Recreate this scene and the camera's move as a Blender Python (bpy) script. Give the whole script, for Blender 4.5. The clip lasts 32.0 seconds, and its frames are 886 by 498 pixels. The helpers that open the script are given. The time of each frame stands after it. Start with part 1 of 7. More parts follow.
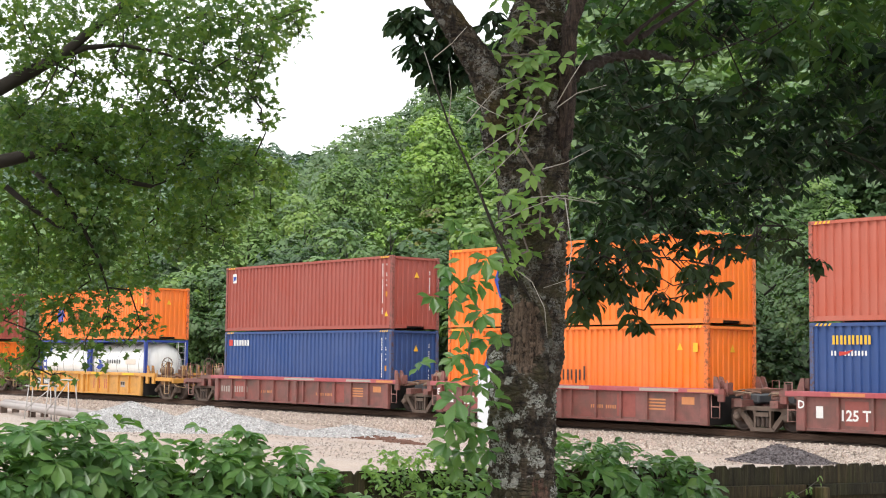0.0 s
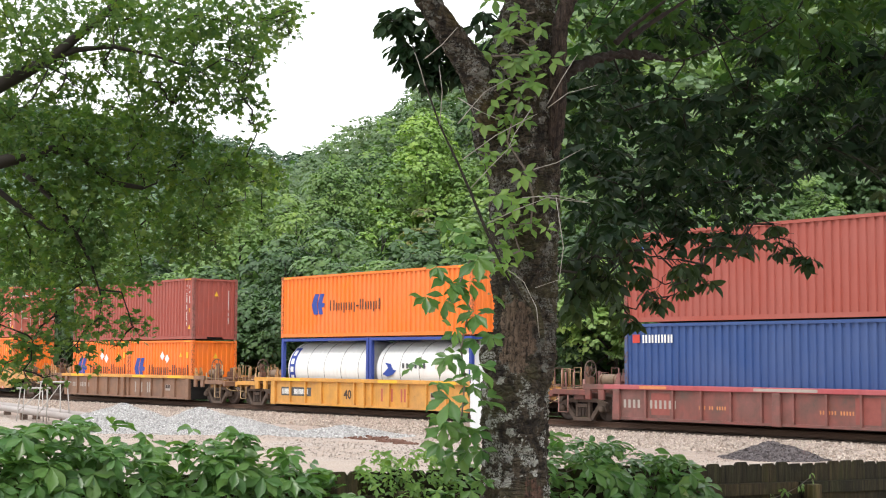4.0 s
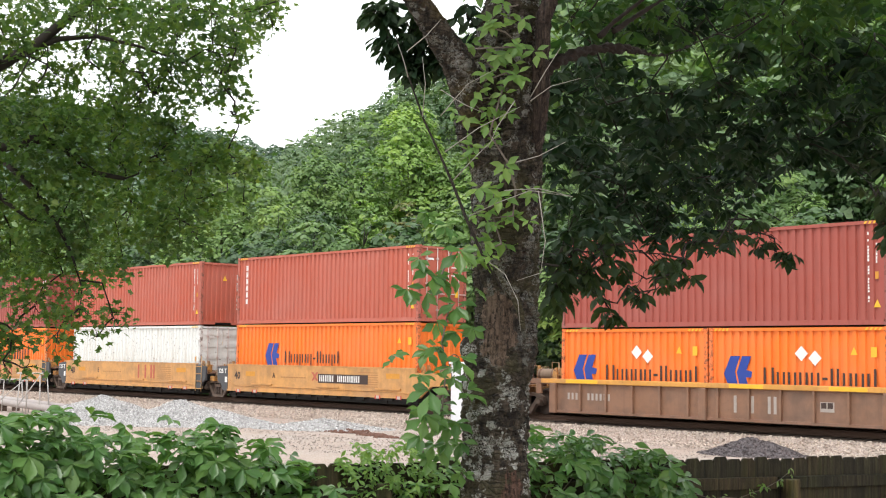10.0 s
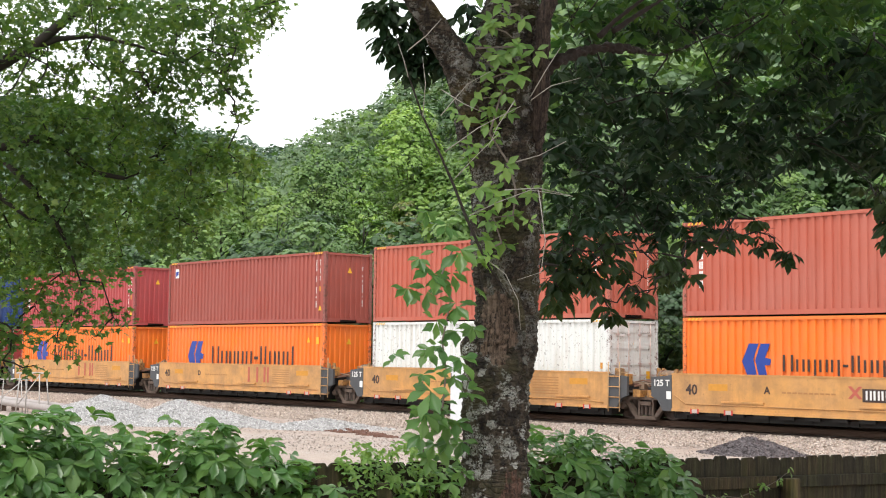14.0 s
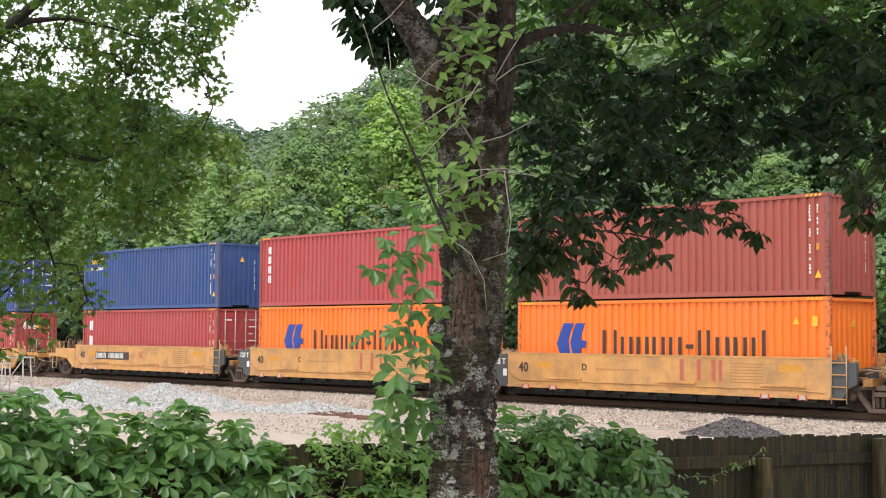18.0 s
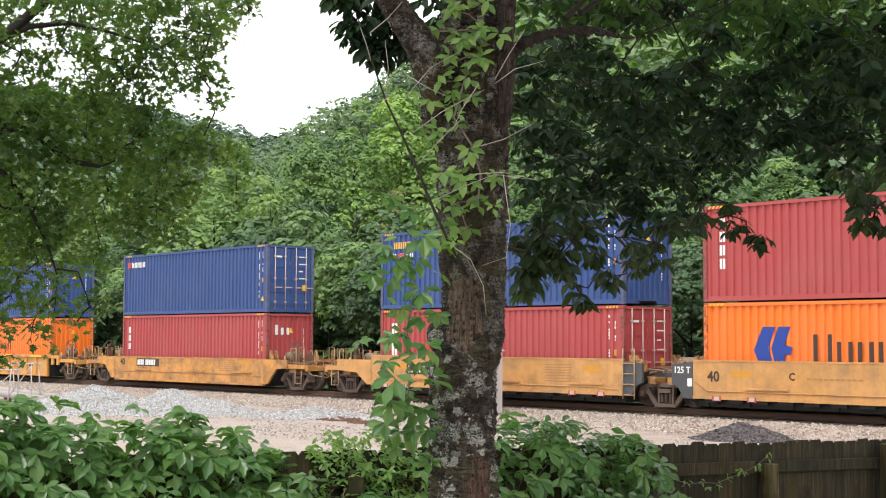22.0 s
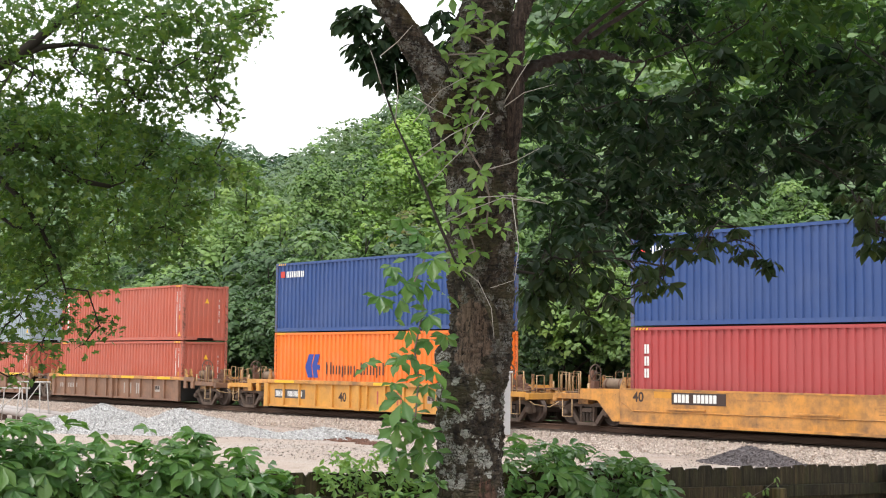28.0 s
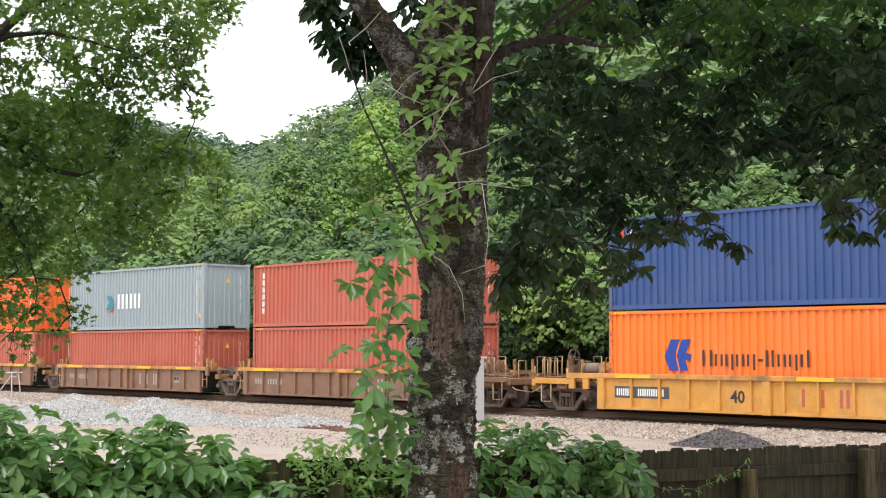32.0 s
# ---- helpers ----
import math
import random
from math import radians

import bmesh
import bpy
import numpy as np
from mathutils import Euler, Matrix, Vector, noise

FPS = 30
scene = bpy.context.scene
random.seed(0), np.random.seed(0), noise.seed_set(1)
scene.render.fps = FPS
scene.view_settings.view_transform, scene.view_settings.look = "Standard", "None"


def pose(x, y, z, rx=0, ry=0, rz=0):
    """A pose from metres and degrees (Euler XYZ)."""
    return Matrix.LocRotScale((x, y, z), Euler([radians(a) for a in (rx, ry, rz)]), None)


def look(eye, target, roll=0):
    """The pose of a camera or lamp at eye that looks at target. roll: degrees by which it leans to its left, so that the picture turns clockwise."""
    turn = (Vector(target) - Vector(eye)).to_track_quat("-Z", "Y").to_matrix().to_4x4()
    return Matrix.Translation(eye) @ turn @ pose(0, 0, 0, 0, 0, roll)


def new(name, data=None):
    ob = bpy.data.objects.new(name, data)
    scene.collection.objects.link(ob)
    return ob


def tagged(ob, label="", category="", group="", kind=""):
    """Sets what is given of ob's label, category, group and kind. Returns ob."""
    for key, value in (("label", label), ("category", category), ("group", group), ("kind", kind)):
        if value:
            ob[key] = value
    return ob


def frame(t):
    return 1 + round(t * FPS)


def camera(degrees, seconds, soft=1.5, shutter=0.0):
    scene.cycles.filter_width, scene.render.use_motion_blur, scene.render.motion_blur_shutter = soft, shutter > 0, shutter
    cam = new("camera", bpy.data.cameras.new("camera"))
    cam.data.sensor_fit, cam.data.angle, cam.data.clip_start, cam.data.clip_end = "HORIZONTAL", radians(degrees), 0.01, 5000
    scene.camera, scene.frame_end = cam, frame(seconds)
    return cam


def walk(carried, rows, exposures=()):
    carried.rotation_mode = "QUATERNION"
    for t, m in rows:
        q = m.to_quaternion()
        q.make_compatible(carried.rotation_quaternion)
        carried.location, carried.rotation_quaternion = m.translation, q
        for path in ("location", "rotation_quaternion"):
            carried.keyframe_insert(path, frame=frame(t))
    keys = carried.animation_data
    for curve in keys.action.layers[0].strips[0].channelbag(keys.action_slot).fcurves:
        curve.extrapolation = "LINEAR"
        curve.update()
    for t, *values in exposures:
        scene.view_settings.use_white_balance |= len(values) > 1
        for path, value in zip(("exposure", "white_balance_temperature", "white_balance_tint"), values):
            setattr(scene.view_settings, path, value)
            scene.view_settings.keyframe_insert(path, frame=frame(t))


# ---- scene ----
cam = camera(34.91, 32.0, soft=1.12)
# Hand-held camera: seconds, eye, yaw and pitch of the view, lean.
PATH = [
    (0.0, -0.014, 0.009, 2.505, 49.407, 4.516, 0.594),
    (0.5, -0.011, 0.006, 2.508, 49.430, 4.688, 0.540),
    (1.0, -0.002, -0.001, 2.509, 49.419, 4.717, 0.614),
    (1.5, -0.000, -0.006, 2.508, 49.409, 4.758, 0.642),
    (2.0, 0.002, -0.008, 2.511, 49.322, 4.953, 0.479),
    (2.5, 0.011, -0.010, 2.509, 49.278, 5.194, 0.212),
    (3.0, 0.004, -0.008, 2.511, 49.313, 5.037, 0.149),
    (3.5, -0.004, -0.007, 2.508, 49.269, 4.764, 0.173),
    (4.0, -0.004, -0.002, 2.510, 49.059, 4.490, 0.208),
    (4.5, -0.001, -0.003, 2.505, 48.886, 4.455, 0.352),
    (6.5, 0.004, -0.005, 2.503, 48.820, 4.229, 0.308),
    (7.0, 0.009, -0.008, 2.503, 48.570, 4.199, 0.315),
    (7.5, 0.006, -0.004, 2.502, 48.546, 4.037, 0.428),
    (8.0, 0.005, -0.001, 2.501, 48.490, 3.994, 0.552),
    (8.5, 0.003, -0.001, 2.499, 48.385, 4.038, 0.583),
    (9.0, -0.000, -0.000, 2.500, 48.325, 4.021, 0.699),
    (9.5, -0.004, 0.001, 2.497, 48.370, 4.160, 0.649),
    (10.0, -0.007, 0.003, 2.499, 48.329, 4.273, 0.614),
    (10.5, -0.009, 0.000, 2.500, 48.484, 4.334, 0.670),
    (11.0, -0.008, -0.003, 2.501, 48.516, 4.477, 0.627),
    (11.5, -0.000, -0.010, 2.508, 48.453, 4.750, 0.428),
    (12.0, 0.009, -0.016, 2.506, 48.387, 4.709, 0.262),
    (12.5, 0.007, -0.011, 2.503, 48.289, 4.416, 0.281),
    (13.0, -0.004, 0.000, 2.501, 48.224, 4.285, 0.301),
    (13.5, -0.006, -0.003, 2.499, 48.320, 4.270, 0.567),
    (15.5, 0.004, -0.006, 2.498, 48.078, 4.150, 0.388),
    (16.0, 0.014, -0.005, 2.499, 47.743, 4.135, 0.181),
    (16.5, 0.037, 0.007, 2.499, 47.479, 4.337, 0.147),
    (17.0, 0.076, 0.030, 2.494, 47.751, 4.192, 0.249),
    (17.5, 0.110, 0.062, 2.487, 48.191, 3.695, 0.466),
    (18.0, 0.066, 0.071, 2.487, 47.748, 3.567, 0.359),
    (18.5, 0.018, 0.051, 2.486, 46.867, 3.126, -0.044),
    (19.0, 0.003, 0.061, 2.484, 46.941, 2.867, -0.118),
    (19.5, 0.019, 0.103, 2.486, 46.460, 2.991, 0.278),
    (20.0, 0.042, 0.143, 2.488, 46.656, 3.001, 0.484),
    (20.5, 0.050, 0.154, 2.495, 47.743, 3.043, 0.235),
    (21.0, 0.043, 0.163, 2.491, 48.212, 3.113, 0.199),
    (21.5, 0.044, 0.165, 2.489, 48.294, 3.374, 0.119),
    (22.0, 0.045, 0.160, 2.492, 48.126, 3.768, 0.217),
    (22.5, 0.055, 0.159, 2.492, 47.899, 4.007, 0.110),
    (23.0, 0.062, 0.160, 2.493, 47.831, 4.149, 0.084),
    (23.5, 0.061, 0.156, 2.496, 47.849, 4.330, 0.174),
    (24.0, 0.065, 0.153, 2.495, 47.870, 4.507, 0.195),
    (24.5, 0.068, 0.150, 2.495, 47.849, 4.545, 0.294),
    (25.0, 0.068, 0.144, 2.497, 47.993, 4.678, 0.332),
    (25.5, 0.073, 0.149, 2.500, 47.994, 4.725, 0.366),
    (27.5, 0.065, 0.148, 2.497, 48.350, 4.533, 0.530),
    (28.0, 0.063, 0.148, 2.498, 48.502, 4.616, 0.597),
    (28.5, 0.064, 0.151, 2.495, 48.543, 4.768, 0.542),
    (29.0, 0.068, 0.148, 2.494, 48.590, 4.654, 0.481),
    (29.5, 0.065, 0.149, 2.495, 48.699, 4.510, 0.399),
    (30.0, 0.062, 0.147, 2.494, 48.535, 4.625, 0.243),
    (30.5, 0.071, 0.146, 2.499, 48.209, 4.864, 0.077),
    (31.0, 0.070, 0.147, 2.494, 48.105, 4.666, -0.015),
    (31.5, 0.076, 0.146, 2.495, 47.768, 4.300, -0.022),
    (32.0, 0.082, 0.146, 2.494, 47.387, 4.065, -0.007),
]


def aim(x, y, z, yaw, pitch, lean):
    a, b = radians(yaw), radians(pitch)
    way = Vector((-math.sin(a) * math.cos(b), math.cos(a) * math.cos(b), math.sin(b)))
    eye = Vector((x, y, z))
    return look(eye, eye + way * 10, lean)


walk(cam, [(r[0], aim(*r[1:])) for r in PATH])

# ---- light: a bright overcast sky with a soft high sun ----
SUN_EL, SUN_AZ = 58.0, 152.0
world = bpy.data.worlds.new("sky")
scene.world = world
world.use_nodes = True
wn, wl = world.node_tree.nodes, world.node_tree.links
sky = wn.new("ShaderNodeTexSky")
sky.sky_type = "NISHITA"
sky.sun_disc = False
sky.sun_elevation, sky.sun_rotation = radians(SUN_EL), radians(SUN_AZ)
sky.air_density, sky.dust_density = 1.0, 4.0
haze = wn.new("ShaderNodeMixRGB")
haze.inputs[0].default_value = 0.86
haze.inputs[2].default_value = (13.0, 13.2, 13.4, 1)
wl.new(sky.outputs[0], haze.inputs[1])
wl.new(haze.outputs[0], wn["Background"].inputs[0])
wn["Background"].inputs[1].default_value = 0.128
sun = new("sun", bpy.data.lights.new("sun", "SUN"))
sun.data.energy, sun.data.angle, sun.data.color = 1.5, radians(14), (1.0, 0.96, 0.9)
a, b = radians(SUN_AZ), radians(SUN_EL)
sun.matrix_world = look((math.sin(a) * 50, math.cos(a) * 50, 60), (math.sin(a) * 50 - math.sin(a) * math.cos(b), math.cos(a) * 50 - math.cos(a) * math.cos(b), 60 - math.sin(b)))
scene.view_settings.exposure = 0.16

TRACK_Y = 35.66          # centre line of the track, which runs along x
RAIL_TOP = 0.48
FLOOR_Z = 0.79           # floor of the lower boxes in their wells


# ---- materials ----
def material(name, build):
    m = bpy.data.materials.new(name)
    m.use_nodes = True
    n, l = m.node_tree.nodes, m.node_tree.links
    build(n, l, n["Principled BSDF"])
    return m


def tex_noise(n, l, vec, scale, detail=4, rough=0.6):
    t = n.new("ShaderNodeTexNoise")
    t.inputs["Scale"].default_value, t.inputs["Detail"].default_value, t.inputs["Roughness"].default_value = scale, detail, rough
    l.new(vec, t.inputs["Vector"])
    return t.outputs["Fac"]


def tex_colour(n, l, vec, scale):
    t = n.new("ShaderNodeTexNoise")
    t.inputs["Scale"].default_value = scale
    l.new(vec, t.inputs["Vector"])
    return t.outputs["Color"]


def ramp(n, l, fac, *stops):
    r = n.new("ShaderNodeValToRGB")
    while len(r.color_ramp.elements) < len(stops):
        r.color_ramp.elements.new(0.5)
    for e, (p, c) in zip(r.color_ramp.elements, stops):
        e.position, e.color = p, (c, c, c, 1) if not isinstance(c, tuple) else (*c, 1)
    l.new(fac, r.inputs[0])
    return r.outputs[0]


def mix(n, l, fac, a, b, kind="MIX"):
    m = n.new("ShaderNodeMixRGB")
    m.blend_type = kind
    for s, v in zip(m.inputs, (fac, a, b)):
        if isinstance(v, tuple):
            s.default_value = (*v, 1)
        elif isinstance(v, (int, float)):
            s.default_value = v if s.type == "VALUE" else (v, v, v, 1)
        else:
            l.new(v, s)
    return m.outputs[0]


def coords(n, l, stretch=None, kind="Object"):
    c = n.new("ShaderNodeTexCoord").outputs[kind]
    if stretch:
        m = n.new("ShaderNodeMapping")
        m.inputs["Scale"].default_value = stretch
        l.new(c, m.inputs["Vector"])
        return m.outputs[0]
    return c


def bump(n, l, p, height, strength, distance):
    b = n.new("ShaderNodeBump")
    b.inputs["Strength"].default_value, b.inputs["Distance"].default_value = strength, distance
    l.new(height, b.inputs["Height"])
    l.new(b.outputs[0], p.inputs["Normal"])


def paint(name, colour, rust=0.35, fade=0.25, rough=0.55, run=None, grime=0.0, spread=0.62):
    """Weathered paint on steel: fading, streaks running down, rust specks, dents."""
    def build(n, l, p):
        c = coords(n, l)
        rnd = n.new("ShaderNodeObjectInfo").outputs["Random"]
        off = n.new("ShaderNodeVectorMath")
        l.new(c, off.inputs[0])
        l.new(rnd, off.inputs[1])
        c = off.outputs[0]
        st = n.new("ShaderNodeMapping")
        st.inputs["Scale"].default_value = (5.0, 5.0, 0.35)
        l.new(c, st.inputs["Vector"])
        pale = tuple(min(1, v * 0.72 + 0.13) for v in colour)
        dark = run or tuple(v * 0.62 for v in colour)
        big = tex_noise(n, l, c, 0.5, 3)
        col = mix(n, l, ramp(n, l, big, (0.35, 0.0), (0.75, fade)), colour, pale)
        streak = tex_noise(n, l, st.outputs[0], 1.0, 5)
        col = mix(n, l, ramp(n, l, streak, (0.5, 0.0), (0.8, 0.5)), col, dark)
        speck = tex_noise(n, l, c, 9.0, 6, 0.75)
        if grime:
            soot = tex_noise(n, l, c, 1.3, 5, 0.7)
            col = mix(n, l, ramp(n, l, soot, (0.40, 0.0), (0.66, grime)), col, (0.085, 0.062, 0.05))
        mask = ramp(n, l, speck, (spread, 0.0), (spread + 0.08, rust))
        col = mix(n, l, mask, col, (0.10, 0.045, 0.025))
        l.new(col, p.inputs["Base Color"])
        l.new(ramp(n, l, big, (0.3, rough - 0.1), (0.8, rough + 0.15)), p.inputs["Roughness"])
        bump(n, l, p, tex_noise(n, l, c, 2.5, 3), 0.25, 0.02)
    return material(name, build)


def stone_paint(name, colour):
    """Broken stone, each piece a little lighter or darker."""
    def build(n, l, p):
        g = n.new("ShaderNodeNewGeometry").outputs["Random Per Island"]
        col = ramp(n, l, g, (0.0, tuple(v * 0.74 for v in colour)), (0.5, colour), (1.0, tuple(min(1, v * 1.22) for v in colour)))
        l.new(mix(n, l, ramp(n, l, tex_noise(n, l, coords(n, l), 22.0, 4), (0.45, 0.0), (0.7, 0.4)), col, tuple(v * 0.6 for v in colour)), p.inputs["Base Color"])
        p.inputs["Roughness"].default_value = 0.9
    return material(name, build)


def plain(name, colour, rough=0.6, metal=0.0, vary=0.35, scale=6.0, depth=0.01):
    def build(n, l, p):
        c = coords(n, l)
        f = tex_noise(n, l, c, scale, 5, 0.65)
        col = mix(n, l, ramp(n, l, f, (0.3, 0.0), (0.75, vary)), colour, tuple(v * 0.45 for v in colour))
        l.new(col, p.inputs["Base Color"])
        p.inputs["Roughness"].default_value, p.inputs["Metallic"].default_value = rough, metal
        bump(n, l, p, f, 0.3, depth)
    return material(name, build)


def leaf_paint(name, colour, glow=0.35, vary=0.45, rough=0.5, patch=0.0, spread=1.0, single=False):
    """Leaf tissue: each leaf its own shade, boughs a little different, light passing through."""
    def build(n, l, p):
        g = n.new("ShaderNodeNewGeometry").outputs["Random Per Island"]
        yellow = (colour[0] * 1.75 + 0.01, colour[1] * 1.28, colour[2] * 0.9)
        deep = (colour[0] * (1 - 0.38 * spread), colour[1] * (1 - 0.28 * spread), colour[2] * (1 - 0.2 * spread))
        col = ramp(n, l, g, (0.0, deep), (0.5, colour), (1.0, tuple(a + (b - a) * vary * spread for a, b in zip(colour, yellow))))
        if patch:
            c = coords(n, l)
            f = tex_noise(n, l, c, patch, 2)
            if single:
                own = n.new("ShaderNodeObjectInfo").outputs["Random"]
                col = mix(n, l, 1.0, col, ramp(n, l, own, (0.0, (0.72, 0.76, 0.85)), (0.5, (0.96, 0.97, 1.0)), (1.0, (1.20, 1.14, 0.95))), "MULTIPLY")
            col = mix(n, l, 1.0, col, ramp(n, l, f, (0.32, (0.76, 0.80, 0.92)), (0.5, (1.0, 1.0, 1.0)), (0.68, (1.24, 1.14, 0.95))), "MULTIPLY")
        l.new(col, p.inputs["Base Color"])
        p.inputs["Roughness"].default_value = rough
        t = n.new("ShaderNodeBsdfTranslucent")
        l.new(mix(n, l, 1.0, col, (1.4, 1.5, 0.7), "MULTIPLY"), t.inputs[0])
        m = n.new("ShaderNodeMixShader")
        m.inputs[0].default_value = glow
        l.new(p.outputs[0], m.inputs[1])
        l.new(t.outputs[0], m.inputs[2])
        l.new(m.outputs[0], n["Material Output"].inputs["Surface"])
    return material(name, build)


ORANGE = paint("orange_paint", (0.86, 0.19, 0.012), rust=0.2, fade=0.35)
ORANGE_B = paint("deep_orange_paint", (0.80, 0.13, 0.01), rust=0.2, fade=0.3)
REDBROWN = paint("red_brown_paint", (0.34, 0.070, 0.048), rust=0.3)
SALMON = paint("faded_red_paint", (0.47, 0.105, 0.06), rust=0.3, fade=0.4)
CRIMSON = paint("crimson_paint", (0.41, 0.058, 0.058), rust=0.25)
NAVY = paint("blue_paint", (0.022, 0.065, 0.22), rust=0.3)
GREYBLUE = paint("grey_blue_paint", (0.30, 0.36, 0.39), rust=0.3)
WHITE = paint("white_paint", (0.74, 0.76, 0.74), rust=0.95, fade=0.1, run=(0.36, 0.25, 0.15), spread=0.585)
TANKWHITE = paint("tank_white_paint", (0.80, 0.80, 0.78), rust=0.1, fade=0.1, rough=0.35)
FRAMEBLUE = paint("frame_blue_paint", (0.02, 0.05, 0.28), rust=0.2)
MAROON = paint("maroon_car_paint", (0.23, 0.068, 0.055), rust=0.7, fade=0.4, grime=0.75)
MAROON_TOP = paint("maroon_sill_paint", (0.40, 0.07, 0.08), rust=0.4, fade=0.5)
YELLOW = paint("yellow_car_paint", (0.67, 0.315, 0.048), rust=0.7, fade=0.4, grime=0.28)
TAN = paint("tan_car_paint", (0.63, 0.31, 0.085), rust=0.5, fade=0.5, grime=0.42)
BROWN = paint("brown_car_paint", (0.25, 0.125, 0.07), rust=0.7, fade=0.3, grime=0.5)
AMBER = paint("amber_car_paint", (0.66, 0.29, 0.05), rust=0.75, fade=0.45, grime=0.72)
END_STEEL = paint("rusty_amber_steel", (0.52, 0.25, 0.06), rust=0.9, fade=0.4, grime=0.85, spread=0.52)
END_RED = paint("rusty_maroon_steel", (0.24, 0.085, 0.07), rust=0.8, fade=0.5, grime=0.8, spread=0.54)
WORN = {}
for worn_mat, worn_col in ((ORANGE, (0.80, 0.17, 0.015)), (SALMON, (0.44, 0.10, 0.06)), (REDBROWN, (0.26, 0.055, 0.04)), (CRIMSON, (0.31, 0.042, 0.042)), (NAVY, (0.04, 0.075, 0.20)), (WHITE, (0.70, 0.70, 0.68))):
    WORN[worn_mat.name] = paint("worn_" + worn_mat.name, worn_col, rust=0.85, fade=0.5, spread=0.50)
DARKGREY = plain("dark_grey_paint", (0.075, 0.078, 0.085), 0.6)
CAST = plain("cast_steel", (0.165, 0.118, 0.092), 0.8, 0.1, vary=0.7)
TREAD = plain("worn_steel", (0.085, 0.058, 0.046), 0.6, 0.2, vary=0.6)
RUSTY = plain("rusty_steel", (0.20, 0.105, 0.07), 0.85, vary=0.7)
RAILING = plain("worn_yellow_railing", (0.55, 0.37, 0.20), 0.7, vary=0.8)
RAILING_RED = plain("worn_red_railing", (0.38, 0.20, 0.17), 0.7, vary=0.8)
TANK_STEEL = plain("dusty_reservoir", (0.27, 0.19, 0.13), 0.7, vary=0.7)
FADED_WHITE = plain("faded_white_mark", (0.42, 0.37, 0.33), 0.7, vary=0.4)
BLACK = plain("black_dirt", (0.014, 0.012, 0.011), 0.9)
MARK_BLUE = plain("mark_blue", (0.012, 0.05, 0.32), 0.5, vary=0.2)
MARK_DARK = plain("mark_dark", (0.05, 0.028, 0.022), 0.6, vary=0.2)
MARK_WHITE = plain("mark_white", (0.80, 0.80, 0.78), 0.6, vary=0.15)
MARK_YELLOW = plain("mark_yellow", (0.85, 0.48, 0.03), 0.6, vary=0.2)
MARK_RED = plain("mark_red", (0.55, 0.05, 0.035), 0.6, vary=0.25)
MARK_TEAL = plain("mark_teal", (0.03, 0.22, 0.26), 0.6, vary=0.2)
ROD = plain("pale_rod", (0.62, 0.50, 0.46), 0.5, 0.3)


def build_ground(n, l, p):
    c = coords(n, l)
    fine = n.new("ShaderNodeTexVoronoi")
    fine.inputs["Scale"].default_value = 27
    l.new(c, fine.inputs["Vector"])
    sep = n.new("ShaderNodeSeparateColor")
    l.new(fine.outputs["Color"], sep.inputs[0])
    big = tex_noise(n, l, c, 0.22, 6, 0.65)
    mid = tex_noise(n, l, c, 1.1, 6, 0.75)
    tiny = tex_noise(n, l, c, 11.0, 4, 0.7)
    sand = mix(n, l, ramp(n, l, mid, (0.38, 0.0), (0.64, 1.0)), (0.33, 0.255, 0.205), (0.45, 0.365, 0.305))
    pebbles = ramp(n, l, sep.outputs[0], (0.0, (0.29, 0.245, 0.215)), (0.5, (0.40, 0.345, 0.305)), (1.0, (0.54, 0.48, 0.435)))
    col = mix(n, l, ramp(n, l, big, (0.40, 0.85), (0.56, 0.25)), sand, pebbles)
    col = mix(n, l, ramp(n, l, tiny, (0.50, 0.0), (0.70, 0.4)), col, (0.30, 0.24, 0.20))
    l.new(col, p.inputs["Base Color"])
    p.inputs["Roughness"].default_value = 0.95
    bump(n, l, p, mix(n, l, 0.5, fine.outputs["Distance"], mid), 0.7, 0.06)


def build_gravel(light, dark, scale):
    def build(n, l, p):
        c = coords(n, l)
        v = n.new("ShaderNodeTexVoronoi")
        v.inputs["Scale"].default_value = scale
        l.new(c, v.inputs["Vector"])
        sep = n.new("ShaderNodeSeparateColor")
        l.new(v.outputs["Color"], sep.inputs[0])
        col = ramp(n, l, sep.outputs[0], (0.0, dark), (0.45, tuple((a + b) / 2 for a, b in zip(light, dark))), (0.75, light), (1.0, tuple(min(1, a * 1.18) for a in light)))
        gap = ramp(n, l, v.outputs["Distance"], (0.35, 1.0), (0.75, 0.55))
        col = mix(n, l, 1.0, col, gap, "MULTIPLY")
        col = mix(n, l, ramp(n, l, tex_noise(n, l, c, 0.8, 4), (0.4, 0.0), (0.75, 0.35)), col, tuple(a * 0.8 for a in light))
        l.new(col, p.inputs["Base Color"])
        p.inputs["Roughness"].default_value = 0.9
        bump(n, l, p, v.outputs["Distance"], 0.9, -0.05)
    return build


GROUND = material("sandy_ground", build_ground)
BALLAST = material("ballast_stone", build_gravel((0.63, 0.53, 0.46), (0.44, 0.36, 0.31), 24))
CRUSHED = material("crushed_limestone", build_gravel((0.58, 0.565, 0.555), (0.41, 0.40, 0.395), 26))
DARKGRAVEL = material("dark_gravel", build_gravel((0.185, 0.160, 0.165), (0.065, 0.056, 0.062), 24))
CLAY = plain("red_clay", (0.17, 0.085, 0.06), 0.95, scale=3, vary=0.7, depth=0.05)
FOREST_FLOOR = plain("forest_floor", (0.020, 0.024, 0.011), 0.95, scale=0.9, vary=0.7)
UNDERGROWTH = plain("hill_undergrowth", (0.05, 0.085, 0.03), 1.0, scale=0.7, vary=0.8, depth=0.3)
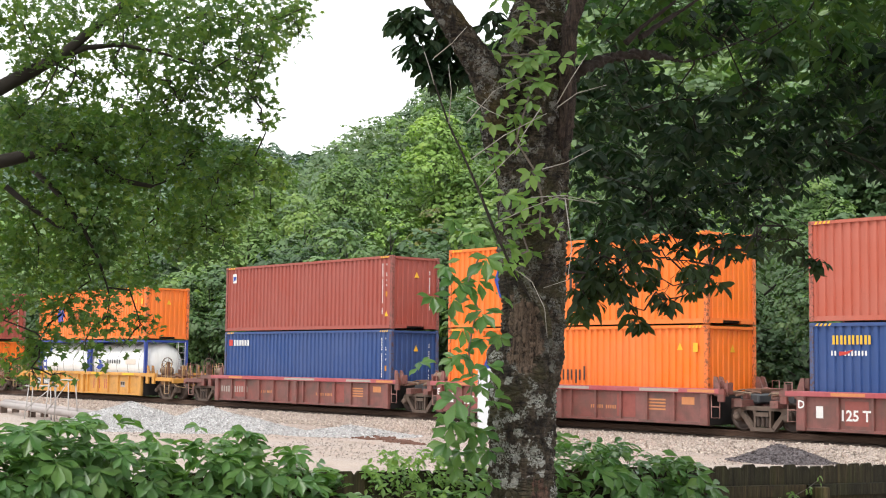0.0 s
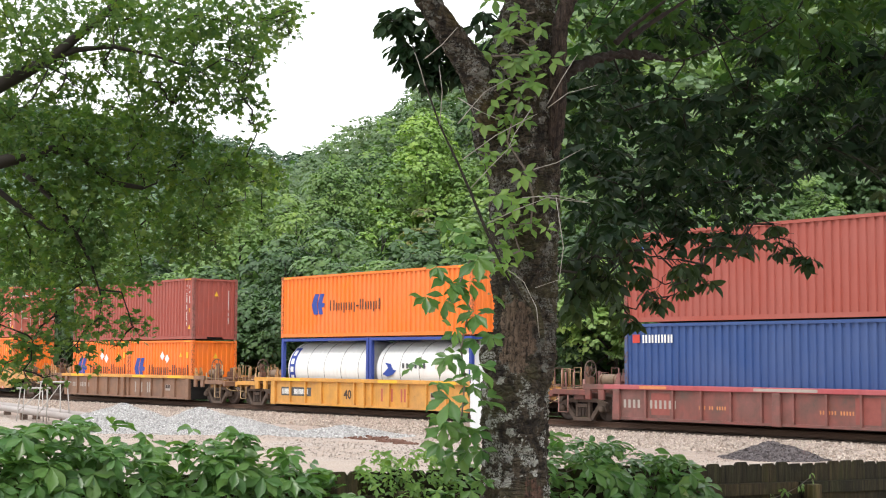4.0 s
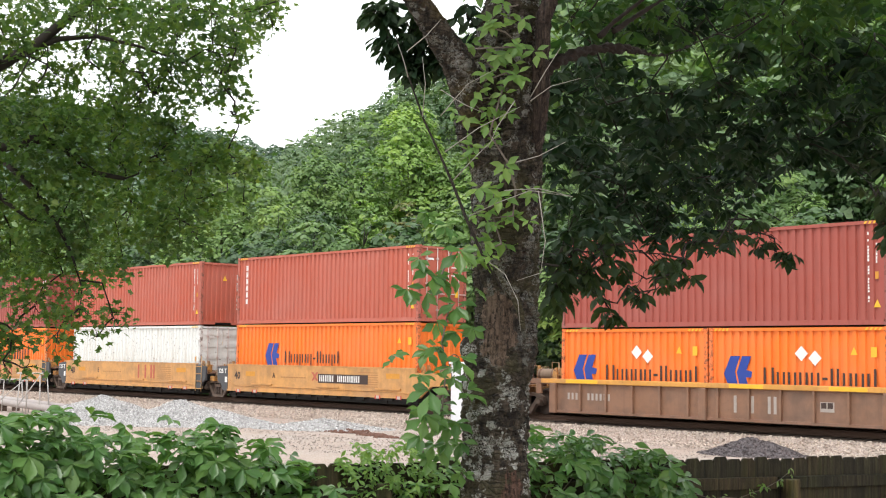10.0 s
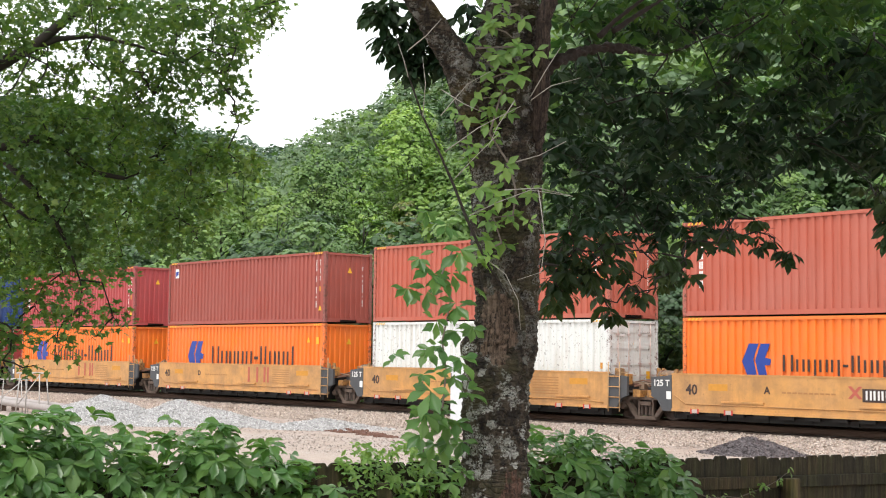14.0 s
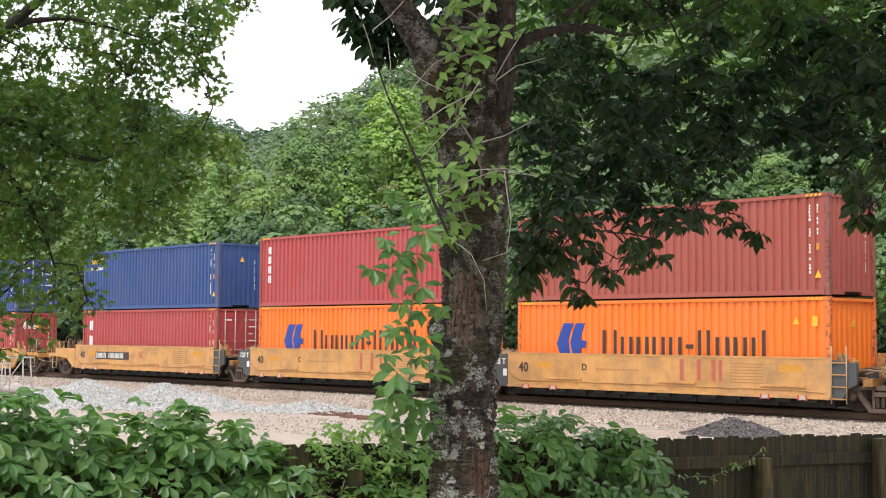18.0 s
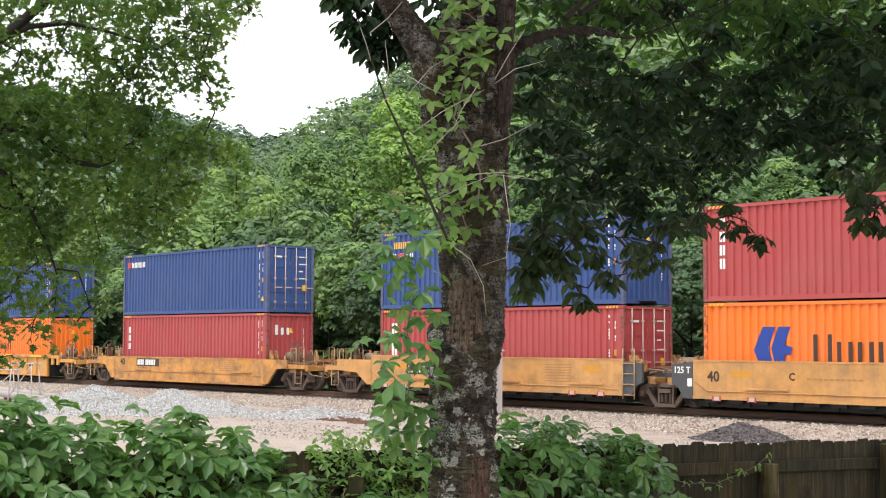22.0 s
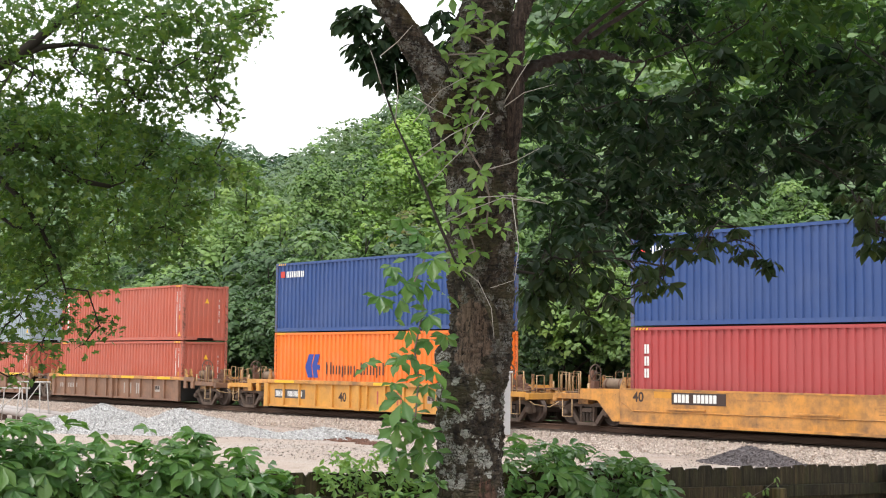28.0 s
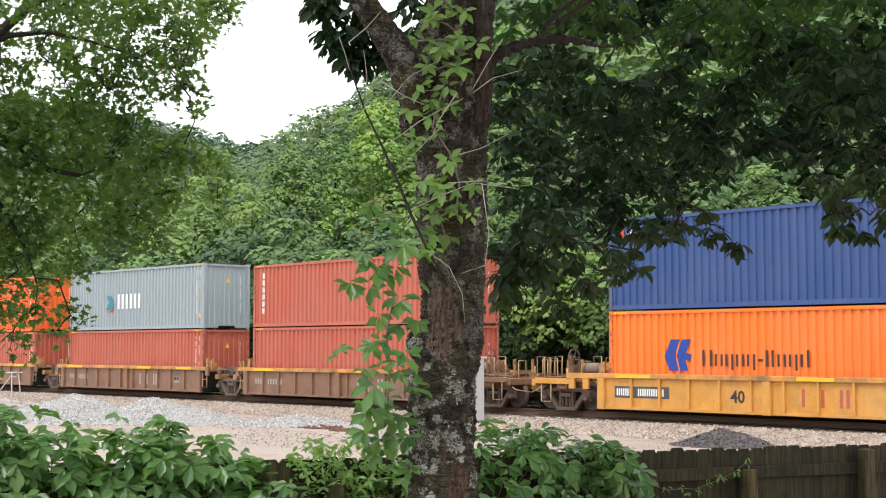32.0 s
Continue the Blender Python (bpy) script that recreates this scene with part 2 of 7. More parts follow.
TIE = plain("creosoted_wood", (0.075, 0.055, 0.042), 0.9, scale=9)
RAIL = plain("rail_rust", (0.13, 0.075, 0.05), 0.8, 0.1)
PIPE = plain("dusty_pipe", (0.40, 0.355, 0.335), 0.6)
GALV = plain("white_pipe", (0.47, 0.45, 0.425), 0.5)
STAINED = material("stained_ballast", build_gravel((0.20, 0.145, 0.115), (0.07, 0.05, 0.042), 15))
SIDING = plain("grey_siding", (0.30, 0.30, 0.29), 0.8, scale=3)
CABINET = plain("cabinet_white", (0.72, 0.74, 0.76), 0.45, vary=0.15)


def build_bark(n, l, p, bare=(), moss_tone=(0.105, 0.095, 0.040)):
    """Dark flaking bark, cracked across, with crusts of pale lichen and a little moss."""
    c = coords(n, l)
    def stretched(v):
        st = n.new("ShaderNodeMapping")
        st.inputs["Scale"].default_value = v
        l.new(c, st.inputs["Vector"])
        return st.outputs[0]
    ridge = tex_noise(n, l, stretched((24, 24, 13)), 1.0, 8, 0.75)
    plates = n.new("ShaderNodeTexVoronoi")
    plates.feature = "DISTANCE_TO_EDGE"
    plates.inputs["Scale"].default_value = 1.0
    l.new(stretched((15, 15, 34)), plates.inputs["Vector"])
    col = ramp(n, l, ridge, (0.36, (0.012, 0.009, 0.007)), (0.46, (0.042, 0.032, 0.023)), (0.56, (0.105, 0.082, 0.058)), (0.70, (0.20, 0.165, 0.125)))
    crack = tex_noise(n, l, stretched((11, 11, 70)), 1.0, 5, 0.7)
    col = mix(n, l, ramp(n, l, crack, (0.53, 0.0), (0.62, 0.85)), col, (0.010, 0.008, 0.007))
    moss = tex_noise(n, l, c, 4.0, 5)
    col = mix(n, l, ramp(n, l, moss, (0.48, 0.0), (0.60, 0.55)), col, moss_tone)
    hz = n.new("ShaderNodeSeparateXYZ")
    l.new(c, hz.inputs[0])
    up = n.new("ShaderNodeMath")
    up.operation = "MULTIPLY"
    up.inputs[1].default_value = 0.2
    l.new(hz.outputs[2], up.inputs[0])
    low = ramp(n, l, up.outputs[0], (0.475, 1.0), (0.505, 0.34), (0.9, 0.5))
    fleck = tex_noise(n, l, c, 90.0, 5, 0.75)
    area = tex_noise(n, l, c, 9.0, 4, 0.6)
    crust = n.new("ShaderNodeTexVoronoi")
    crust.inputs["Scale"].default_value = 17.0
    l.new(mix(n, l, 0.05, c, tex_colour(n, l, c, 40.0)), crust.inputs["Vector"])
    pick = n.new("ShaderNodeSeparateColor")
    l.new(crust.outputs["Color"], pick.inputs[0])
    m = mix(n, l, 1.0, ramp(n, l, fleck, (0.46, 0.0), (0.51, 1.0)), ramp(n, l, area, (0.52, 0.0), (0.56, 1.0)), "MULTIPLY")
    blot = mix(n, l, 1.0, ramp(n, l, pick.outputs[0], (0.78, 0.0), (0.80, 1.0)), ramp(n, l, crust.outputs["Distance"], (0.34, 1.0), (0.44, 0.0)), "MULTIPLY")
    blot = mix(n, l, 1.0, blot, ramp(n, l, fleck, (0.36, 0.0), (0.43, 1.0)), "MULTIPLY")
    m = mix(n, l, 1.0, m, blot, "LIGHTEN")
    m = mix(n, l, 1.0, m, low, "MULTIPLY")
    col = mix(n, l, m, col, ramp(n, l, pick.outputs[1], (0.0, (0.36, 0.37, 0.33)), (1.0, (0.60, 0.61, 0.57))))
    wood_mask, fibre = None, None
    for place, reach, tone in bare:
        d = n.new("ShaderNodeMapping")
        d.vector_type = "TEXTURE"
        d.inputs["Location"].default_value, d.inputs["Scale"].default_value = place, reach
        l.new(c, d.inputs["Vector"])
        q = n.new("ShaderNodeVectorMath")
        q.operation = "LENGTH"
        l.new(d.outputs[0], q.inputs[0])
        j = n.new("ShaderNodeMath")
        j.operation = "ADD"
        l.new(q.outputs["Value"], j.inputs[0])
        k = n.new("ShaderNodeMath")
        k.operation = "MULTIPLY"
        k.inputs[1].default_value = 0.9
        l.new(tex_noise(n, l, c, 14.0, 4), k.inputs[0])
        l.new(k.outputs[0], j.inputs[1])
        streak = n.new("ShaderNodeMapping")
        streak.inputs["Scale"].default_value = (60, 60, 4)
        l.new(c, streak.inputs["Vector"])
        fibre = tex_noise(n, l, streak.outputs[0], 1.0, 6, 0.75)
        wood = ramp(n, l, fibre, (0.38, tuple(v * 0.10 for v in tone)), (0.47, tuple(v * 0.45 for v in tone)), (0.55, tuple(v * 0.8 for v in tone)), (0.66, tone))
        here = ramp(n, l, j.outputs[0], (0.0, 1.0), (0.92, 1.0), (1.0, 0.0))
        col = mix(n, l, here, col, wood)
        wood_mask = here if wood_mask is None else mix(n, l, 1.0, wood_mask, here, "LIGHTEN")
    l.new(col, p.inputs["Base Color"])
    p.inputs["Roughness"].default_value = 0.9
    h = mix(n, l, 0.7, mix(n, l, 0.5, ridge, crack), ramp(n, l, plates.outputs["Distance"], (0.0, 0.0), (0.14, 1.0)), "MULTIPLY")
    if bare:
        h = mix(n, l, wood_mask, h, fibre)
    bump(n, l, p, h, 1.0, 0.05)


BARK = material("grey_bark", build_bark)
TRUNK_BARK = material("old_trunk_bark", lambda n, l, p: build_bark(n, l, p, (((-5.215, 5.0, 2.65), (0.23, 0.23, 0.42), (0.37, 0.26, 0.19)), ((-5.12, 5.06, 1.80), (0.14, 0.14, 0.26), (0.24, 0.135, 0.095)))))
LIMB_MOSS = material("mossy_limb_bark", lambda n, l, p: build_bark(n, l, p, (), (0.16, 0.115, 0.028)))
DARKBARK = plain("dark_bark", (0.036, 0.029, 0.023), 0.9, scale=14, depth=0.02)
def build_fibre(n, l, p):
    c = coords(n, l)
    st = n.new("ShaderNodeMapping")
    st.inputs["Scale"].default_value = (55, 55, 5)
    l.new(c, st.inputs["Vector"])
    f = tex_noise(n, l, st.outputs[0], 1.0, 6, 0.7)
    col = ramp(n, l, f, (0.36, (0.014, 0.009, 0.008)), (0.48, (0.048, 0.033, 0.026)), (0.60, (0.105, 0.074, 0.058)), (0.72, (0.20, 0.16, 0.135)))
    l.new(col, p.inputs["Base Color"])
    p.inputs["Roughness"].default_value = 0.9
    bump(n, l, p, f, 1.0, 0.03)


REDBARK = material("fibrous_red_bark", build_fibre)
LIMB_BARK = plain("dark_limb_bark", (0.034, 0.023, 0.017), 0.9, scale=30, vary=0.9, depth=0.03)
TWIG = plain("vine_twig", (0.23, 0.19, 0.16), 0.8, scale=20)
DRY_TWIG = plain("dry_grey_twig", (0.46, 0.43, 0.385), 0.8, scale=20)


def build_fence(n, l, p, tone=1.0):
    """Old softwood: long grain, dark damp stains, green algae."""
    c = coords(n, l)
    rnd = n.new("ShaderNodeObjectInfo").outputs["Random"]
    off = n.new("ShaderNodeVectorMath")
    l.new(c, off.inputs[0])
    sc = n.new("ShaderNodeMath")
    sc.operation = "MULTIPLY"
    sc.inputs[1].default_value = 37
    l.new(rnd, sc.inputs[0])
    l.new(sc.outputs[0], off.inputs[1])
    def grained(v, detail):
        st = n.new("ShaderNodeMapping")
        st.inputs["Scale"].default_value = v
        l.new(off.outputs[0], st.inputs["Vector"])
        return tex_noise(n, l, st.outputs[0], 1.0, detail, 0.7)
    grain, broad = grained((34, 34, 1.5), 7), grained((9, 9, 1.1), 4)
    blot = tex_noise(n, l, off.outputs[0], 2.6, 5, 0.65)
    col = ramp(n, l, grain, (0.34, tuple(v * tone for v in (0.010, 0.008, 0.005))), (0.48, tuple(v * tone for v in (0.040, 0.032, 0.019))), (0.66, tuple(v * tone for v in (0.105, 0.085, 0.052))))
    col = mix(n, l, ramp(n, l, broad, (0.46, 0.0), (0.62, 0.75)), col, tuple(v * tone for v in (0.046, 0.048, 0.017)))
    col = mix(n, l, ramp(n, l, blot, (0.50, 0.0), (0.66, 0.75)), col, (0.011, 0.010, 0.006))
    col = mix(n, l, 1.0, col, ramp(n, l, rnd, (0.0, (0.55, 0.56, 0.46)), (0.5, (0.85, 0.88, 0.66)), (1.0, (1.25, 1.05, 0.82))), "MULTIPLY")
    l.new(col, p.inputs["Base Color"])
    p.inputs["Roughness"].default_value = 0.9
    bump(n, l, p, grain, 0.8, 0.012)


FENCEWOOD = material("weathered_fence_wood", build_fence)
POSTWOOD = material("mossy_post_wood", lambda n, l, p: build_fence(n, l, p, 1.9))
LEAF_MAPLE = leaf_paint("maple_leaf", (0.104, 0.188, 0.054), glow=0.5, patch=1.6)
# one tree's leaf in three tones: darkened as shaded, lightened as backlit
LEAF_BIG_SHADED = leaf_paint("shaded_broad_leaf", (0.018, 0.050, 0.019), glow=0.22, rough=0.6, patch=1.2)
LEAF_HANG_BACKLIT = leaf_paint("backlit_hanging_leaf", (0.036, 0.066, 0.022), glow=0.35, rough=0.55, patch=2.0)
LEAF_UPPER_BACKLIT = leaf_paint("backlit_upper_leaf", (0.050, 0.115, 0.034), glow=0.45, rough=0.6, patch=1.2)
LEAF_VINE = leaf_paint("creeper_leaf", (0.125, 0.255, 0.078), glow=0.34, vary=0.35, rough=0.30, spread=0.8)
LEAF_BRIGHT = leaf_paint("bright_creeper_leaf", (0.200, 0.345, 0.090), glow=0.36, vary=0.35, rough=0.42, spread=0.7)
LEAF_WOODS = leaf_paint("woodland_leaf", (0.158, 0.265, 0.080), glow=0.25, patch=0.5, spread=0.25, single=True)
LEAF_LIME = leaf_paint("light_woodland_leaf", (0.240, 0.380, 0.100), glow=0.3, patch=0.35, spread=0.22, single=True)
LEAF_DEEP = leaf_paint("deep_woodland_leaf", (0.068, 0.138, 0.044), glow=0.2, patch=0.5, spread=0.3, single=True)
LEAF_RUSSET = leaf_paint("russet_leaf", (0.20, 0.215, 0.065), glow=0.35, patch=0.8, single=True)
# distance haze is mixed into these two leaf colours, bluer farther off
LEAF_HILL_HAZED = leaf_paint("hazed_hillside_leaf", (0.150, 0.236, 0.115), glow=0.3, patch=0.12, spread=0.25)
LEAF_FAR_HAZED = leaf_paint("hazed_far_ridge_leaf", (0.100, 0.165, 0.105), glow=0.15, vary=0.2)


# ---- mesh helpers ----
def part(name, bm, mat, parent, label=""):
    """One mesh object under a thing or a part (bm: a bmesh or a mesh)."""
    me = bm
    if isinstance(bm, bmesh.types.BMesh):
        me = bpy.data.meshes.new(name)
        bm.to_mesh(me)
        bm.free()
    if mat and not me.materials:
        me.materials.append(mat)
    ob = new(name, me)
    ob.parent = parent
    if label:
        tagged(ob, label)
    return ob


def thing(name, m, label, category, group="", kind=""):
    ob = new(name)
    ob.empty_display_size = 0.1
    ob.matrix_basis = m
    return tagged(ob, label, category, group, kind)


def box(bm, x0, x1, y0, y1, z0, z1):
    v = [bm.verts.new(p) for p in ((x0, y0, z0), (x1, y0, z0), (x1, y1, z0), (x0, y1, z0), (x0, y0, z1), (x1, y0, z1), (x1, y1, z1), (x0, y1, z1))]
    for f in ((3, 2, 1, 0), (4, 5, 6, 7), (0, 1, 5, 4), (1, 2, 6, 5), (2, 3, 7, 6), (3, 0, 4, 7)):
        bm.faces.new([v[i] for i in f])


def bevelled(bm, w=0.01, seg=1):
    bmesh.ops.bevel(bm, geom=list(bm.edges), offset=w, segments=seg, affect="EDGES", profile=0.7)
    return bm


def prism(bm, outline, y0, y1):
    """Outline in (x, z), pulled from y0 to y1."""
    a = [bm.verts.new((x, y0, z)) for x, z in outline]
    b = [bm.verts.new((x, y1, z)) for x, z in outline]
    bm.faces.new(a)
    bm.faces.new(b[::-1])
    for i in range(len(a)):
        j = (i + 1) % len(a)
        bm.faces.new((a[j], a[i], b[i], b[j]))


def tube(bm, pts, radii, n=8, caps=True):
    """A bent tube through pts."""
    pts = [Vector(p) for p in pts]
    if isinstance(radii, (int, float)):
        radii = [radii] * len(pts)
    rings, side = [], None
    for i, p in enumerate(pts):
        d = (pts[min(i + 1, len(pts) - 1)] - pts[max(i - 1, 0)]).normalized()
        if side is None:
            side = d.orthogonal().normalized()
        side = (side - d * side.dot(d)).normalized()
        up = d.cross(side)
        rings.append([bm.verts.new(p + (side * math.cos(k * math.tau / n) + up * math.sin(k * math.tau / n)) * radii[i]) for k in range(n)])
    for r, s in zip(rings, rings[1:]):
        for k in range(n):
            f = bm.faces.new((r[k], r[(k + 1) % n], s[(k + 1) % n], s[k]))
            f.smooth = True
    if caps:
        bm.faces.new(rings[0][::-1])
        bm.faces.new(rings[-1])
    return bm


def lathe(bm, profile, n=24, axis="y", at=(0, 0, 0)):
    """Profile of (along the axis, radius)."""
    rings = []
    for a, r in profile:
        ring = []
        for k in range(n):
            c, s = math.cos(k * math.tau / n) * r, math.sin(k * math.tau / n) * r
            p = (a, c, s) if axis == "x" else (s, a, c) if axis == "y" else (c, s, a)
            ring.append(bm.verts.new(Vector(p) + Vector(at)))
        rings.append(ring)
    for r, s in zip(rings, rings[1:]):
        for k in range(n):
            bm.faces.new((r[k], r[(k + 1) % n], s[(k + 1) % n], s[k])).smooth = True
    bm.faces.new(rings[0][::-1])
    bm.faces.new(rings[-1])
    return bm


def raw_mesh(name, verts, faces, mat, smooth=False):
    me = bpy.data.meshes.new(name)
    me.from_pydata([tuple(v) for v in verts], [], faces)
    me.materials.append(mat)
    if smooth:
        me.shade_smooth()
    me.update()
    return me


def cloud(name, template, faces, pos, along, normal, size, mat):
    """Many alike small pieces in one mesh. template: points (across, along, up); one row of pos, along, normal, size a piece."""
    T = np.array(template, float)
    pos, along, normal = np.asarray(pos, float), np.asarray(along, float), np.asarray(normal, float)
    along = along / np.linalg.norm(along, axis=1)[:, None]
    across = np.cross(along, normal)
    across /= np.maximum(np.linalg.norm(across, axis=1), 1e-6)[:, None]
    up = np.cross(across, along)
    size = np.asarray(size, float).reshape(-1, 1, 1)
    V = pos[:, None, :] + size * (T[None, :, 0:1] * across[:, None, :] + T[None, :, 1:2] * along[:, None, :] + T[None, :, 2:3] * up[:, None, :])
    n, k = len(pos), len(T)
    flat = np.array([i for f in faces for i in f])
    lens = np.array([len(f) for f in faces])
    loops = (np.arange(n)[:, None] * k + flat[None, :]).ravel()
    totals = np.tile(lens, n)
    starts = np.concatenate([[0], np.cumsum(totals)[:-1]])
    me = bpy.data.meshes.new(name)
    me.vertices.add(n * k)
    me.vertices.foreach_set("co", V.ravel())
    me.loops.add(len(loops))
    me.loops.foreach_set("vertex_index", loops.astype(np.int32))
    me.polygons.add(len(totals))
    me.polygons.foreach_set("loop_start", starts.astype(np.int32))
    me.materials.append(mat)
    me.update(calc_edges=True)
    me.validate()
    return me


OVAL = [(0, 0, 0), (0.27, 0.42, 0.07), (0, 1, -0.12), (-0.27, 0.42, 0.07), (0, 0.5, 0)]
OVAL_F = [(0, 1, 2, 4), (0, 4, 2, 3)]
LOBED = [(0, 0, 0), (0.34, 0.0, 0.02), (0.23, 0.27, 0.05), (0.62, 0.48, -0.03), (0.23, 0.60, 0.04), (0, 1.05, -0.1), (-0.23, 0.60, 0.04), (-0.62, 0.48, -0.03), (-0.23, 0.27, 0.05), (-0.34, 0.0, 0.02)]
LOBED_F = [(0, 1, 2, 3, 4, 5), (0, 5, 6, 7, 8, 9)]


# ---- ground, track ----
def ground_height(x, y):
    bank = 0.75 * max(0.0, min(1.0, (6.5 - y - 0.15 * x - 1.0) / 4.5))
    rise = 0.0
    if y > 44:
        rise = (y - 44) * 0.05
    return bank + rise


def build_ground_sheet():
    xs = [-3000, -1200, -500, -250] + [x for x in range(-120, 41, 4)] + [120, 400, 1200, 3000]
    ys = [-3000, -800, -200, -60] + [y * 0.5 for y in range(-20, 20)] + [y for y in range(10, 60, 2)] + [80, 120, 200, 600, 3000]
    verts = [(x, y, ground_height(x, y) if abs(x) < 500 and y < 200 else 7.8 * (y > 44)) for y in ys for x in xs]
    w = len(xs)
    faces = [(j * w + i, j * w + i + 1, (j + 1) * w + i + 1, (j + 1) * w + i) for j in range(len(ys) - 1) for i in range(w - 1)]
    ob = new("ground", raw_mesh("ground", verts, faces, GROUND, True))
    tagged(ob, "sandy gravel yard with worn earth patches beside the railway", "ground", kind="structure")


def build_track():
    """Ballast bed, ties and two rails of one straight track."""
    x0, x1, step = -330.0, 150.0, 3.0
    for name, mat, prof, label in (("ballast_shoulder", BALLAST, [(-4.6, -0.02), (-3.3, 0.06), (-2.1, 0.20), (-1.62, 0.25)], "pale crushed stone ballast shoulder"),
                                   ("ballast_crib", STAINED, [(-1.62, 0.25), (-1.2, 0.27), (1.2, 0.27), (1.62, 0.25)], "oil-stained brown ballast between the rails"),
                                   ("ballast_shoulder", BALLAST, [(1.62, 0.25), (2.2, 0.2), (4.2, -0.02)], "pale crushed stone ballast shoulder")):
        bed = bmesh.new()
        rows = []
        for k in range(int((x1 - x0) / step) + 1):
            x = x0 + k * step
            rows.append([bed.verts.new((x, TRACK_Y + y + 0.12 * noise.noise((x * 0.4, round(y), 3)), z + 0.02 * noise.noise((x * 0.5, round(y) * 2, 1)))) for y, z in prof])
        for r, s in zip(rows, rows[1:]):
            for i in range(len(prof) - 1):
                bed.faces.new((r[i], s[i], s[i + 1], r[i + 1])).smooth = True
        tagged(part(name, bed, mat, None), label, "ballast", kind="structure")
    rng = np.random.default_rng(5)
    n = 25000
    x = rng.uniform(-75, -10, n)
    y = TRACK_Y - rng.uniform(1.62, 4.6, n)
    z = np.interp(TRACK_Y - y, [1.62, 2.1, 3.3, 4.6], [0.25, 0.20, 0.06, 0.0]) + rng.uniform(-0.02, 0.03, n)
    a = rng.normal(size=(n, 3))
    stone = [(-0.5, -0.4, -0.3), (0.5, -0.5, -0.3), (0.4, 0.5, -0.3), (-0.5, 0.4, -0.3), (-0.3, -0.3, 0.35), (0.35, -0.2, 0.3), (0.1, 0.35, 0.4)]
    sf = [(0, 1, 5, 4), (1, 2, 6, 5), (2, 3, 6), (3, 0, 4, 6), (4, 5, 6)]
    me = cloud("loose_ballast", stone, sf, np.stack([x, y, z], 1), a, rng.normal(size=(n, 3)), rng.uniform(0.03, 0.07, n), BALLAST_STONE)
    tagged(new("loose_ballast", me), "loose angular ballast stones along the track shoulder", "gravel", kind="stuff")
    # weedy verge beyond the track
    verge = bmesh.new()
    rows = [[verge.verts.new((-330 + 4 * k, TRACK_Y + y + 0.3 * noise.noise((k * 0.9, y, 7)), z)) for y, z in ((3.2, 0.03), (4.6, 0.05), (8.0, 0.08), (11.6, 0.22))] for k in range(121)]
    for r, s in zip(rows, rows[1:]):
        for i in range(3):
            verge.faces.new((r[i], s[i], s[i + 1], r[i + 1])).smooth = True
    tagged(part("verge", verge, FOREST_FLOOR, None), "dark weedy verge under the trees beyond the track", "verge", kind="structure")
    n = 9000
    p = np.stack([rng.uniform(-110, -5, n), TRACK_Y + 3.4 + rng.uniform(0, 1, n) ** 1.3 * 4.5, np.zeros(n)], 1)
    p[:, 2] = 0.05 + rng.uniform(0.0, 0.45, n) * np.clip((p[:, 1] - TRACK_Y - 3.2) / 2.0, 0.2, 1.0)
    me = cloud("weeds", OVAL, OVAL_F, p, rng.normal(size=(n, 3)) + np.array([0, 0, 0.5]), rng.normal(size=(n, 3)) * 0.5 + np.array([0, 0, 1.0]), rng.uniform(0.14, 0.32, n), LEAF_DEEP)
    tagged(new("weeds", me), "low dark green weeds on the verge beyond the track", "weeds", kind="stuff")
    prof = [(-0.075, 0), (0.075, 0), (0.075, 0.012), (0.012, 0.03), (0.012, 0.13), (0.037, 0.142), (0.037, 0.175), (0.03, 0.18), (-0.03, 0.18), (-0.037, 0.175), (-0.037, 0.142), (-0.012, 0.13), (-0.012, 0.03), (-0.075, 0.012)]
    for side in (-1, 1):
        bm = bmesh.new()
        ends = [[bm.verts.new((xx, TRACK_Y + side * 0.755 + y, RAIL_TOP - 0.18 + z)) for y, z in prof] for xx in (-330, 150)]
        for i in range(len(prof)):
            j = (i + 1) % len(prof)
            bm.faces.new((ends[0][i], ends[0][j], ends[1][j], ends[1][i]))
        bm.faces.new(ends[0])
        bm.faces.new(ends[1][::-1])
        tagged(part("rail", bm, RAIL, None), "rust brown steel running rail on ties", "rail", kind="structure")
    bm = bmesh.new()
    box(bm, -0.12, 0.12, -1.3, 1.3, -0.16, 0.0)
    me = bpy.data.meshes.new("tie")
    bevelled(bm, 0.012).to_mesh(me)
    bm.free()
    me.materials.append(TIE)
    track = thing("track_ties", pose(0, TRACK_Y, RAIL_TOP - 0.185), "dark creosoted timber ties half buried in ballast", "railway ties", kind="structure")
    for k in range(180):
        part("tie", me, None, track).location = (-95 + k * 0.53, random.uniform(-0.04, 0.04), random.uniform(-0.01, 0.01))


BALLAST_STONE = stone_paint("ballast_piece", (0.57, 0.485, 0.42))

# ---- the train ----
MESHES = {}


def shared(key, mat, build):
    """A mesh that is built once for a kind of part and paint."""
    k = (key, mat.name)
    if k not in MESHES:
        bm = bmesh.new()
        build(bm)
        me = bpy.data.meshes.new(key)
        bm.to_mesh(me)
        bm.free()
        me.materials.append(mat)
        MESHES[k] = me
    return MESHES[k]


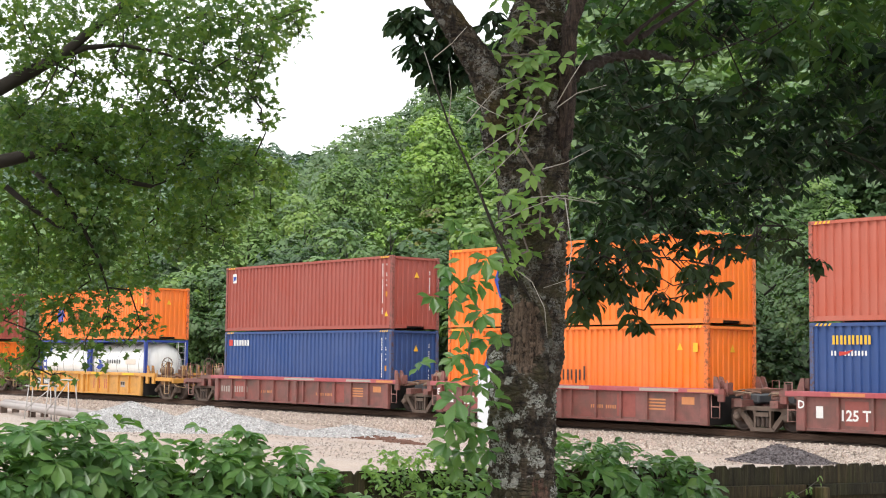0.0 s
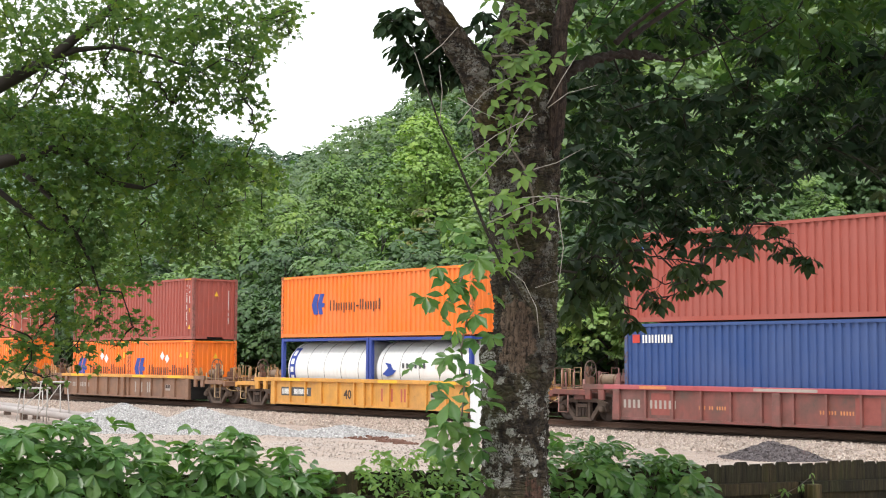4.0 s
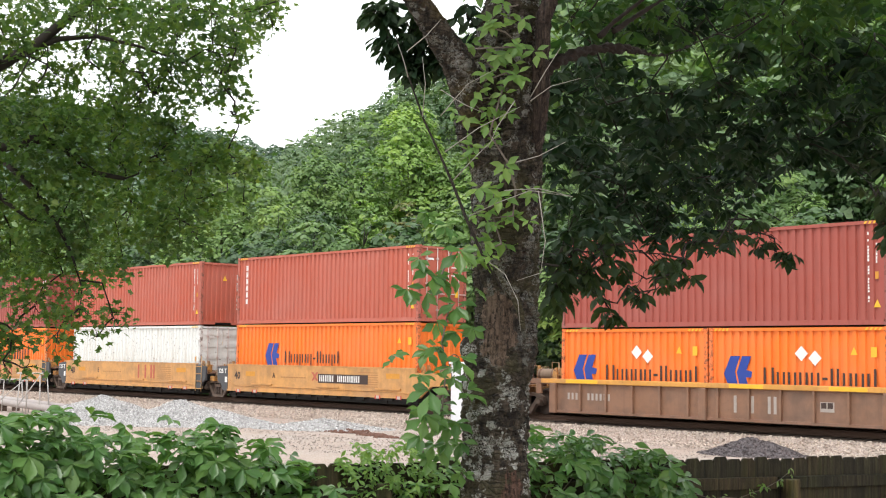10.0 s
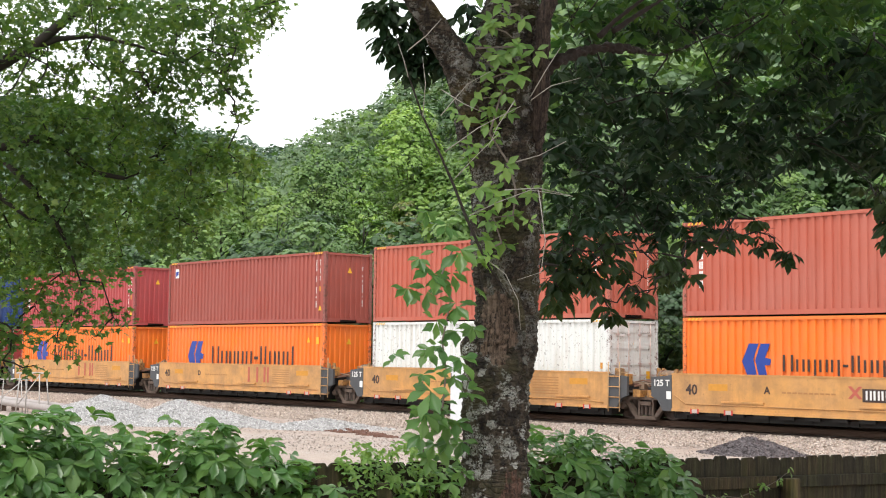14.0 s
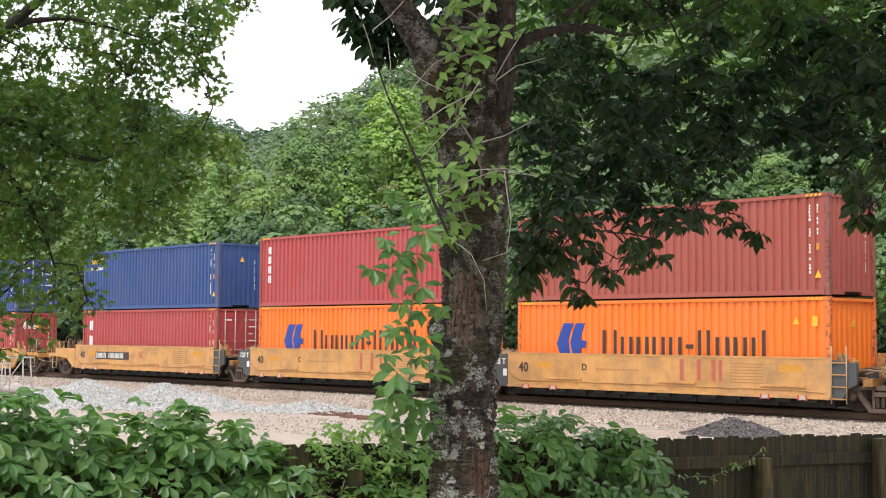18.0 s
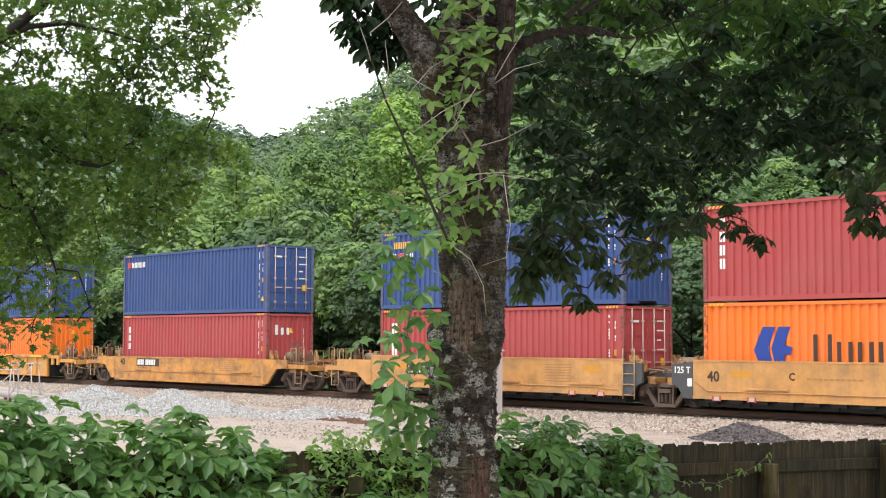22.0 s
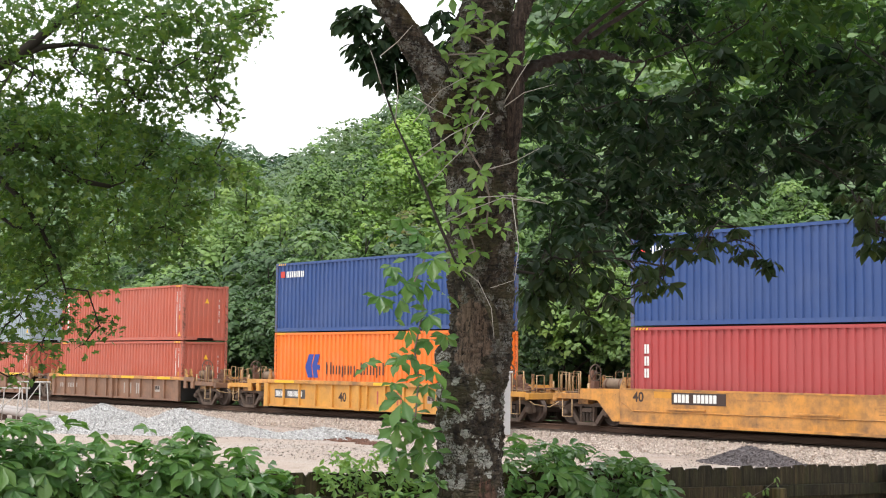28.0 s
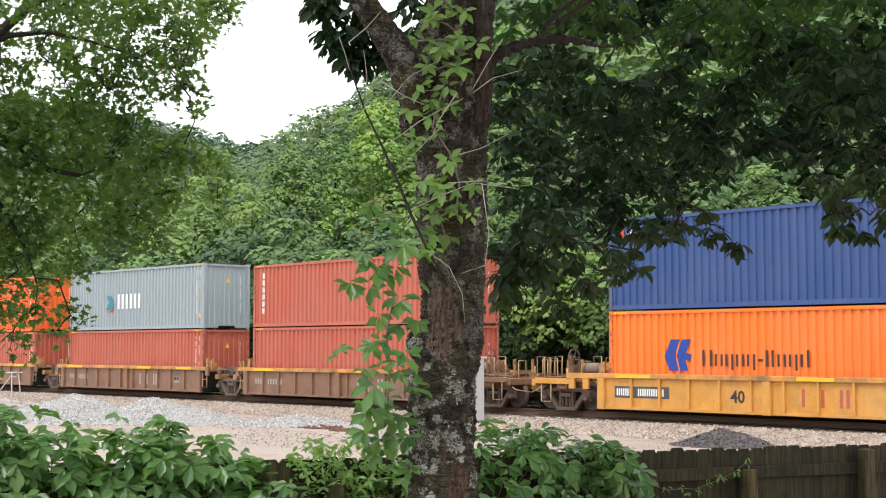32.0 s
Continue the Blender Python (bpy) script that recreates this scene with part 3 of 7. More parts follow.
def corrugated(length, z0, z1, pitch, depth, margin):
    """A sheet in x and z with trapezoid folds that run up; outer face at y = 0, pressed in by depth."""
    def build(bm):
        n = round((length - 2 * margin) / pitch)
        p = (length - 2 * margin) / n
        xs, ys = [0, margin], [0.012, 0.012]
        for k in range(n):
            x = margin + k * p
            xs += [x + p * 0.06, x + p * 0.17, x + p * 0.54, x + p * 0.65]
            ys += [0.0, depth, depth, 0.0]
        xs, ys = xs + [length - margin, length], ys + [0.0, 0.012]
        a = [(bm.verts.new((x, y, z0)), bm.verts.new((x, y, z1))) for x, y in zip(xs, ys)]
        for p0, p1 in zip(a, a[1:]):
            bm.faces.new((p0[0], p1[0], p1[1], p0[1]))
    return build


CW = 2.438


def container(m, length, height, mat, label, doors=False, marks=None, group="shipping containers on the train"):
    """A steel shipping container, base centre at m, its visible end towards +x. Local y = -CW / 2 is the side that is seen."""
    ob = thing("shipping_container", m, label, "shipping container", group)
    h, L2, W2 = height, length / 2, CW / 2
    tag = "%.1f_%.2f" % (length, height)
    side = shared("side_wall" + tag, mat, corrugated(length - 0.24, 0.16, h - 0.10, 0.279, 0.052, 0.10))
    w = part("side_wall", side, None, ob)
    w.matrix_basis = pose(-L2 + 0.12, -W2 + 0.03, 0)
    w = part("side_wall", side, None, ob)
    w.matrix_basis = pose(L2 - 0.12, W2 - 0.03, 0, 0, 0, 180)
    endm = shared("end_wall" + tag, mat, corrugated(CW - 0.24, 0.18, h - 0.12, 0.25, 0.04, 0.06))
    w = part("end_wall", endm, None, ob)
    w.matrix_basis = pose(-L2 + 0.05, W2 - 0.12, 0, 0, 0, -90)
    if not doors:
        w = part("end_wall", endm, None, ob)
        w.matrix_basis = pose(L2 - 0.05, -W2 + 0.12, 0, 0, 0, 90)
    else:
        def leaf(bm):
            box(bm, 0, 0.05, 0, 1.08, 0.18, h - 0.14)
            for k in range(5):
                z = 0.32 + k * (h - 0.75) / 4
                box(bm, 0.05, 0.072, 0.06, 1.02, z, z + 0.20)
        for y in (-1.085, 0.005):
            d = part("door", shared("door" + tag, mat, leaf), None, ob)
            d.location = (L2 - 0.09, y, 0)
            for yy in (0.27, 0.80):
                bm = bmesh.new()
                tube(bm, [(0.10, yy, 0.12), (0.10, yy, h - 0.10)], 0.02, 6)
                for z in (0.45, h * 0.5, h - 0.5):
                    box(bm, 0.06, 0.125, yy - 0.05, yy + 0.05, z - 0.03, z + 0.03)
                box(bm, 0.09, 0.12, yy - 0.02, yy + 0.36, 1.05, 1.09)
                part("lock_rod", shared_mesh("lock_rod%s_%.2f" % (tag, yy), bm, ROD), None, d)
        flat("door_code", [bar(0.45, 0.45 + w, z, z + 0.045) for z, w in zip(np.arange(1.45, h - 0.35, 0.31), (0.34, 0.20, 0.42, 0.28))] + [bar(-0.75, -0.45, h - 0.55, h - 0.47)], MARK_WHITE, ob, L2 - 0.012, end=True)
        flat("door_plate", [bar(0.62, 0.86, 0.95, 1.2)], MARK_YELLOW, ob, L2 - 0.011, end=True)
    def roof(bm):
        n = 28
        xs, zs = [-L2 + 0.1], [h - 0.02]
        for k in range(n):
            x = -L2 + 0.15 + k * (length - 0.3) / n
            q = (length - 0.3) / n
            xs += [x, x + q * 0.3, x + q * 0.5, x + q * 0.8]
            zs += [h - 0.02, h - 0.02, h - 0.04, h - 0.04]
        xs.append(L2 - 0.1)
        zs.append(h - 0.02)
        a = [(bm.verts.new((x, -W2 + 0.06, z)), bm.verts.new((x, W2 - 0.06, z))) for x, z in zip(xs, zs)]
        for p0, p1 in zip(a, a[1:]):
            bm.faces.new((p0[0], p1[0], p1[1], p0[1]))
    part("roof", shared("roof" + tag, mat, roof), None, ob)
    part("floor", shared("floor" + tag, BLACK, lambda bm: box(bm, -L2 + 0.1, L2 - 0.1, -W2 + 0.08, W2 - 0.08, 0.05, 0.16)), None, ob)
    for s in (-1, 1):
        part("bottom_rail", shared("bottom_rail%s%d" % (tag, s), mat, lambda bm: box(bm, -L2 + 0.17, L2 - 0.17, s * W2 - 0.04 * (s > 0), s * W2 + 0.04 * (s < 0), 0.02, 0.165)), None, ob)
        part("top_rail", shared("top_rail%s%d" % (tag, s), mat, lambda bm: box(bm, -L2 + 0.17, L2 - 0.17, s * W2 - 0.06 * (s > 0), s * W2 + 0.06 * (s < 0), h - 0.105, h - 0.008)), None, ob)
        for e in (-1, 1):
            part("corner_post", shared("corner_post%s%d%d" % (tag, s, e), WORN.get(mat.name, mat), lambda bm: box(bm, min(e * L2, e * (L2 - 0.13)), max(e * L2, e * (L2 - 0.13)), min(s * W2, s * (W2 - 0.13)), max(s * W2, s * (W2 - 0.13)), 0.12, h - 0.12)), None, ob)
            for z in (0, h - 0.118):
                def casting(bm):
                    ex, ey = e * (L2 + 0.004), s * (W2 + 0.004)
                    box(bm, min(ex, ex - e * 0.178), max(ex, ex - e * 0.178), min(ey, ey - s * 0.162), max(ey, ey - s * 0.162), z, z + 0.118)
                    bevelled(bm, 0.012)
                    if s < 0:
                        box(bm, ex - e * 0.135 - 0.03, ex - e * 0.135 + 0.03 , ey - 0.002, ey + 0.01, z + 0.03, z + 0.09)
                part("corner_casting", shared("corner_casting%s%d%d%d" % (tag, s, e, z > 0), WORN.get(mat.name, mat), casting), None, ob)
    for e in (-1, 1):
        xa, xb = min(e * L2, e * (L2 - 0.07)), max(e * L2, e * (L2 - 0.07))
        part("header", shared("header%s%d" % (tag, e), mat, lambda bm: box(bm, xa, xb, -W2 + 0.165, W2 - 0.165, h - 0.12, h - 0.035)), None, ob)
        part("end_sill", shared("end_sill%s%d" % (tag, e), mat, lambda bm: box(bm, xa, xb, -W2 + 0.165, W2 - 0.165, 0.125, 0.185)), None, ob)
        if doors:
            part("door_sill", shared("door_sill%s%d" % (tag, e), mat, lambda bm: box(bm, xa, xb, -W2 + 0.165, W2 - 0.165, 0.02, 0.124)), None, ob)
        else:
            for s in (-1, 1):
                part("sill_foot", shared("sill_foot%s%d%d" % (tag, e, s), mat, lambda bm: box(bm, xa, xb, min(s * 0.45, s * (W2 - 0.165)), max(s * 0.45, s * (W2 - 0.165)), 0.03, 0.124)), None, ob)
    if marks:
        marks(ob, L2, h)
    return ob


def shared_mesh(key, bm, mat):
    k = (key, mat.name)
    if k in MESHES:
        bm.free()
        return MESHES[k]
    me = bpy.data.meshes.new(key)
    bm.to_mesh(me)
    bm.free()
    me.materials.append(mat)
    MESHES[k] = me
    return me


# ---- markings: flat bars and plain shapes laid just proud of the sheet ----
def flat(name, polys, mat, parent, y=-CW / 2 + 0.024, label="", end=False):
    """Polygons in (x, z) on the seen side, or in (y, z) on the seen end."""
    bm = bmesh.new()
    for poly in polys:
        pts = [(y, p[0], p[1]) if end else (p[0], y, p[1]) for p in poly]
        a = [bm.verts.new(p) for p in pts]
        d = -0.004 if end else 0.004
        b = [bm.verts.new((p[0] + d, p[1], p[2]) if end else (p[0], p[1] + d, p[2])) for p in pts]
        bm.faces.new(a)
        for i in range(len(a)):
            j = (i + 1) % len(a)
            bm.faces.new((a[j], a[i], b[i], b[j]))
    ob = part(name, bm, mat, parent, label)
    if len(polys) > 2:
        tagged(ob, kind="stuff")
    return ob


def bar(x0, x1, z0, z1):
    return [(x0, z0), (x1, z0), (x1, z1), (x0, z1)]


def word_bars(x, z, size, pattern, pitch=0.70, fill=0.5):
    """A word as a row of plain bars: T tall, s short, g hanging, l thin, - dash, space."""
    out = []
    for ch in pattern:
        w = size * (0.3 if ch == "l" else pitch)
        lo, hi = {"T": (0, 1), "s": (0, 0.72), "g": (-0.24, 0.72), "-": (0.3, 0.42), "l": (0, 1)}.get(ch, (0, 0))
        if hi > 0:
            a, b = x, x + w * (0.42 if ch == "l" else fill)
            c = min(b - a, size) * 0.22
            y0, y1 = z + lo * size, z + hi * size
            out.append([(a + c, y0), (b - c, y0), (b, y0 + c), (b, y1 - c), (b - c, y1), (a + c, y1), (a, y1 - c), (a, y0 + c)] if ch in "sg" else bar(a, b, y0, y1))
        x += w
    return out


def word_strokes(x, z, size, pattern, stroke=0.17, narrow=1.0):
    """A word as rows of plain upright bars: H two tall, l one tall, o two short, g one short and one hanging, d one short and one tall, - a dash."""
    out, t = [], size * stroke
    tops = {"H": (1, 1), "o": (0.74, 0.74), "g": (0.74, 0.74), "d": (0.74, 1)}
    for ch in pattern:
        w = size * {"H": 0.62, "l": 0.17, "-": 0.30, " ": 0.55}.get(ch, 0.50) * narrow
        if ch in tops:
            a, b = tops[ch]
            out += [bar(x, x + t, z, z + a * size), bar(x + w - t, x + w, z - (0.22 * size if ch == "g" else 0), z + b * size)]
        elif ch == "l":
            out.append(bar(x, x + t, z, z + size))
        elif ch == "-":
            out.append(bar(x, x + w, z + size * 0.30, z + size * 0.30 + t))
        x += w + size * 0.17 * narrow
    return out


def codes(ob, L2, h, columns=True):
    """Unreadable small codes and warning triangles near the seen end."""
    if columns:
        r = random.Random(int(h * 100) + int(ob.matrix_basis.translation.x * 10))
        def column(x, lo, hi, w):
            out, z = [], hi
            while z > lo:
                q = r.uniform(0.05, 0.09)
                if r.random() < 0.88:
                    out.append(bar(x + r.uniform(0, 0.012), x + w - r.uniform(0, 0.014), z - q, z))
                z -= q + r.uniform(0.015, 0.03) + (0.10 if r.random() < 0.13 else 0.0)
            return out
        flat("code_column", column(L2 - 0.66, h - 2.25, h - 0.32, 0.06) + column(L2 - 0.40, h - 1.15, h - 0.32, 0.055), MARK_WHITE, ob)
        flat("code_column", column(CW / 2 - 0.50, 0.75, h - 0.55, 0.05), MARK_WHITE, ob, L2 - 0.042, end=True)
        flat("code_panel", [bar(L2 - 0.42, L2 - 0.32, h - 1.62, h - 1.42)], MARK_AMBER, ob, -CW / 2 + 0.02)
        flat("warning_triangle", [[(L2 - 0.48, h - 2.40), (L2 - 0.26, h - 2.40), (L2 - 0.37, h - 2.18)]], MARK_YELLOW, ob)
    else:
        flat("warning_triangle", [[(L2 - 1.22, h - 0.78), (L2 - 1.0, h - 0.78), (L2 - 1.11, h - 0.56)]], MARK_YELLOW, ob)
        flat("warning_plate", [bar(L2 - 0.58, L2 - 0.40, h - 0.84, h - 0.56)], MARK_YELLOW, ob, -CW / 2 + 0.020)
    for x0, x1 in ((-L2 + 0.2, -L2 + 0.75), (L2 - 0.75, L2 - 0.2)):
        flat("hazard_band", [[(q, h - 0.095), (q + 0.07, h - 0.095), (q + 0.12, h - 0.02), (q + 0.05, h - 0.02)] for q in np.arange(x0, x1 - 0.1, 0.14)], MARK_YELLOW, ob, -CW / 2 - 0.004)
    flat("warning_triangle", [[(-0.05, h - 0.84), (0.19, h - 0.84), (0.07, h - 0.60)]], MARK_YELLOW, ob, L2 - 0.042, end=True)


def line_mark(x, z, size, word=0.50, gap=1.5):
    """The orange line's emblem, two slanted blue blocks, with its long word in dark bars."""
    def put(ob, L2, h):
        s = size
        e = [[(x + a * s, z + b * s) for a, b in q] for q in
             (((0.20, 0), (0.56, 0), (0.42, 0.52), (0.62, 1), (0.26, 1), (0, 0.45)),
              ((0.62, 0), (0.94, 0), (0.84, 0.34), (1.04, 0.34), (1.08, 0.52), (0.86, 0.57), (1.04, 1), (0.70, 1), (0.49, 0.50)))]
        flat("emblem", e, MARK_BLUE, ob, label="two slanted blue blocks")
        flat("word_mark", word_strokes(x + gap * s, z + 0.16 * s, word * s, "Hogog-llogd", 0.16, 1.2), MARK_DARK, ob, -CW / 2 + 0.022)
        codes(ob, L2, h, False)
    return put


def corner_word(mat, red=True, size=0.30):
    def put(ob, L2, h):
        x = -L2 + 0.75
        z = h - 0.62
        if red:
            flat("emblem", [bar(x - 0.42, x - 0.12, z, z + 0.27)], MARK_RED, ob)
        flat("word_mark", word_strokes(x, z, size * 1.15, "ooooo", 0.21, 1.12), mat, ob, -CW / 2 + 0.022)
        if not red:
            flat("word_mark", word_bars(x - 0.05, z - 0.32, 0.2, "ss  sssssss", 0.55), MARK_WHITE, ob)
            flat("emblem", [[(x + 0.22, z - 0.32), (x + 0.5, z - 0.27), (x + 0.7, z - 0.14), (x + 0.45, z - 0.2), (x + 0.22, z - 0.2)]], MARK_RED, ob, -CW / 2 + 0.020)
        codes(ob, L2, h)
    return put


def column_word(n, size=0.26, x=0.62, top=0.28, mat=None):
    def put(ob, L2, h):
        polys = []
        for k in range(n):
            polys += word_strokes(-L2 + x, h - top - (k + 1) * size * 1.12, size * 1.15, "o", 0.2, 0.95)
        flat("word_mark", polys, mat or MARK_WHITE, ob)
        codes(ob, L2, h)
    return put


def badge(ob, L2, h):
    flat("badge", [bar(-L2 + 0.55, -L2 + 0.85, h - 0.72, h - 0.30)], MARK_WHITE, ob)
    flat("badge", [[(-L2 + 0.59, h - 0.66), (-L2 + 0.81, h - 0.56), (-L2 + 0.81, h - 0.42), (-L2 + 0.59, h - 0.42)]], MARK_BLUE, ob, -CW / 2 + 0.018)
    codes(ob, L2, h)


def grey_word(ob, L2, h):
    flat("emblem", [[(-2.55, 1.0), (-2.0, 0.92), (-1.75, 1.25), (-2.0, 1.62), (-2.5, 1.66), (-2.25, 1.35)]], MARK_TEAL, ob)
    flat("emblem", [[(-2.45, 0.86), (-1.9, 0.86), (-1.65, 1.1), (-1.95, 0.96)]], MARK_RED, ob, -CW / 2 + 0.018)
    flat("word_mark", word_strokes(-1.45, 1.0, 0.95, "ooo", 0.2, 1.2), MARK_WHITE, ob)
    codes(ob, L2, h)


def tex_word(ob, L2, h):
    column_word(3, 0.34, 0.55, 0.45)(ob, L2, h)
    flat("word_mark", word_bars(-0.75, h - 0.92, 0.42, "Tss", 0.7), MARK_WHITE, ob, L2 - 0.042, end=True)


def two_letters(ob, L2, h):
    flat("word_mark", word_strokes(-L2 + 0.65, 1.93, 0.62, "o", 0.22) + word_strokes(-L2 + 0.65, 1.19, 0.62, "o", 0.22), MARK_WHITE, ob)
    codes(ob, L2, h)


def diamond_mark(x):
    def put(ob, L2, h):
        line_mark(x, 0.80, 0.95)(ob, L2, h)
        flat("diamond_placard", [[(x + 2.5, h - 0.75), (x + 2.72, h - 0.97), (x + 2.94, h - 0.75), (x + 2.72, h - 0.53)], [(x + 2.95, h - 0.88), (x + 3.17, h - 1.10), (x + 3.39, h - 0.88), (x + 3.17, h - 0.66)]], MARK_WHITE, ob, -CW / 2 + 0.018)
    return put


def curved_plate(x0, x1, z0, z1, r, zc):
    """A thin sheet that follows a lying cylinder of radius r about the height zc, on the seen side."""
    bm = bmesh.new()
    rows = []
    for k in range(13):
        a = math.asin((z0 - zc) / r) + (math.asin((z1 - zc) / r) - math.asin((z0 - zc) / r)) * k / 12
        rows.append([bm.verts.new((x, -math.cos(a) * q, zc + math.sin(a) * q)) for q in (r, r + 0.005) for x in (x0, x1)])
    for u, v in zip(rows, rows[1:]):
        for i, j in ((2, 3), (0, 2), (3, 1)):
            bm.faces.new((u[i], u[j], v[j], v[i]))
    return bm


def tank_container(m, name_end, label):
    """A tank in a blue 20-foot frame."""
    ob = thing("tank_container", m, label, "tank container", "tank containers")
    L2, W2, h = 3.029, CW / 2, 2.591
    bm = lathe(bmesh.new(), [(-2.95, 0.02), (-2.93, 0.50), (-2.86, 0.85), (-2.72, 1.07), (-2.52, 1.165), (2.52, 1.165), (2.72, 1.07), (2.86, 0.85), (2.93, 0.50), (2.95, 0.02)], 40, "x", (0, 0, 1.30))
    tank = part("tank", bm, TANKWHITE, ob, "white insulated tank shell")
    for x in (-2.3, -1.15, 0.0, 1.15, 2.3):
        part("cladding_band", shared("cladding_band", SEAM, lambda bm: lathe(bm, [(-0.014, 1.164), (-0.012, 1.171), (0.012, 1.171), (0.014, 1.164)], 40, "x", (0, 0, 1.30))), None, tank).location.x = x
    for s in (-1, 1):
        for e in (-1, 1):
            part("corner_post", shared("tank_post", FRAMEBLUE, lambda bm: box(bm, -0.075, 0.075, -0.075, 0.075, 0, h)), None, ob).location = (e * (L2 - 0.08), s * (W2 - 0.08), 0)
        part("top_rail", shared("tank_top_rail", FRAMEBLUE, lambda bm: box(bm, -L2 + 0.1, L2 - 0.1, -0.04, 0.04, h - 0.12, h - 0.01)), None, ob).location.y = s * (W2 - 0.05)
        part("bottom_rail", shared("tank_bottom_rail", FRAMEBLUE, lambda bm: box(bm, -L2 + 0.1, L2 - 0.1, -0.04, 0.04, 0.02, 0.13)), None, ob).location.y = s * (W2 - 0.05)
    for e in (-1, 1):
        for z in (0.02, h - 0.13):
            part("end_rail", shared("tank_end_rail", FRAMEBLUE, lambda bm: box(bm, -0.05, 0.05, -W2 + 0.1, W2 - 0.1, 0, 0.11)), None, ob).location = (e * (L2 - 0.08), 0, z)
    bm = bmesh.new()
    for s in (-0.2, 0.2):
        tube(bm, [(L2 - 0.02, 0.85 + s, 0.1), (L2 - 0.02, 0.85 + s, h - 0.1)], 0.02, 6)
    for k in range(7):
        tube(bm, [(L2 - 0.02, 0.65, 0.3 + k * 0.33), (L2 - 0.02, 1.05, 0.3 + k * 0.33)], 0.015, 6)
    part("ladder", bm, GALV, ob)
    bm = bmesh.new()
    box(bm, -0.9, 0.9, -0.3, 0.3, 2.46, 2.50)
    lathe(bm, [(2.45, 0.28), (2.56, 0.28), (2.58, 0.1)], 20, "z")
    part("walkway", bm, GALV, ob)
    y = -1.165
    polys = word_bars(-1.0, 1.38, 0.20, "TTTTTT", 1.25) if name_end else []
    if name_end:
        flat("word_mark", polys, DARKGREY, ob, -1.184)
        flat("emblem", [[(-2.2, 1.15), (-1.9, 1.05), (-1.6, 1.12), (-1.35, 1.3), (-1.55, 1.32), (-1.7, 1.55), (-2.05, 1.6), (-1.85, 1.4)]], MARK_BLUE, ob, -1.184)
        flat("tan_plate", [bar(0.95, 2.0, 1.36, 1.62)], PALE_TAN, ob, -1.184)
    else:
        p = part("blue_plate", curved_plate(-2.48, -2.06, 0.40, 2.18, 1.168, 1.30), MARK_BLUE, ob)
        for z in (0.52, 0.84, 1.18, 1.52, 1.86):
            part("word_bar", curved_plate(-2.38, -2.17, z, z + 0.22, 1.175, 1.30), MARK_WHITE, p)
    flat("warning_triangle", [[(0.9, 0.35), (1.2, 0.35), (1.05, 0.62)], [(1.3, 0.35), (1.6, 0.35), (1.45, 0.62)]], MARK_YELLOW, ob, -1.1)
    return ob


# ---- well cars ----
WHEEL_R = 0.44


def wheelset_mesh(bm):
    for s in (-1, 1):
        y = s * 0.755
        lathe(bm, [(y - s * 0.07, 0.10), (y - s * 0.07, WHEEL_R + 0.025), (y - s * 0.045, WHEEL_R + 0.025), (y - s * 0.035, WHEEL_R), (y + s * 0.065, WHEEL_R - 0.006), (y + s * 0.065, WHEEL_R - 0.07), (y + s * 0.02, WHEEL_R - 0.085), (y + s * 0.01, 0.20), (y + s * 0.08, 0.13), (y + s * 0.08, 0.02)], 28)
        for k in range(3):
            a = k * math.tau / 3
            box(bm, math.cos(a) * 0.28 - 0.03, math.cos(a) * 0.28 + 0.03, y + s * 0.012, y + s * 0.03, math.sin(a) * 0.28 - 0.03, math.sin(a) * 0.28 + 0.03)
    lathe(bm, [(-1.05, 0.02), (-1.05, 0.085), (1.05, 0.085), (1.05, 0.02)], 12)


def frame_side(bm):
    """A cast side frame: arched top chord, raked legs, columns, spring seat and bearing ends, with open windows between."""
    def plate(pts, t=0.07, y=0.0):
        prism(bm, pts, y - t, y + t)
    plate([(-1.04, 0.50), (-0.80, 0.53), (-0.62, 0.63), (0.62, 0.63), (0.80, 0.53), (1.04, 0.50), (1.02, 0.62), (0.82, 0.70), (0.45, 0.76), (-0.45, 0.76), (-0.82, 0.70), (-1.02, 0.62)])
    for e in (-1, 1):
        leg = [(0.84, 0.53), (0.70, 0.60), (0.34, 0.15), (0.42, 0.03)]
        col = [(0.24, 0.12), (0.31, 0.12), (0.32, 0.64), (0.24, 0.64)]
        jaw = [(1.04, 0.51), (1.06, 0.36), (1.01, 0.34), (0.98, 0.51)]
        for q in (leg, col, jaw):
            plate([(x * e, z) for x, z in (q if e > 0 else q[::-1])])
        lathe(bm, [(-0.20, 0.02), (-0.20, 0.075), (-0.15, 0.115), (-0.05, 0.12), (0.06, 0.12)], 14, "y", (e * 0.9, 0, 0.43))
    plate([(-0.44, 0.02), (0.44, 0.02), (0.38, 0.13), (-0.38, 0.13)], 0.10)
    box(bm, -0.24, 0.24, -0.12, 0.02, 0.46, 0.58)


WHEELS = []


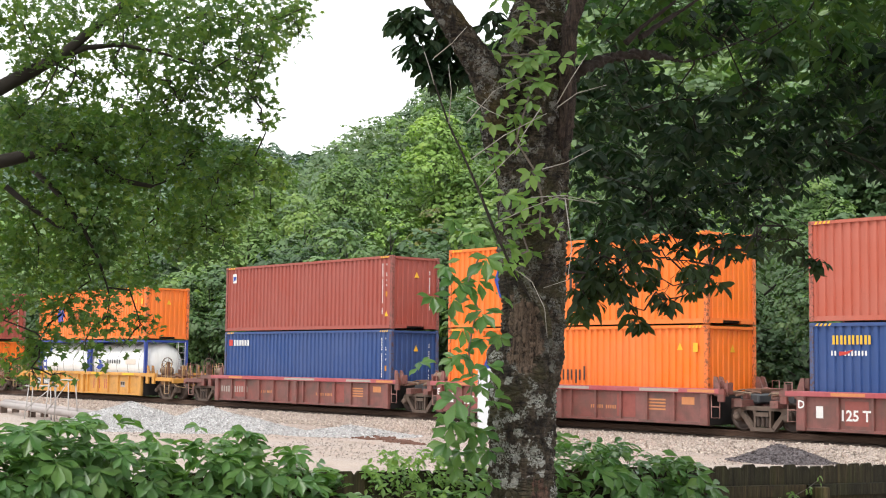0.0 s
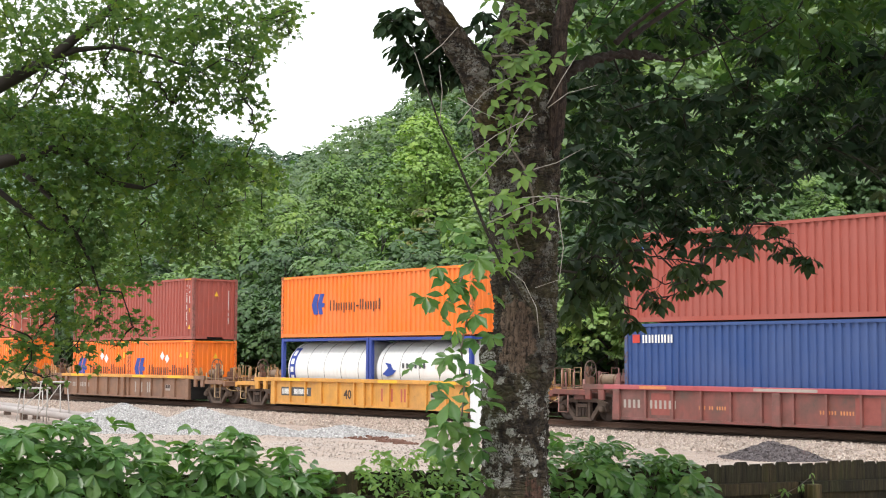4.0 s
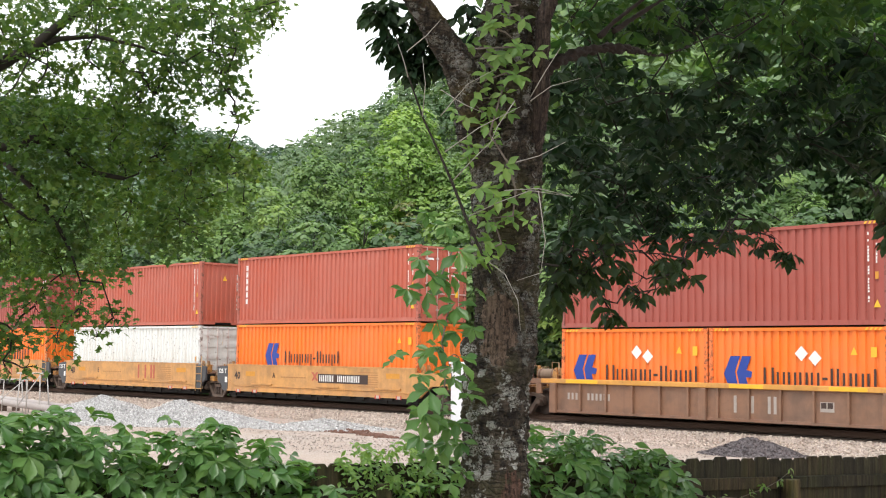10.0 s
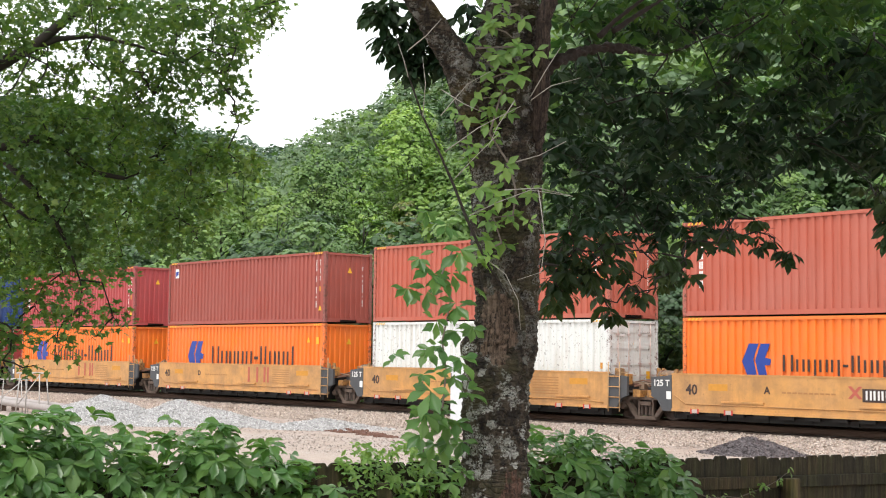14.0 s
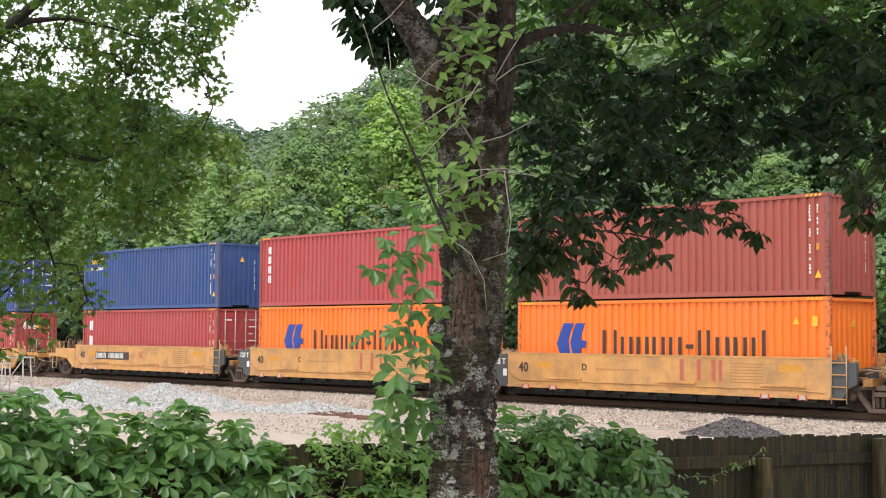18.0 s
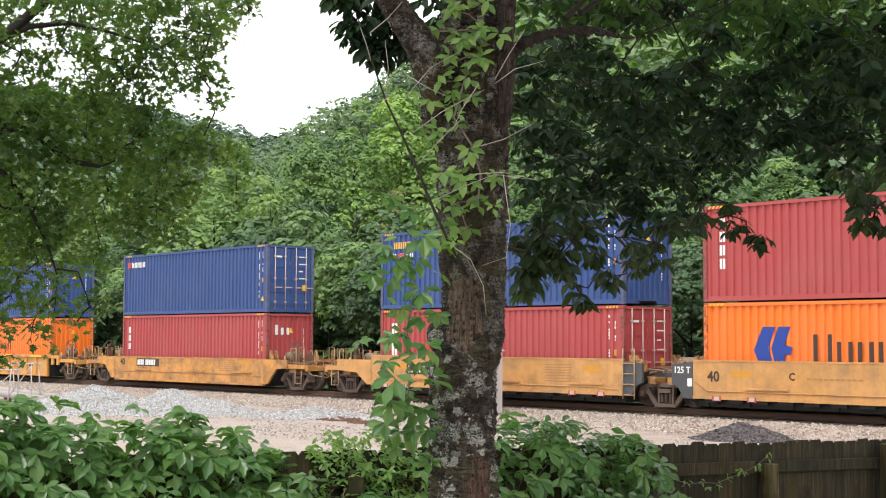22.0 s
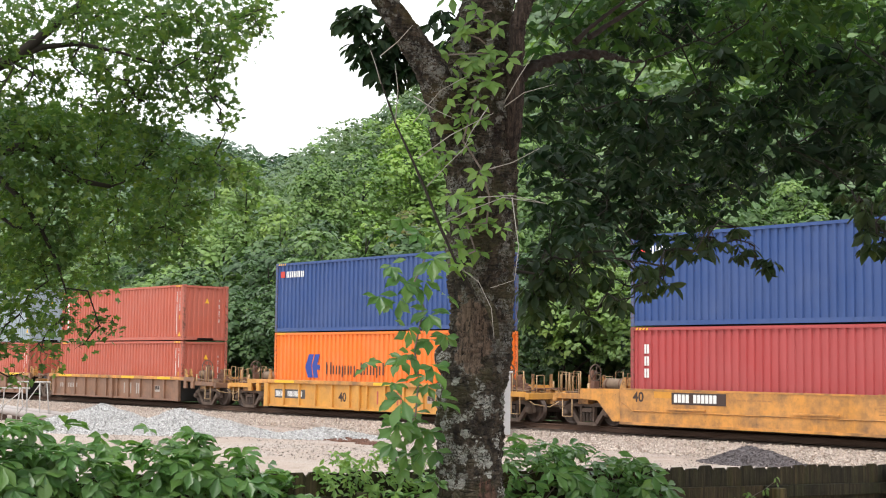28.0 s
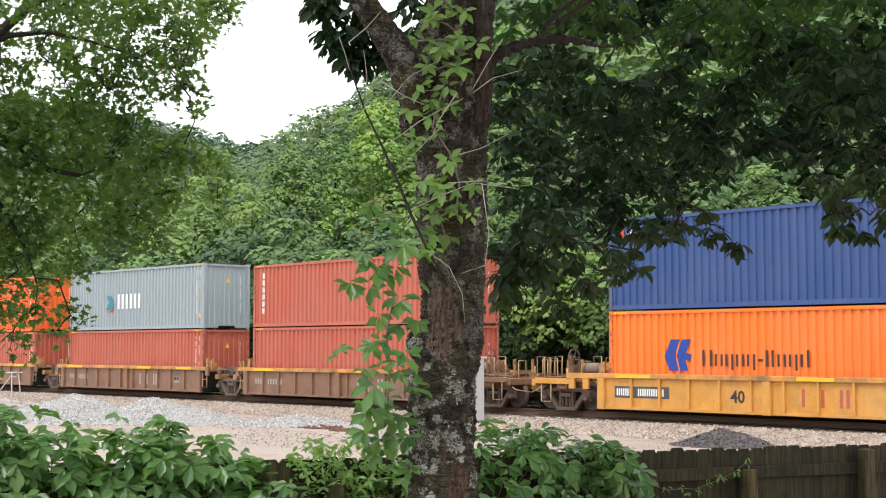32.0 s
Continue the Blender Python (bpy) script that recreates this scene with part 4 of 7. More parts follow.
def truck(parent, x):
    """A two-axle truck under a car, x along it."""
    t = part("truck", shared("bolster", BLACK, lambda bm: (box(bm, -0.2, 0.2, -1.0, 1.0, 0.34, 0.62), box(bm, -0.35, 0.35, -0.35, 0.35, 0.60, 0.76))), None, parent, "dark cast steel two-axle truck")
    t.location = (x, 0, RAIL_TOP)
    for s in (-1, 1):
        part("side_frame", shared("side_frame", CAST, frame_side), None, t).location = (0, s * 1.0, 0)
        for k in (-0.165, 0.0, 0.165):
            part("spring", shared("spring", TREAD, lambda bm: lathe(bm, [(0.15 + i * 0.021, 0.078 if i % 2 else 0.058) for i in range(15)], 10, "z")), None, t).location = (k, s * 1.02, 0)
    for e in (-1, 1):
        w = part("wheelset", shared("wheelset", TREAD, wheelset_mesh), None, t)
        w.location = (e * 0.9, 0, WHEEL_R)
        WHEELS.append((w, e * 0.9))


def pipe(parent, pts, mat, r=0.022, name="pipe"):
    return part(name, tube(bmesh.new(), pts, r, 6), mat, parent)


def lettering(text, size, mat, parent, m):
    c = bpy.data.curves.new("text", "FONT")
    c.body, c.size, c.extrude, c.resolution_u = text, size, 0.003, 2
    c.align_x, c.offset = "LEFT", size * 0.022
    tmp = bpy.data.objects.new("text", c)
    me = bpy.data.meshes.new_from_object(tmp)
    bpy.data.objects.remove(tmp)
    bpy.data.curves.remove(c)
    me.materials.clear()
    ob = part("lettering", me, mat, parent)
    ob.matrix_basis = m @ pose(0, 0, 0, 90)
    return ob


def handrail(parent, x, y, z, h, w, mat, along="x"):
    d = (w, 0) if along == "x" else (0, w)
    pipe(parent, [(x, y, z), (x, y, z + h), (x + d[0], y + d[1], z + h), (x + d[0], y + d[1], z)], mat, 0.02, "grab_iron")


def ring_wheel(r, spokes):
    """An open hand wheel in the plane x = 0."""
    def build(bm):
        n = 20
        tube(bm, [(0, math.cos(k * math.tau / n) * r, math.sin(k * math.tau / n) * r) for k in range(n + 1)], 0.022, 6)
        for k in range(spokes):
            a = k * math.tau / spokes
            tube(bm, [(0.03, 0, 0), (0, math.cos(a) * r, math.sin(a) * r)], 0.014, 5)
        lathe(bm, [(-0.03, 0.01), (-0.03, 0.05), (0.06, 0.05), (0.06, 0.01)], 10, "x")
    return build


def end_gear(car, e, kind, mat, free, brake):
    """Platform, coupler, truck and fittings past the well on the side e."""
    top = 1.73 if kind != "tan" else 1.80
    X = lambda v: e * (6.096 + v)
    r = random.Random(int(car.matrix_basis.translation.x * 3) + e)
    steel = END_RED if mat == MAROON else END_STEEL
    bars = RAILING_RED if mat == MAROON else RAILING
    def block(name, v0, v1, y0, y1, z0, z1, m, bev=0.012):
        bm = bmesh.new()
        a, b = sorted((X(v0), X(v1)))
        box(bm, a, b, y0, y1, z0, z1)
        return part(name, bevelled(bm, bev) if bev else bm, m, car)
    # centre sill and body bolster
    block("centre_sill", 0.2, 3.2 if free else 1.5, -0.36, 0.36, 1.12, 1.42, steel, 0)
    block("body_bolster", 1.75 if free else 1.05, 2.2 if free else 1.35, -1.30, 1.30, 1.20, 1.42, steel)
    # side brackets that carry the top sill on past the well
    def slope(bm):
        reach = 1.55 if free else 0.85
        if kind == "ribbed":
            pts = [(X(0.20), 1.56), (X(reach), 1.56), (X(reach), top), (X(0.20), top)]
        elif kind == "tan" or not free:
            pts = [(X(v), z) for v, z in ((0.20, 0.86), (0.45, 0.86), (1.10, 1.30), (2.3 if free else 1.0, 1.38), (2.3 if free else 1.0, top), (0.20, top))]
        else:
            pts = [(X(v), z) for v, z in ((0.20, 0.70), (0.50, 0.70), (1.15, 1.34), (1.9, 1.38), (1.9, top - 0.02), (0.20, top))]
        prism(bm, pts if e > 0 else pts[::-1], side * 1.47 - 0.05, side * 1.47 + 0.05)
    if free or kind != "tan":
        for side in (-1, 1):
            part("end_bracket", shared("slope%s%d%d%d" % (kind, e, free, side), mat, slope), None, car)
            if kind == "ribbed":
                for v in ((0.75, 1.35) if free else (0.7,)):
                    block("bracket_leg", v - 0.10, v + 0.14, side * 1.47 - 0.05, side * 1.47 + 0.05, 1.22 if free else 1.34, 1.555, mat)
    if not free and kind == "tan":
        def grey(bm):
            pts = [(X(v), z) for v, z in ((0.20, 0.82), (0.55, 0.82), (0.75, 1.14), (1.0, 1.25), (1.0, 1.84), (0.20, 1.92))]
            prism(bm, pts if e > 0 else pts[::-1], side * 1.47 - 0.05, side * 1.47 + 0.05)
        for side in (1, -1):
            g = part("end_panel", shared("grey%d%d" % (e, side), DARKGREY, grey), None, car, "dark grey painted articulation end panel")
        if e < 0:
            lettering("125 T", 0.27, MARK_WHITE, g, pose(X(0.92), -1.525, 1.58))
            flat("label_plate", [bar(X(0.40), X(0.22), 1.18, 1.42)], MARK_WHITE, g, -1.525)
        else:
            for k in range(4):
                pipe(g, [(X(0.25), -1.56, 0.85 + k * 0.33), (X(0.72), -1.56, 0.85 + k * 0.33)], TAN, 0.018, "ladder_rung")
            for v in (0.25, 0.72):
                pipe(g, [(X(v), -1.56, 0.72), (X(v), -1.56, 2.30)], RAILING, 0.018, "ladder_rail")
    # raked guides that hold the box in the well
    for side in (-1, 1):
        bm = bmesh.new()
        for y in (side * 1.18, side * 0.92):
            pts = [(X(0.20), 1.5), (X(0.55), 1.5), (X(0.34), 2.08), (X(0.22), 2.10)]
            prism(bm, pts if e > 0 else pts[::-1], y - 0.03, y + 0.03)
        box(bm, *sorted((X(0.28), X(0.33))), *sorted((side * 1.15, side * 0.95)), 1.75, 1.82)
        part("guide_bracket", bm, steel, car)
    # pipes along and across the platform
    z = 1.50
    for k in range(3):
        y = (-1.05, -0.55, 0.6)[k]
        pipe(car, [(X(0.3), y, z + 0.10), (X(0.8), y + 0.05, z + 0.16 + 0.05 * k), (X(1.5), y, z + 0.12), (X(2.9 if free else 1.5), y - 0.06, z + 0.06)], (TANK_STEEL, RUSTY, bars)[k], 0.028, "train_line")
    for v in ((0.75, 1.35, 2.1) if free else (0.75, 1.2)):
        pipe(car, [(X(v), -1.38, z + 0.05), (X(v + 0.04), -0.3, z + 0.14), (X(v), 1.38, z + 0.05)], RUSTY, 0.035, "cross_bar")
    # small fittings
    for k in range(4 if free else 3):
        v, y = r.uniform(0.55, 2.6 if free else 1.3), r.uniform(-1.15, 0.9)
        block("valve_box", v, v + r.uniform(0.14, 0.3), y, y + r.uniform(0.12, 0.3), 1.44, 1.60 + r.uniform(0.0, 0.14), (steel, RUSTY, TANK_STEEL, mat)[k])
    if free:
        # walkway, end sill, coupler
        block("walkway", 1.3, 3.05, -1.38, -0.80, 1.44, 1.50, steel)
        block("walkway", 1.3, 3.05, 0.80, 1.38, 1.44, 1.50, steel)
        block("side_beam", 1.5, 3.05, -1.46, -1.38, 1.36, 1.54, mat)
        block("side_beam", 1.5, 3.05, 1.38, 1.46, 1.36, 1.54, mat)
        block("end_sill", 3.05, 3.22, -1.44, 1.44, 1.28, 1.50, mat)
        bm = bmesh.new()
        box(bm, *sorted((X(2.7), X(3.62))), -0.12, 0.12, 1.00, 1.22)
        box(bm, *sorted((X(3.45), X(3.75))), -0.2, 0.2, 0.94, 1.28)
        part("coupler", bevelled(bm, 0.03), CAST, car, "rusty cast steel knuckle coupler")
        pipe(car, [(X(3.1), 0.45, 1.20), (X(3.45), 0.5, 0.78), (X(3.75), 0.42, 0.74)], BLACK, 0.03, "air_hose")
        pipe(car, [(X(3.24), -1.40, 1.22), (X(3.30), -1.25, 1.12), (X(3.30), -0.5, 1.02), (X(3.5), -0.25, 1.20)], bars, 0.02, "uncoupling_lever")
        for y in (-1.42, 1.42):
            # hanging stirrup step
            pipe(car, [(X(2.35), y, 1.36), (X(2.35), y, 0.78), (X(2.78), y, 0.78), (X(2.78), y, 1.36)], bars, 0.022, "stirrup_step")
            for v, hh, w in ((1.62, 0.42, 0.0), (2.05, 0.70, 0.36), (2.62, 0.74, 0.34)):
                if w:
                    handrail(car, X(v), y, 1.50, hh, e * w, bars)
                else:
                    pipe(car, [(X(v), y, 1.46), (X(v), y, 1.46 + hh)], bars, 0.035, "stake")
        for y, hh in ((-0.85, 0.62), (0.35, 0.66), (0.95, 0.60)):
            handrail(car, X(3.02), y, 1.48, hh, 0.36, bars, "y")
        for v, y in ((2.4, -0.5), (2.5, 0.3)):
            block("post", v, v + 0.09, y, y + 0.09, 1.40, 2.14, steel)
        block("crossover_board", 2.72, 3.0, -0.7, 0.7, 1.62, 1.66, RUSTY)
    else:
        # the articulated joint over the shared truck
        block("joint_hood", 0.85, 1.55, -0.75, 0.75, 1.30, 1.60, DARKGREY, 0.05)
        block("joint_plate", 0.9, 1.45, -0.5, 0.5, 1.62, 1.74, RUSTY)
        for y in (-1.42, 1.42):
            pipe(car, [(X(0.30), y, 1.52), (X(0.30), y, 0.85), (X(0.62), y, 0.85), (X(0.62), y, 1.52)], bars, 0.018, "grab_iron")
            pipe(car, [(X(0.30), y, 1.18), (X(0.62), y, 1.18)], bars, 0.018, "ladder_rung")
        for y in (-1.30, 1.30):
            handrail(car, X(0.55), y, 1.55, 0.42, e * 0.26, bars)
        block("bearing_bracket", 0.72, 0.84, -1.32, -1.05, 1.58, 1.92, steel)
    if brake:
        v = 1.15 if free else 0.95
        z = 1.86
        bm = lathe(bmesh.new(), [(-0.46, 0.03), (-0.44, 0.13), (-0.38, 0.185), (0.38, 0.185), (0.44, 0.13), (0.46, 0.03)], 20, "x", (X(v), -0.62, z))
        part("air_reservoir", bm, TANK_STEEL, car)
        for q in (-0.28, 0.28):
            bm = lathe(bmesh.new(), [(-0.02, 0.186), (-0.02, 0.194), (0.02, 0.194), (0.02, 0.186)], 20, "x", (X(v) + q, -0.62, z))
            box(bm, X(v) + q - 0.03, X(v) + q + 0.03, -0.80, -0.44, 1.45, 1.70)
            part("tank_strap", bm, RUSTY, car)
        bm = bmesh.new()
        box(bm, X(v) - 0.20, X(v) + 0.02, 0.1, 0.45, 1.44, 1.92)
        box(bm, X(v) + 0.04, X(v) + 0.24, 0.12, 0.40, 1.44, 1.80)
        lathe(bm, [(0.0, 0.09), (0.16, 0.09), (0.20, 0.03)], 12, "z", (X(v) - 0.1, 0.28, 1.90))
        part("brake_valve", bevelled(bm, 0.015), RUSTY, car)
        if free:
            w = part("brake_wheel", shared("brake_wheel", CAST, ring_wheel(0.27, 5)), None, car)
            w.location = (X(1.75), -0.95, 2.22)
            block("brake_stand", 1.78, 1.92, -1.02, -0.88, 1.46, 2.30, RUSTY)
            block("brake_chain_box", 1.68, 1.80, -1.08, -0.82, 1.62, 1.95, RUSTY)


def well_car(m, kind, mat, top_mat, front_free, rear_free, own_trucks, label, letter="", number=True, word=None, deco=None, tank=False):
    """A container well car or one unit of an articulated one. m: middle of its well on the ground; +x is the way it runs."""
    car = thing("well_car", m, label, "rail car", "well cars of the train")
    if kind in ("tan", "amber"):
        z0, z1 = (0.90, 1.93) if kind == "tan" else (0.70, 1.70)
        def side(bm):
            for pts in ([(-6.29, z0), (6.29, z0), (6.29, z1), (-6.29, z1)],):
                prism(bm, pts, -0.045, 0.045)
        for s in (-1, 1):
            part("side_panel", shared("side_panel" + kind, mat, side), None, car).location.y = s * 1.46
            part("bottom_flange", shared("bottom_flange" + kind, mat, lambda bm: box(bm, -6.29, 6.29, -0.075, 0.075, z0 - 0.08, z0)), None, car).location.y = s * 1.46
            part("top_chord", shared("top_chord" + kind, mat, lambda bm: box(bm, -6.29, 6.29, -0.06, 0.06, z1, z1 + 0.05)), None, car).location.y = s * 1.46
        pipe(car, [(-6.2, -1.525, 1.34), (-5.75, -1.525, 1.06), (5.2, -1.525, 1.06), (6.1, -1.525, 1.0)], mat, 0.016)
        for x in (-4.4, 0.2, 4.0):
            part("rub_strip", shared("rub_strip", mat, lambda bm: box(bm, 0, 1.5, -0.06, 0.0, 1.13, 1.18)), None, car).location = (x, -1.505, 0)
        for x in (-5.5, -4.25, 4.05, 5.3) if kind == "tan" else ():
            flat("reflector", [bar(x, x + 0.20, 0.79, 0.90)], REFLECTOR, car, -1.545)
            flat("reflector_edge", [bar(x - 0.06, x, 0.77, 0.92)], MARK_RED, car, -1.545)
            flat("reflector_edge", [bar(x + 0.20, x + 0.26, 0.77, 0.92)], MARK_RED, car, -1.545)
        for x in np.linspace(-5.6, 5.6, 14) if kind == "tan" else ():
            part("lower_lug", shared("lower_lug", BLACK, lambda bm: box(bm, -0.25, 0.25, -0.03, 0.03, 0.72, 0.82)), None, car).location = (x, -1.47, 0)
        lettering("40", 0.44, MARK_DARK, car, pose(-5.75, -1.512, 1.35))
        if letter:
            lettering(letter, 0.30, MARK_DARK, car, pose(-2.9, -1.512, 1.44))
        flat("stencil", [bar(x, x + 0.14, z, z + 0.05) for x in np.arange(-2.3, -0.6, 0.18) for z in (1.46,)] + [bar(2.9, 4.1, z, z + 0.03) for z in np.arange(1.2, 1.75, 0.09)], MARK_TAN, car, -1.51)
        flat("faded_patch", [bar(-4.9, -4.2, 1.48, 1.68)], MARK_AMBER, car, -1.508)
        flat("faded_patch", [bar(4.6, 5.4, 1.55, 1.75)], MARK_AMBER, car, -1.508)
        if word == "cross":
            for foot, head in ((-0.15, 0.18), (0.18, -0.15)):
                flat("cross_mark", [[(foot, 1.38), (foot + 0.12, 1.38), (head + 0.12, 1.72), (head, 1.72)]], MARK_PINK, car, -1.512 - 0.005 * (foot > 0))
        if number:
            x = number if number is not True else -2.6
            p = flat("number_panel", [bar(x - 0.3, x + (2.9 if kind == "tan" else 1.75), 1.30, 1.66)], MARK_DARK, car, -1.514)
            flat("number_mark", word_strokes(x - 0.2, 1.36, 0.25, "HHHH HHHHHH", 0.24, 1.22 if kind == "tan" else 0.76), MARK_WHITE, p, -1.52)
        if word == "big":
            flat("word_mark", [bar(1.08, 1.22, 1.22, 1.86), bar(1.72, 1.86, 1.22, 1.86), bar(2.26, 2.40, 1.22, 1.86), bar(2.52, 2.64, 1.22, 1.86)], MARK_PINK, car, -1.514)
    else:
        def web(bm):
            box(bm, -6.3, 6.3, -0.03, 0.03, 0.70, 1.58)
        def flange(bm):
            box(bm, -6.3, 6.3, -0.09, 0.05, 0.62, 0.70)
        def rib(bm):
            prism(bm, [(-0.035, 0.70), (0.035, 0.70), (0.035, 1.58), (-0.035, 1.58)], -0.12, -0.03)
        def sill(bm):
            box(bm, -6.75, 6.75, -0.13, 0.07, 1.58, 1.73)
            bevelled(bm, 0.015)
        for s in (-1, 1):
            part("side_panel", shared("web", mat, web), None, car).location.y = s * 1.40
            part("bottom_flange", shared("web_flange", mat, flange), None, car).location.y = s * 1.40
            part("top_sill", shared("top_sill%d" % s, top_mat, sill), None, car).matrix_basis = pose(0, s * 1.40, 0, 0, 0, 0 if s < 0 else 180)
            for x in np.linspace(-6.1, 6.1, 12):
                part("rib", shared("rib", mat, rib), None, car).matrix_basis = pose(x, s * 1.40, 0, 0, 0, 0 if s < 0 else 180)
        def post(bm):
            prism(bm, [(-0.15, 0.60), (0.15, 0.60), (0.13, 1.575), (-0.13, 1.575)], -0.16, -0.03)
            bevelled(bm, 0.02)
        for x in (-6.2, 0.0, 6.2):
            part("jacking_post", shared("post", mat, post), None, car).location = (x, -1.40, 0)
        if deco:
            deco(car)
    bm = bmesh.new()
    for x in np.linspace(-5.9, 5.9, 9):
        box(bm, x - 0.12, x + 0.12, -1.4, 1.4, 0.60, 0.76)
    box(bm, -6.3, 6.3, -1.36, -1.15, 0.60, 0.78)
    box(bm, -6.3, 6.3, 1.15, 1.36, 0.60, 0.78)
    for e in (-1, 1):
        box(bm, e * 6.28 - 0.05, e * 6.28 + 0.05, -1.38, 1.38, 0.65, 1.55)
    part("well_floor", shared_mesh("well_floor", bm, BLACK), None, car)
    k = "tan" if kind == "tan" else "ribbed" if kind == "ribbed" else "amber"
    end_gear(car, 1, k, mat, front_free, front_free)
    end_gear(car, -1, k, mat, rear_free, rear_free or tank or kind == "tan")
    for x in own_trucks:
        truck(car, x)
    return car


PALE_TAN = plain("pale_tan_plate", (0.72, 0.64, 0.55), 0.6, vary=0.2)
SEAM = plain("dark_seam", (0.16, 0.15, 0.14), 0.6)
MARK_AMBER = plain("faded_amber_patch", (0.66, 0.30, 0.04), 0.7, vary=0.4)
REFLECTOR = plain("dusty_reflector", (0.55, 0.46, 0.42), 0.5, vary=0.4)
MARK_TAN = plain("faded_stencil", (0.42, 0.20, 0.07), 0.7, vary=0.2)
MARK_PINK = plain("faded_red_mark", (0.50, 0.12, 0.08), 0.7, vary=0.3)


def maroon_deco(capacity, graffiti=False):
    def put(car):
        flat("stencil", word_bars(-2.9, 1.02, 0.16, "sss ss ssss", 0.6) + word_bars(1.4, 1.0, 0.16, "ss sss sssss", 0.6), MARK_ORANGE, car, -1.434)
        flat("stencil", [bar(3.85, 4.6, z, z + 0.05) for z in (1.02, 1.12, 1.22, 1.32)] + [bar(5.25, 5.75, 1.22, 1.45)], MARK_ORANGE, car, -1.434)
        flat("sill_stripe", [bar(-0.8, 1.4, 1.615, 1.70)], FADED_WHITE, car, -1.534)
        flat("sill_stripe", [bar(3.6, 5.2, 1.61, 1.70)], FADED_WHITE, car, -1.534)
        flat("sill_patch", [bar(5.55, 6.6, 1.61, 1.70)], MARK_ORANGE, car, -1.5345)
        flat("sill_patch", [bar(-5.2, -4.1, 1.61, 1.70)], MARK_ORANGE, car, -1.5345)
        flat("paint_patch", [bar(-4.8, -4.05, 0.80, 1.48)], DULL_RED, car, -1.4335)
        flat("paint_patch", [bar(2.55, 3.35, 0.76, 1.50)], DULL_RED, car, -1.4335)
        if capacity:
            flat("label_plate", [bar(-5.75, -5.52, 0.98, 1.32)], MARK_WHITE, car, -1.434)
            lettering("125 T", 0.42, MARK_WHITE, car, pose(-4.98, -1.437, 0.94))
            lettering("D" if capacity == 1 else "E", 0.32, MARK_WHITE, car, pose(-6.28, -1.565, 1.25))
        else:
            flat("number_mark", word_bars(-5.95, 1.0, 0.26, "TTTT", 0.75) + word_bars(-4.85, 1.0, 0.26, "TTTTTT", 0.73), FADED_WHITE, car, -1.434)
        if graffiti:
            flat("graffiti", word_bars(-1.1, 0.80, 0.30, "TsTTs", 0.5, 0.25) + word_bars(-1.0, 1.2, 0.2, "sTTTsl", 0.5, 0.25), FADED_WHITE, car, -1.4345)
    return put


def yellow_deco(faded=0):
    def put(car):
        if faded == 2:
            flat("number_mark", word_bars(-5.6, 1.06, 0.22, "TTTT TTTTTT", 0.80), FADED_WHITE, car, -1.434)
        else:
            p = flat("number_panel", [bar(-5.7, -3.55, 0.98, 1.34)], DARKGREY, car, -1.434)
            flat("number_mark", word_strokes(-5.62, 1.05, 0.22, "HHHH HHHHHH", 0.24, 1.0), MARK_WHITE, p, -1.438)
        if faded != 2:
            lettering("40", 0.50, MARK_DARK, car, pose(-1.30, -1.437, 0.94))
        m = FADED_WHITE if faded == 2 else MARK_PINK
        flat("word_mark", [bar(1.10, 1.20, 0.88, 1.38), bar(1.72, 1.82, 0.88, 1.38), bar(2.30, 2.40, 0.88, 1.38), bar(2.50, 2.60, 0.88, 1.38)], m, car, -1.436)
        flat("tag_plate", [bar(4.05, 4.5, 1.0, 1.28)], FADED_WHITE, car, -1.434)
        flat("tag_mark", [bar(4.08, 4.25, 1.1, 1.26), bar(4.29, 4.46, 1.1, 1.26)], MARK_DARK, car, -1.438)
        flat("sill_patch", [bar(-5.6, -4.2, 1.60, 1.71), bar(1.0, 2.2, 1.60, 1.71), bar(4.4, 5.6, 1.60, 1.71)], MARK_YELLOW, car, -1.533)
    return put


MARK_ORANGE = plain("orange_stencil", (0.62, 0.25, 0.10), 0.7, vary=0.3)
DULL_RED = plain("patched_red", (0.30, 0.085, 0.07), 0.7, vary=0.4)

TRAIN = []


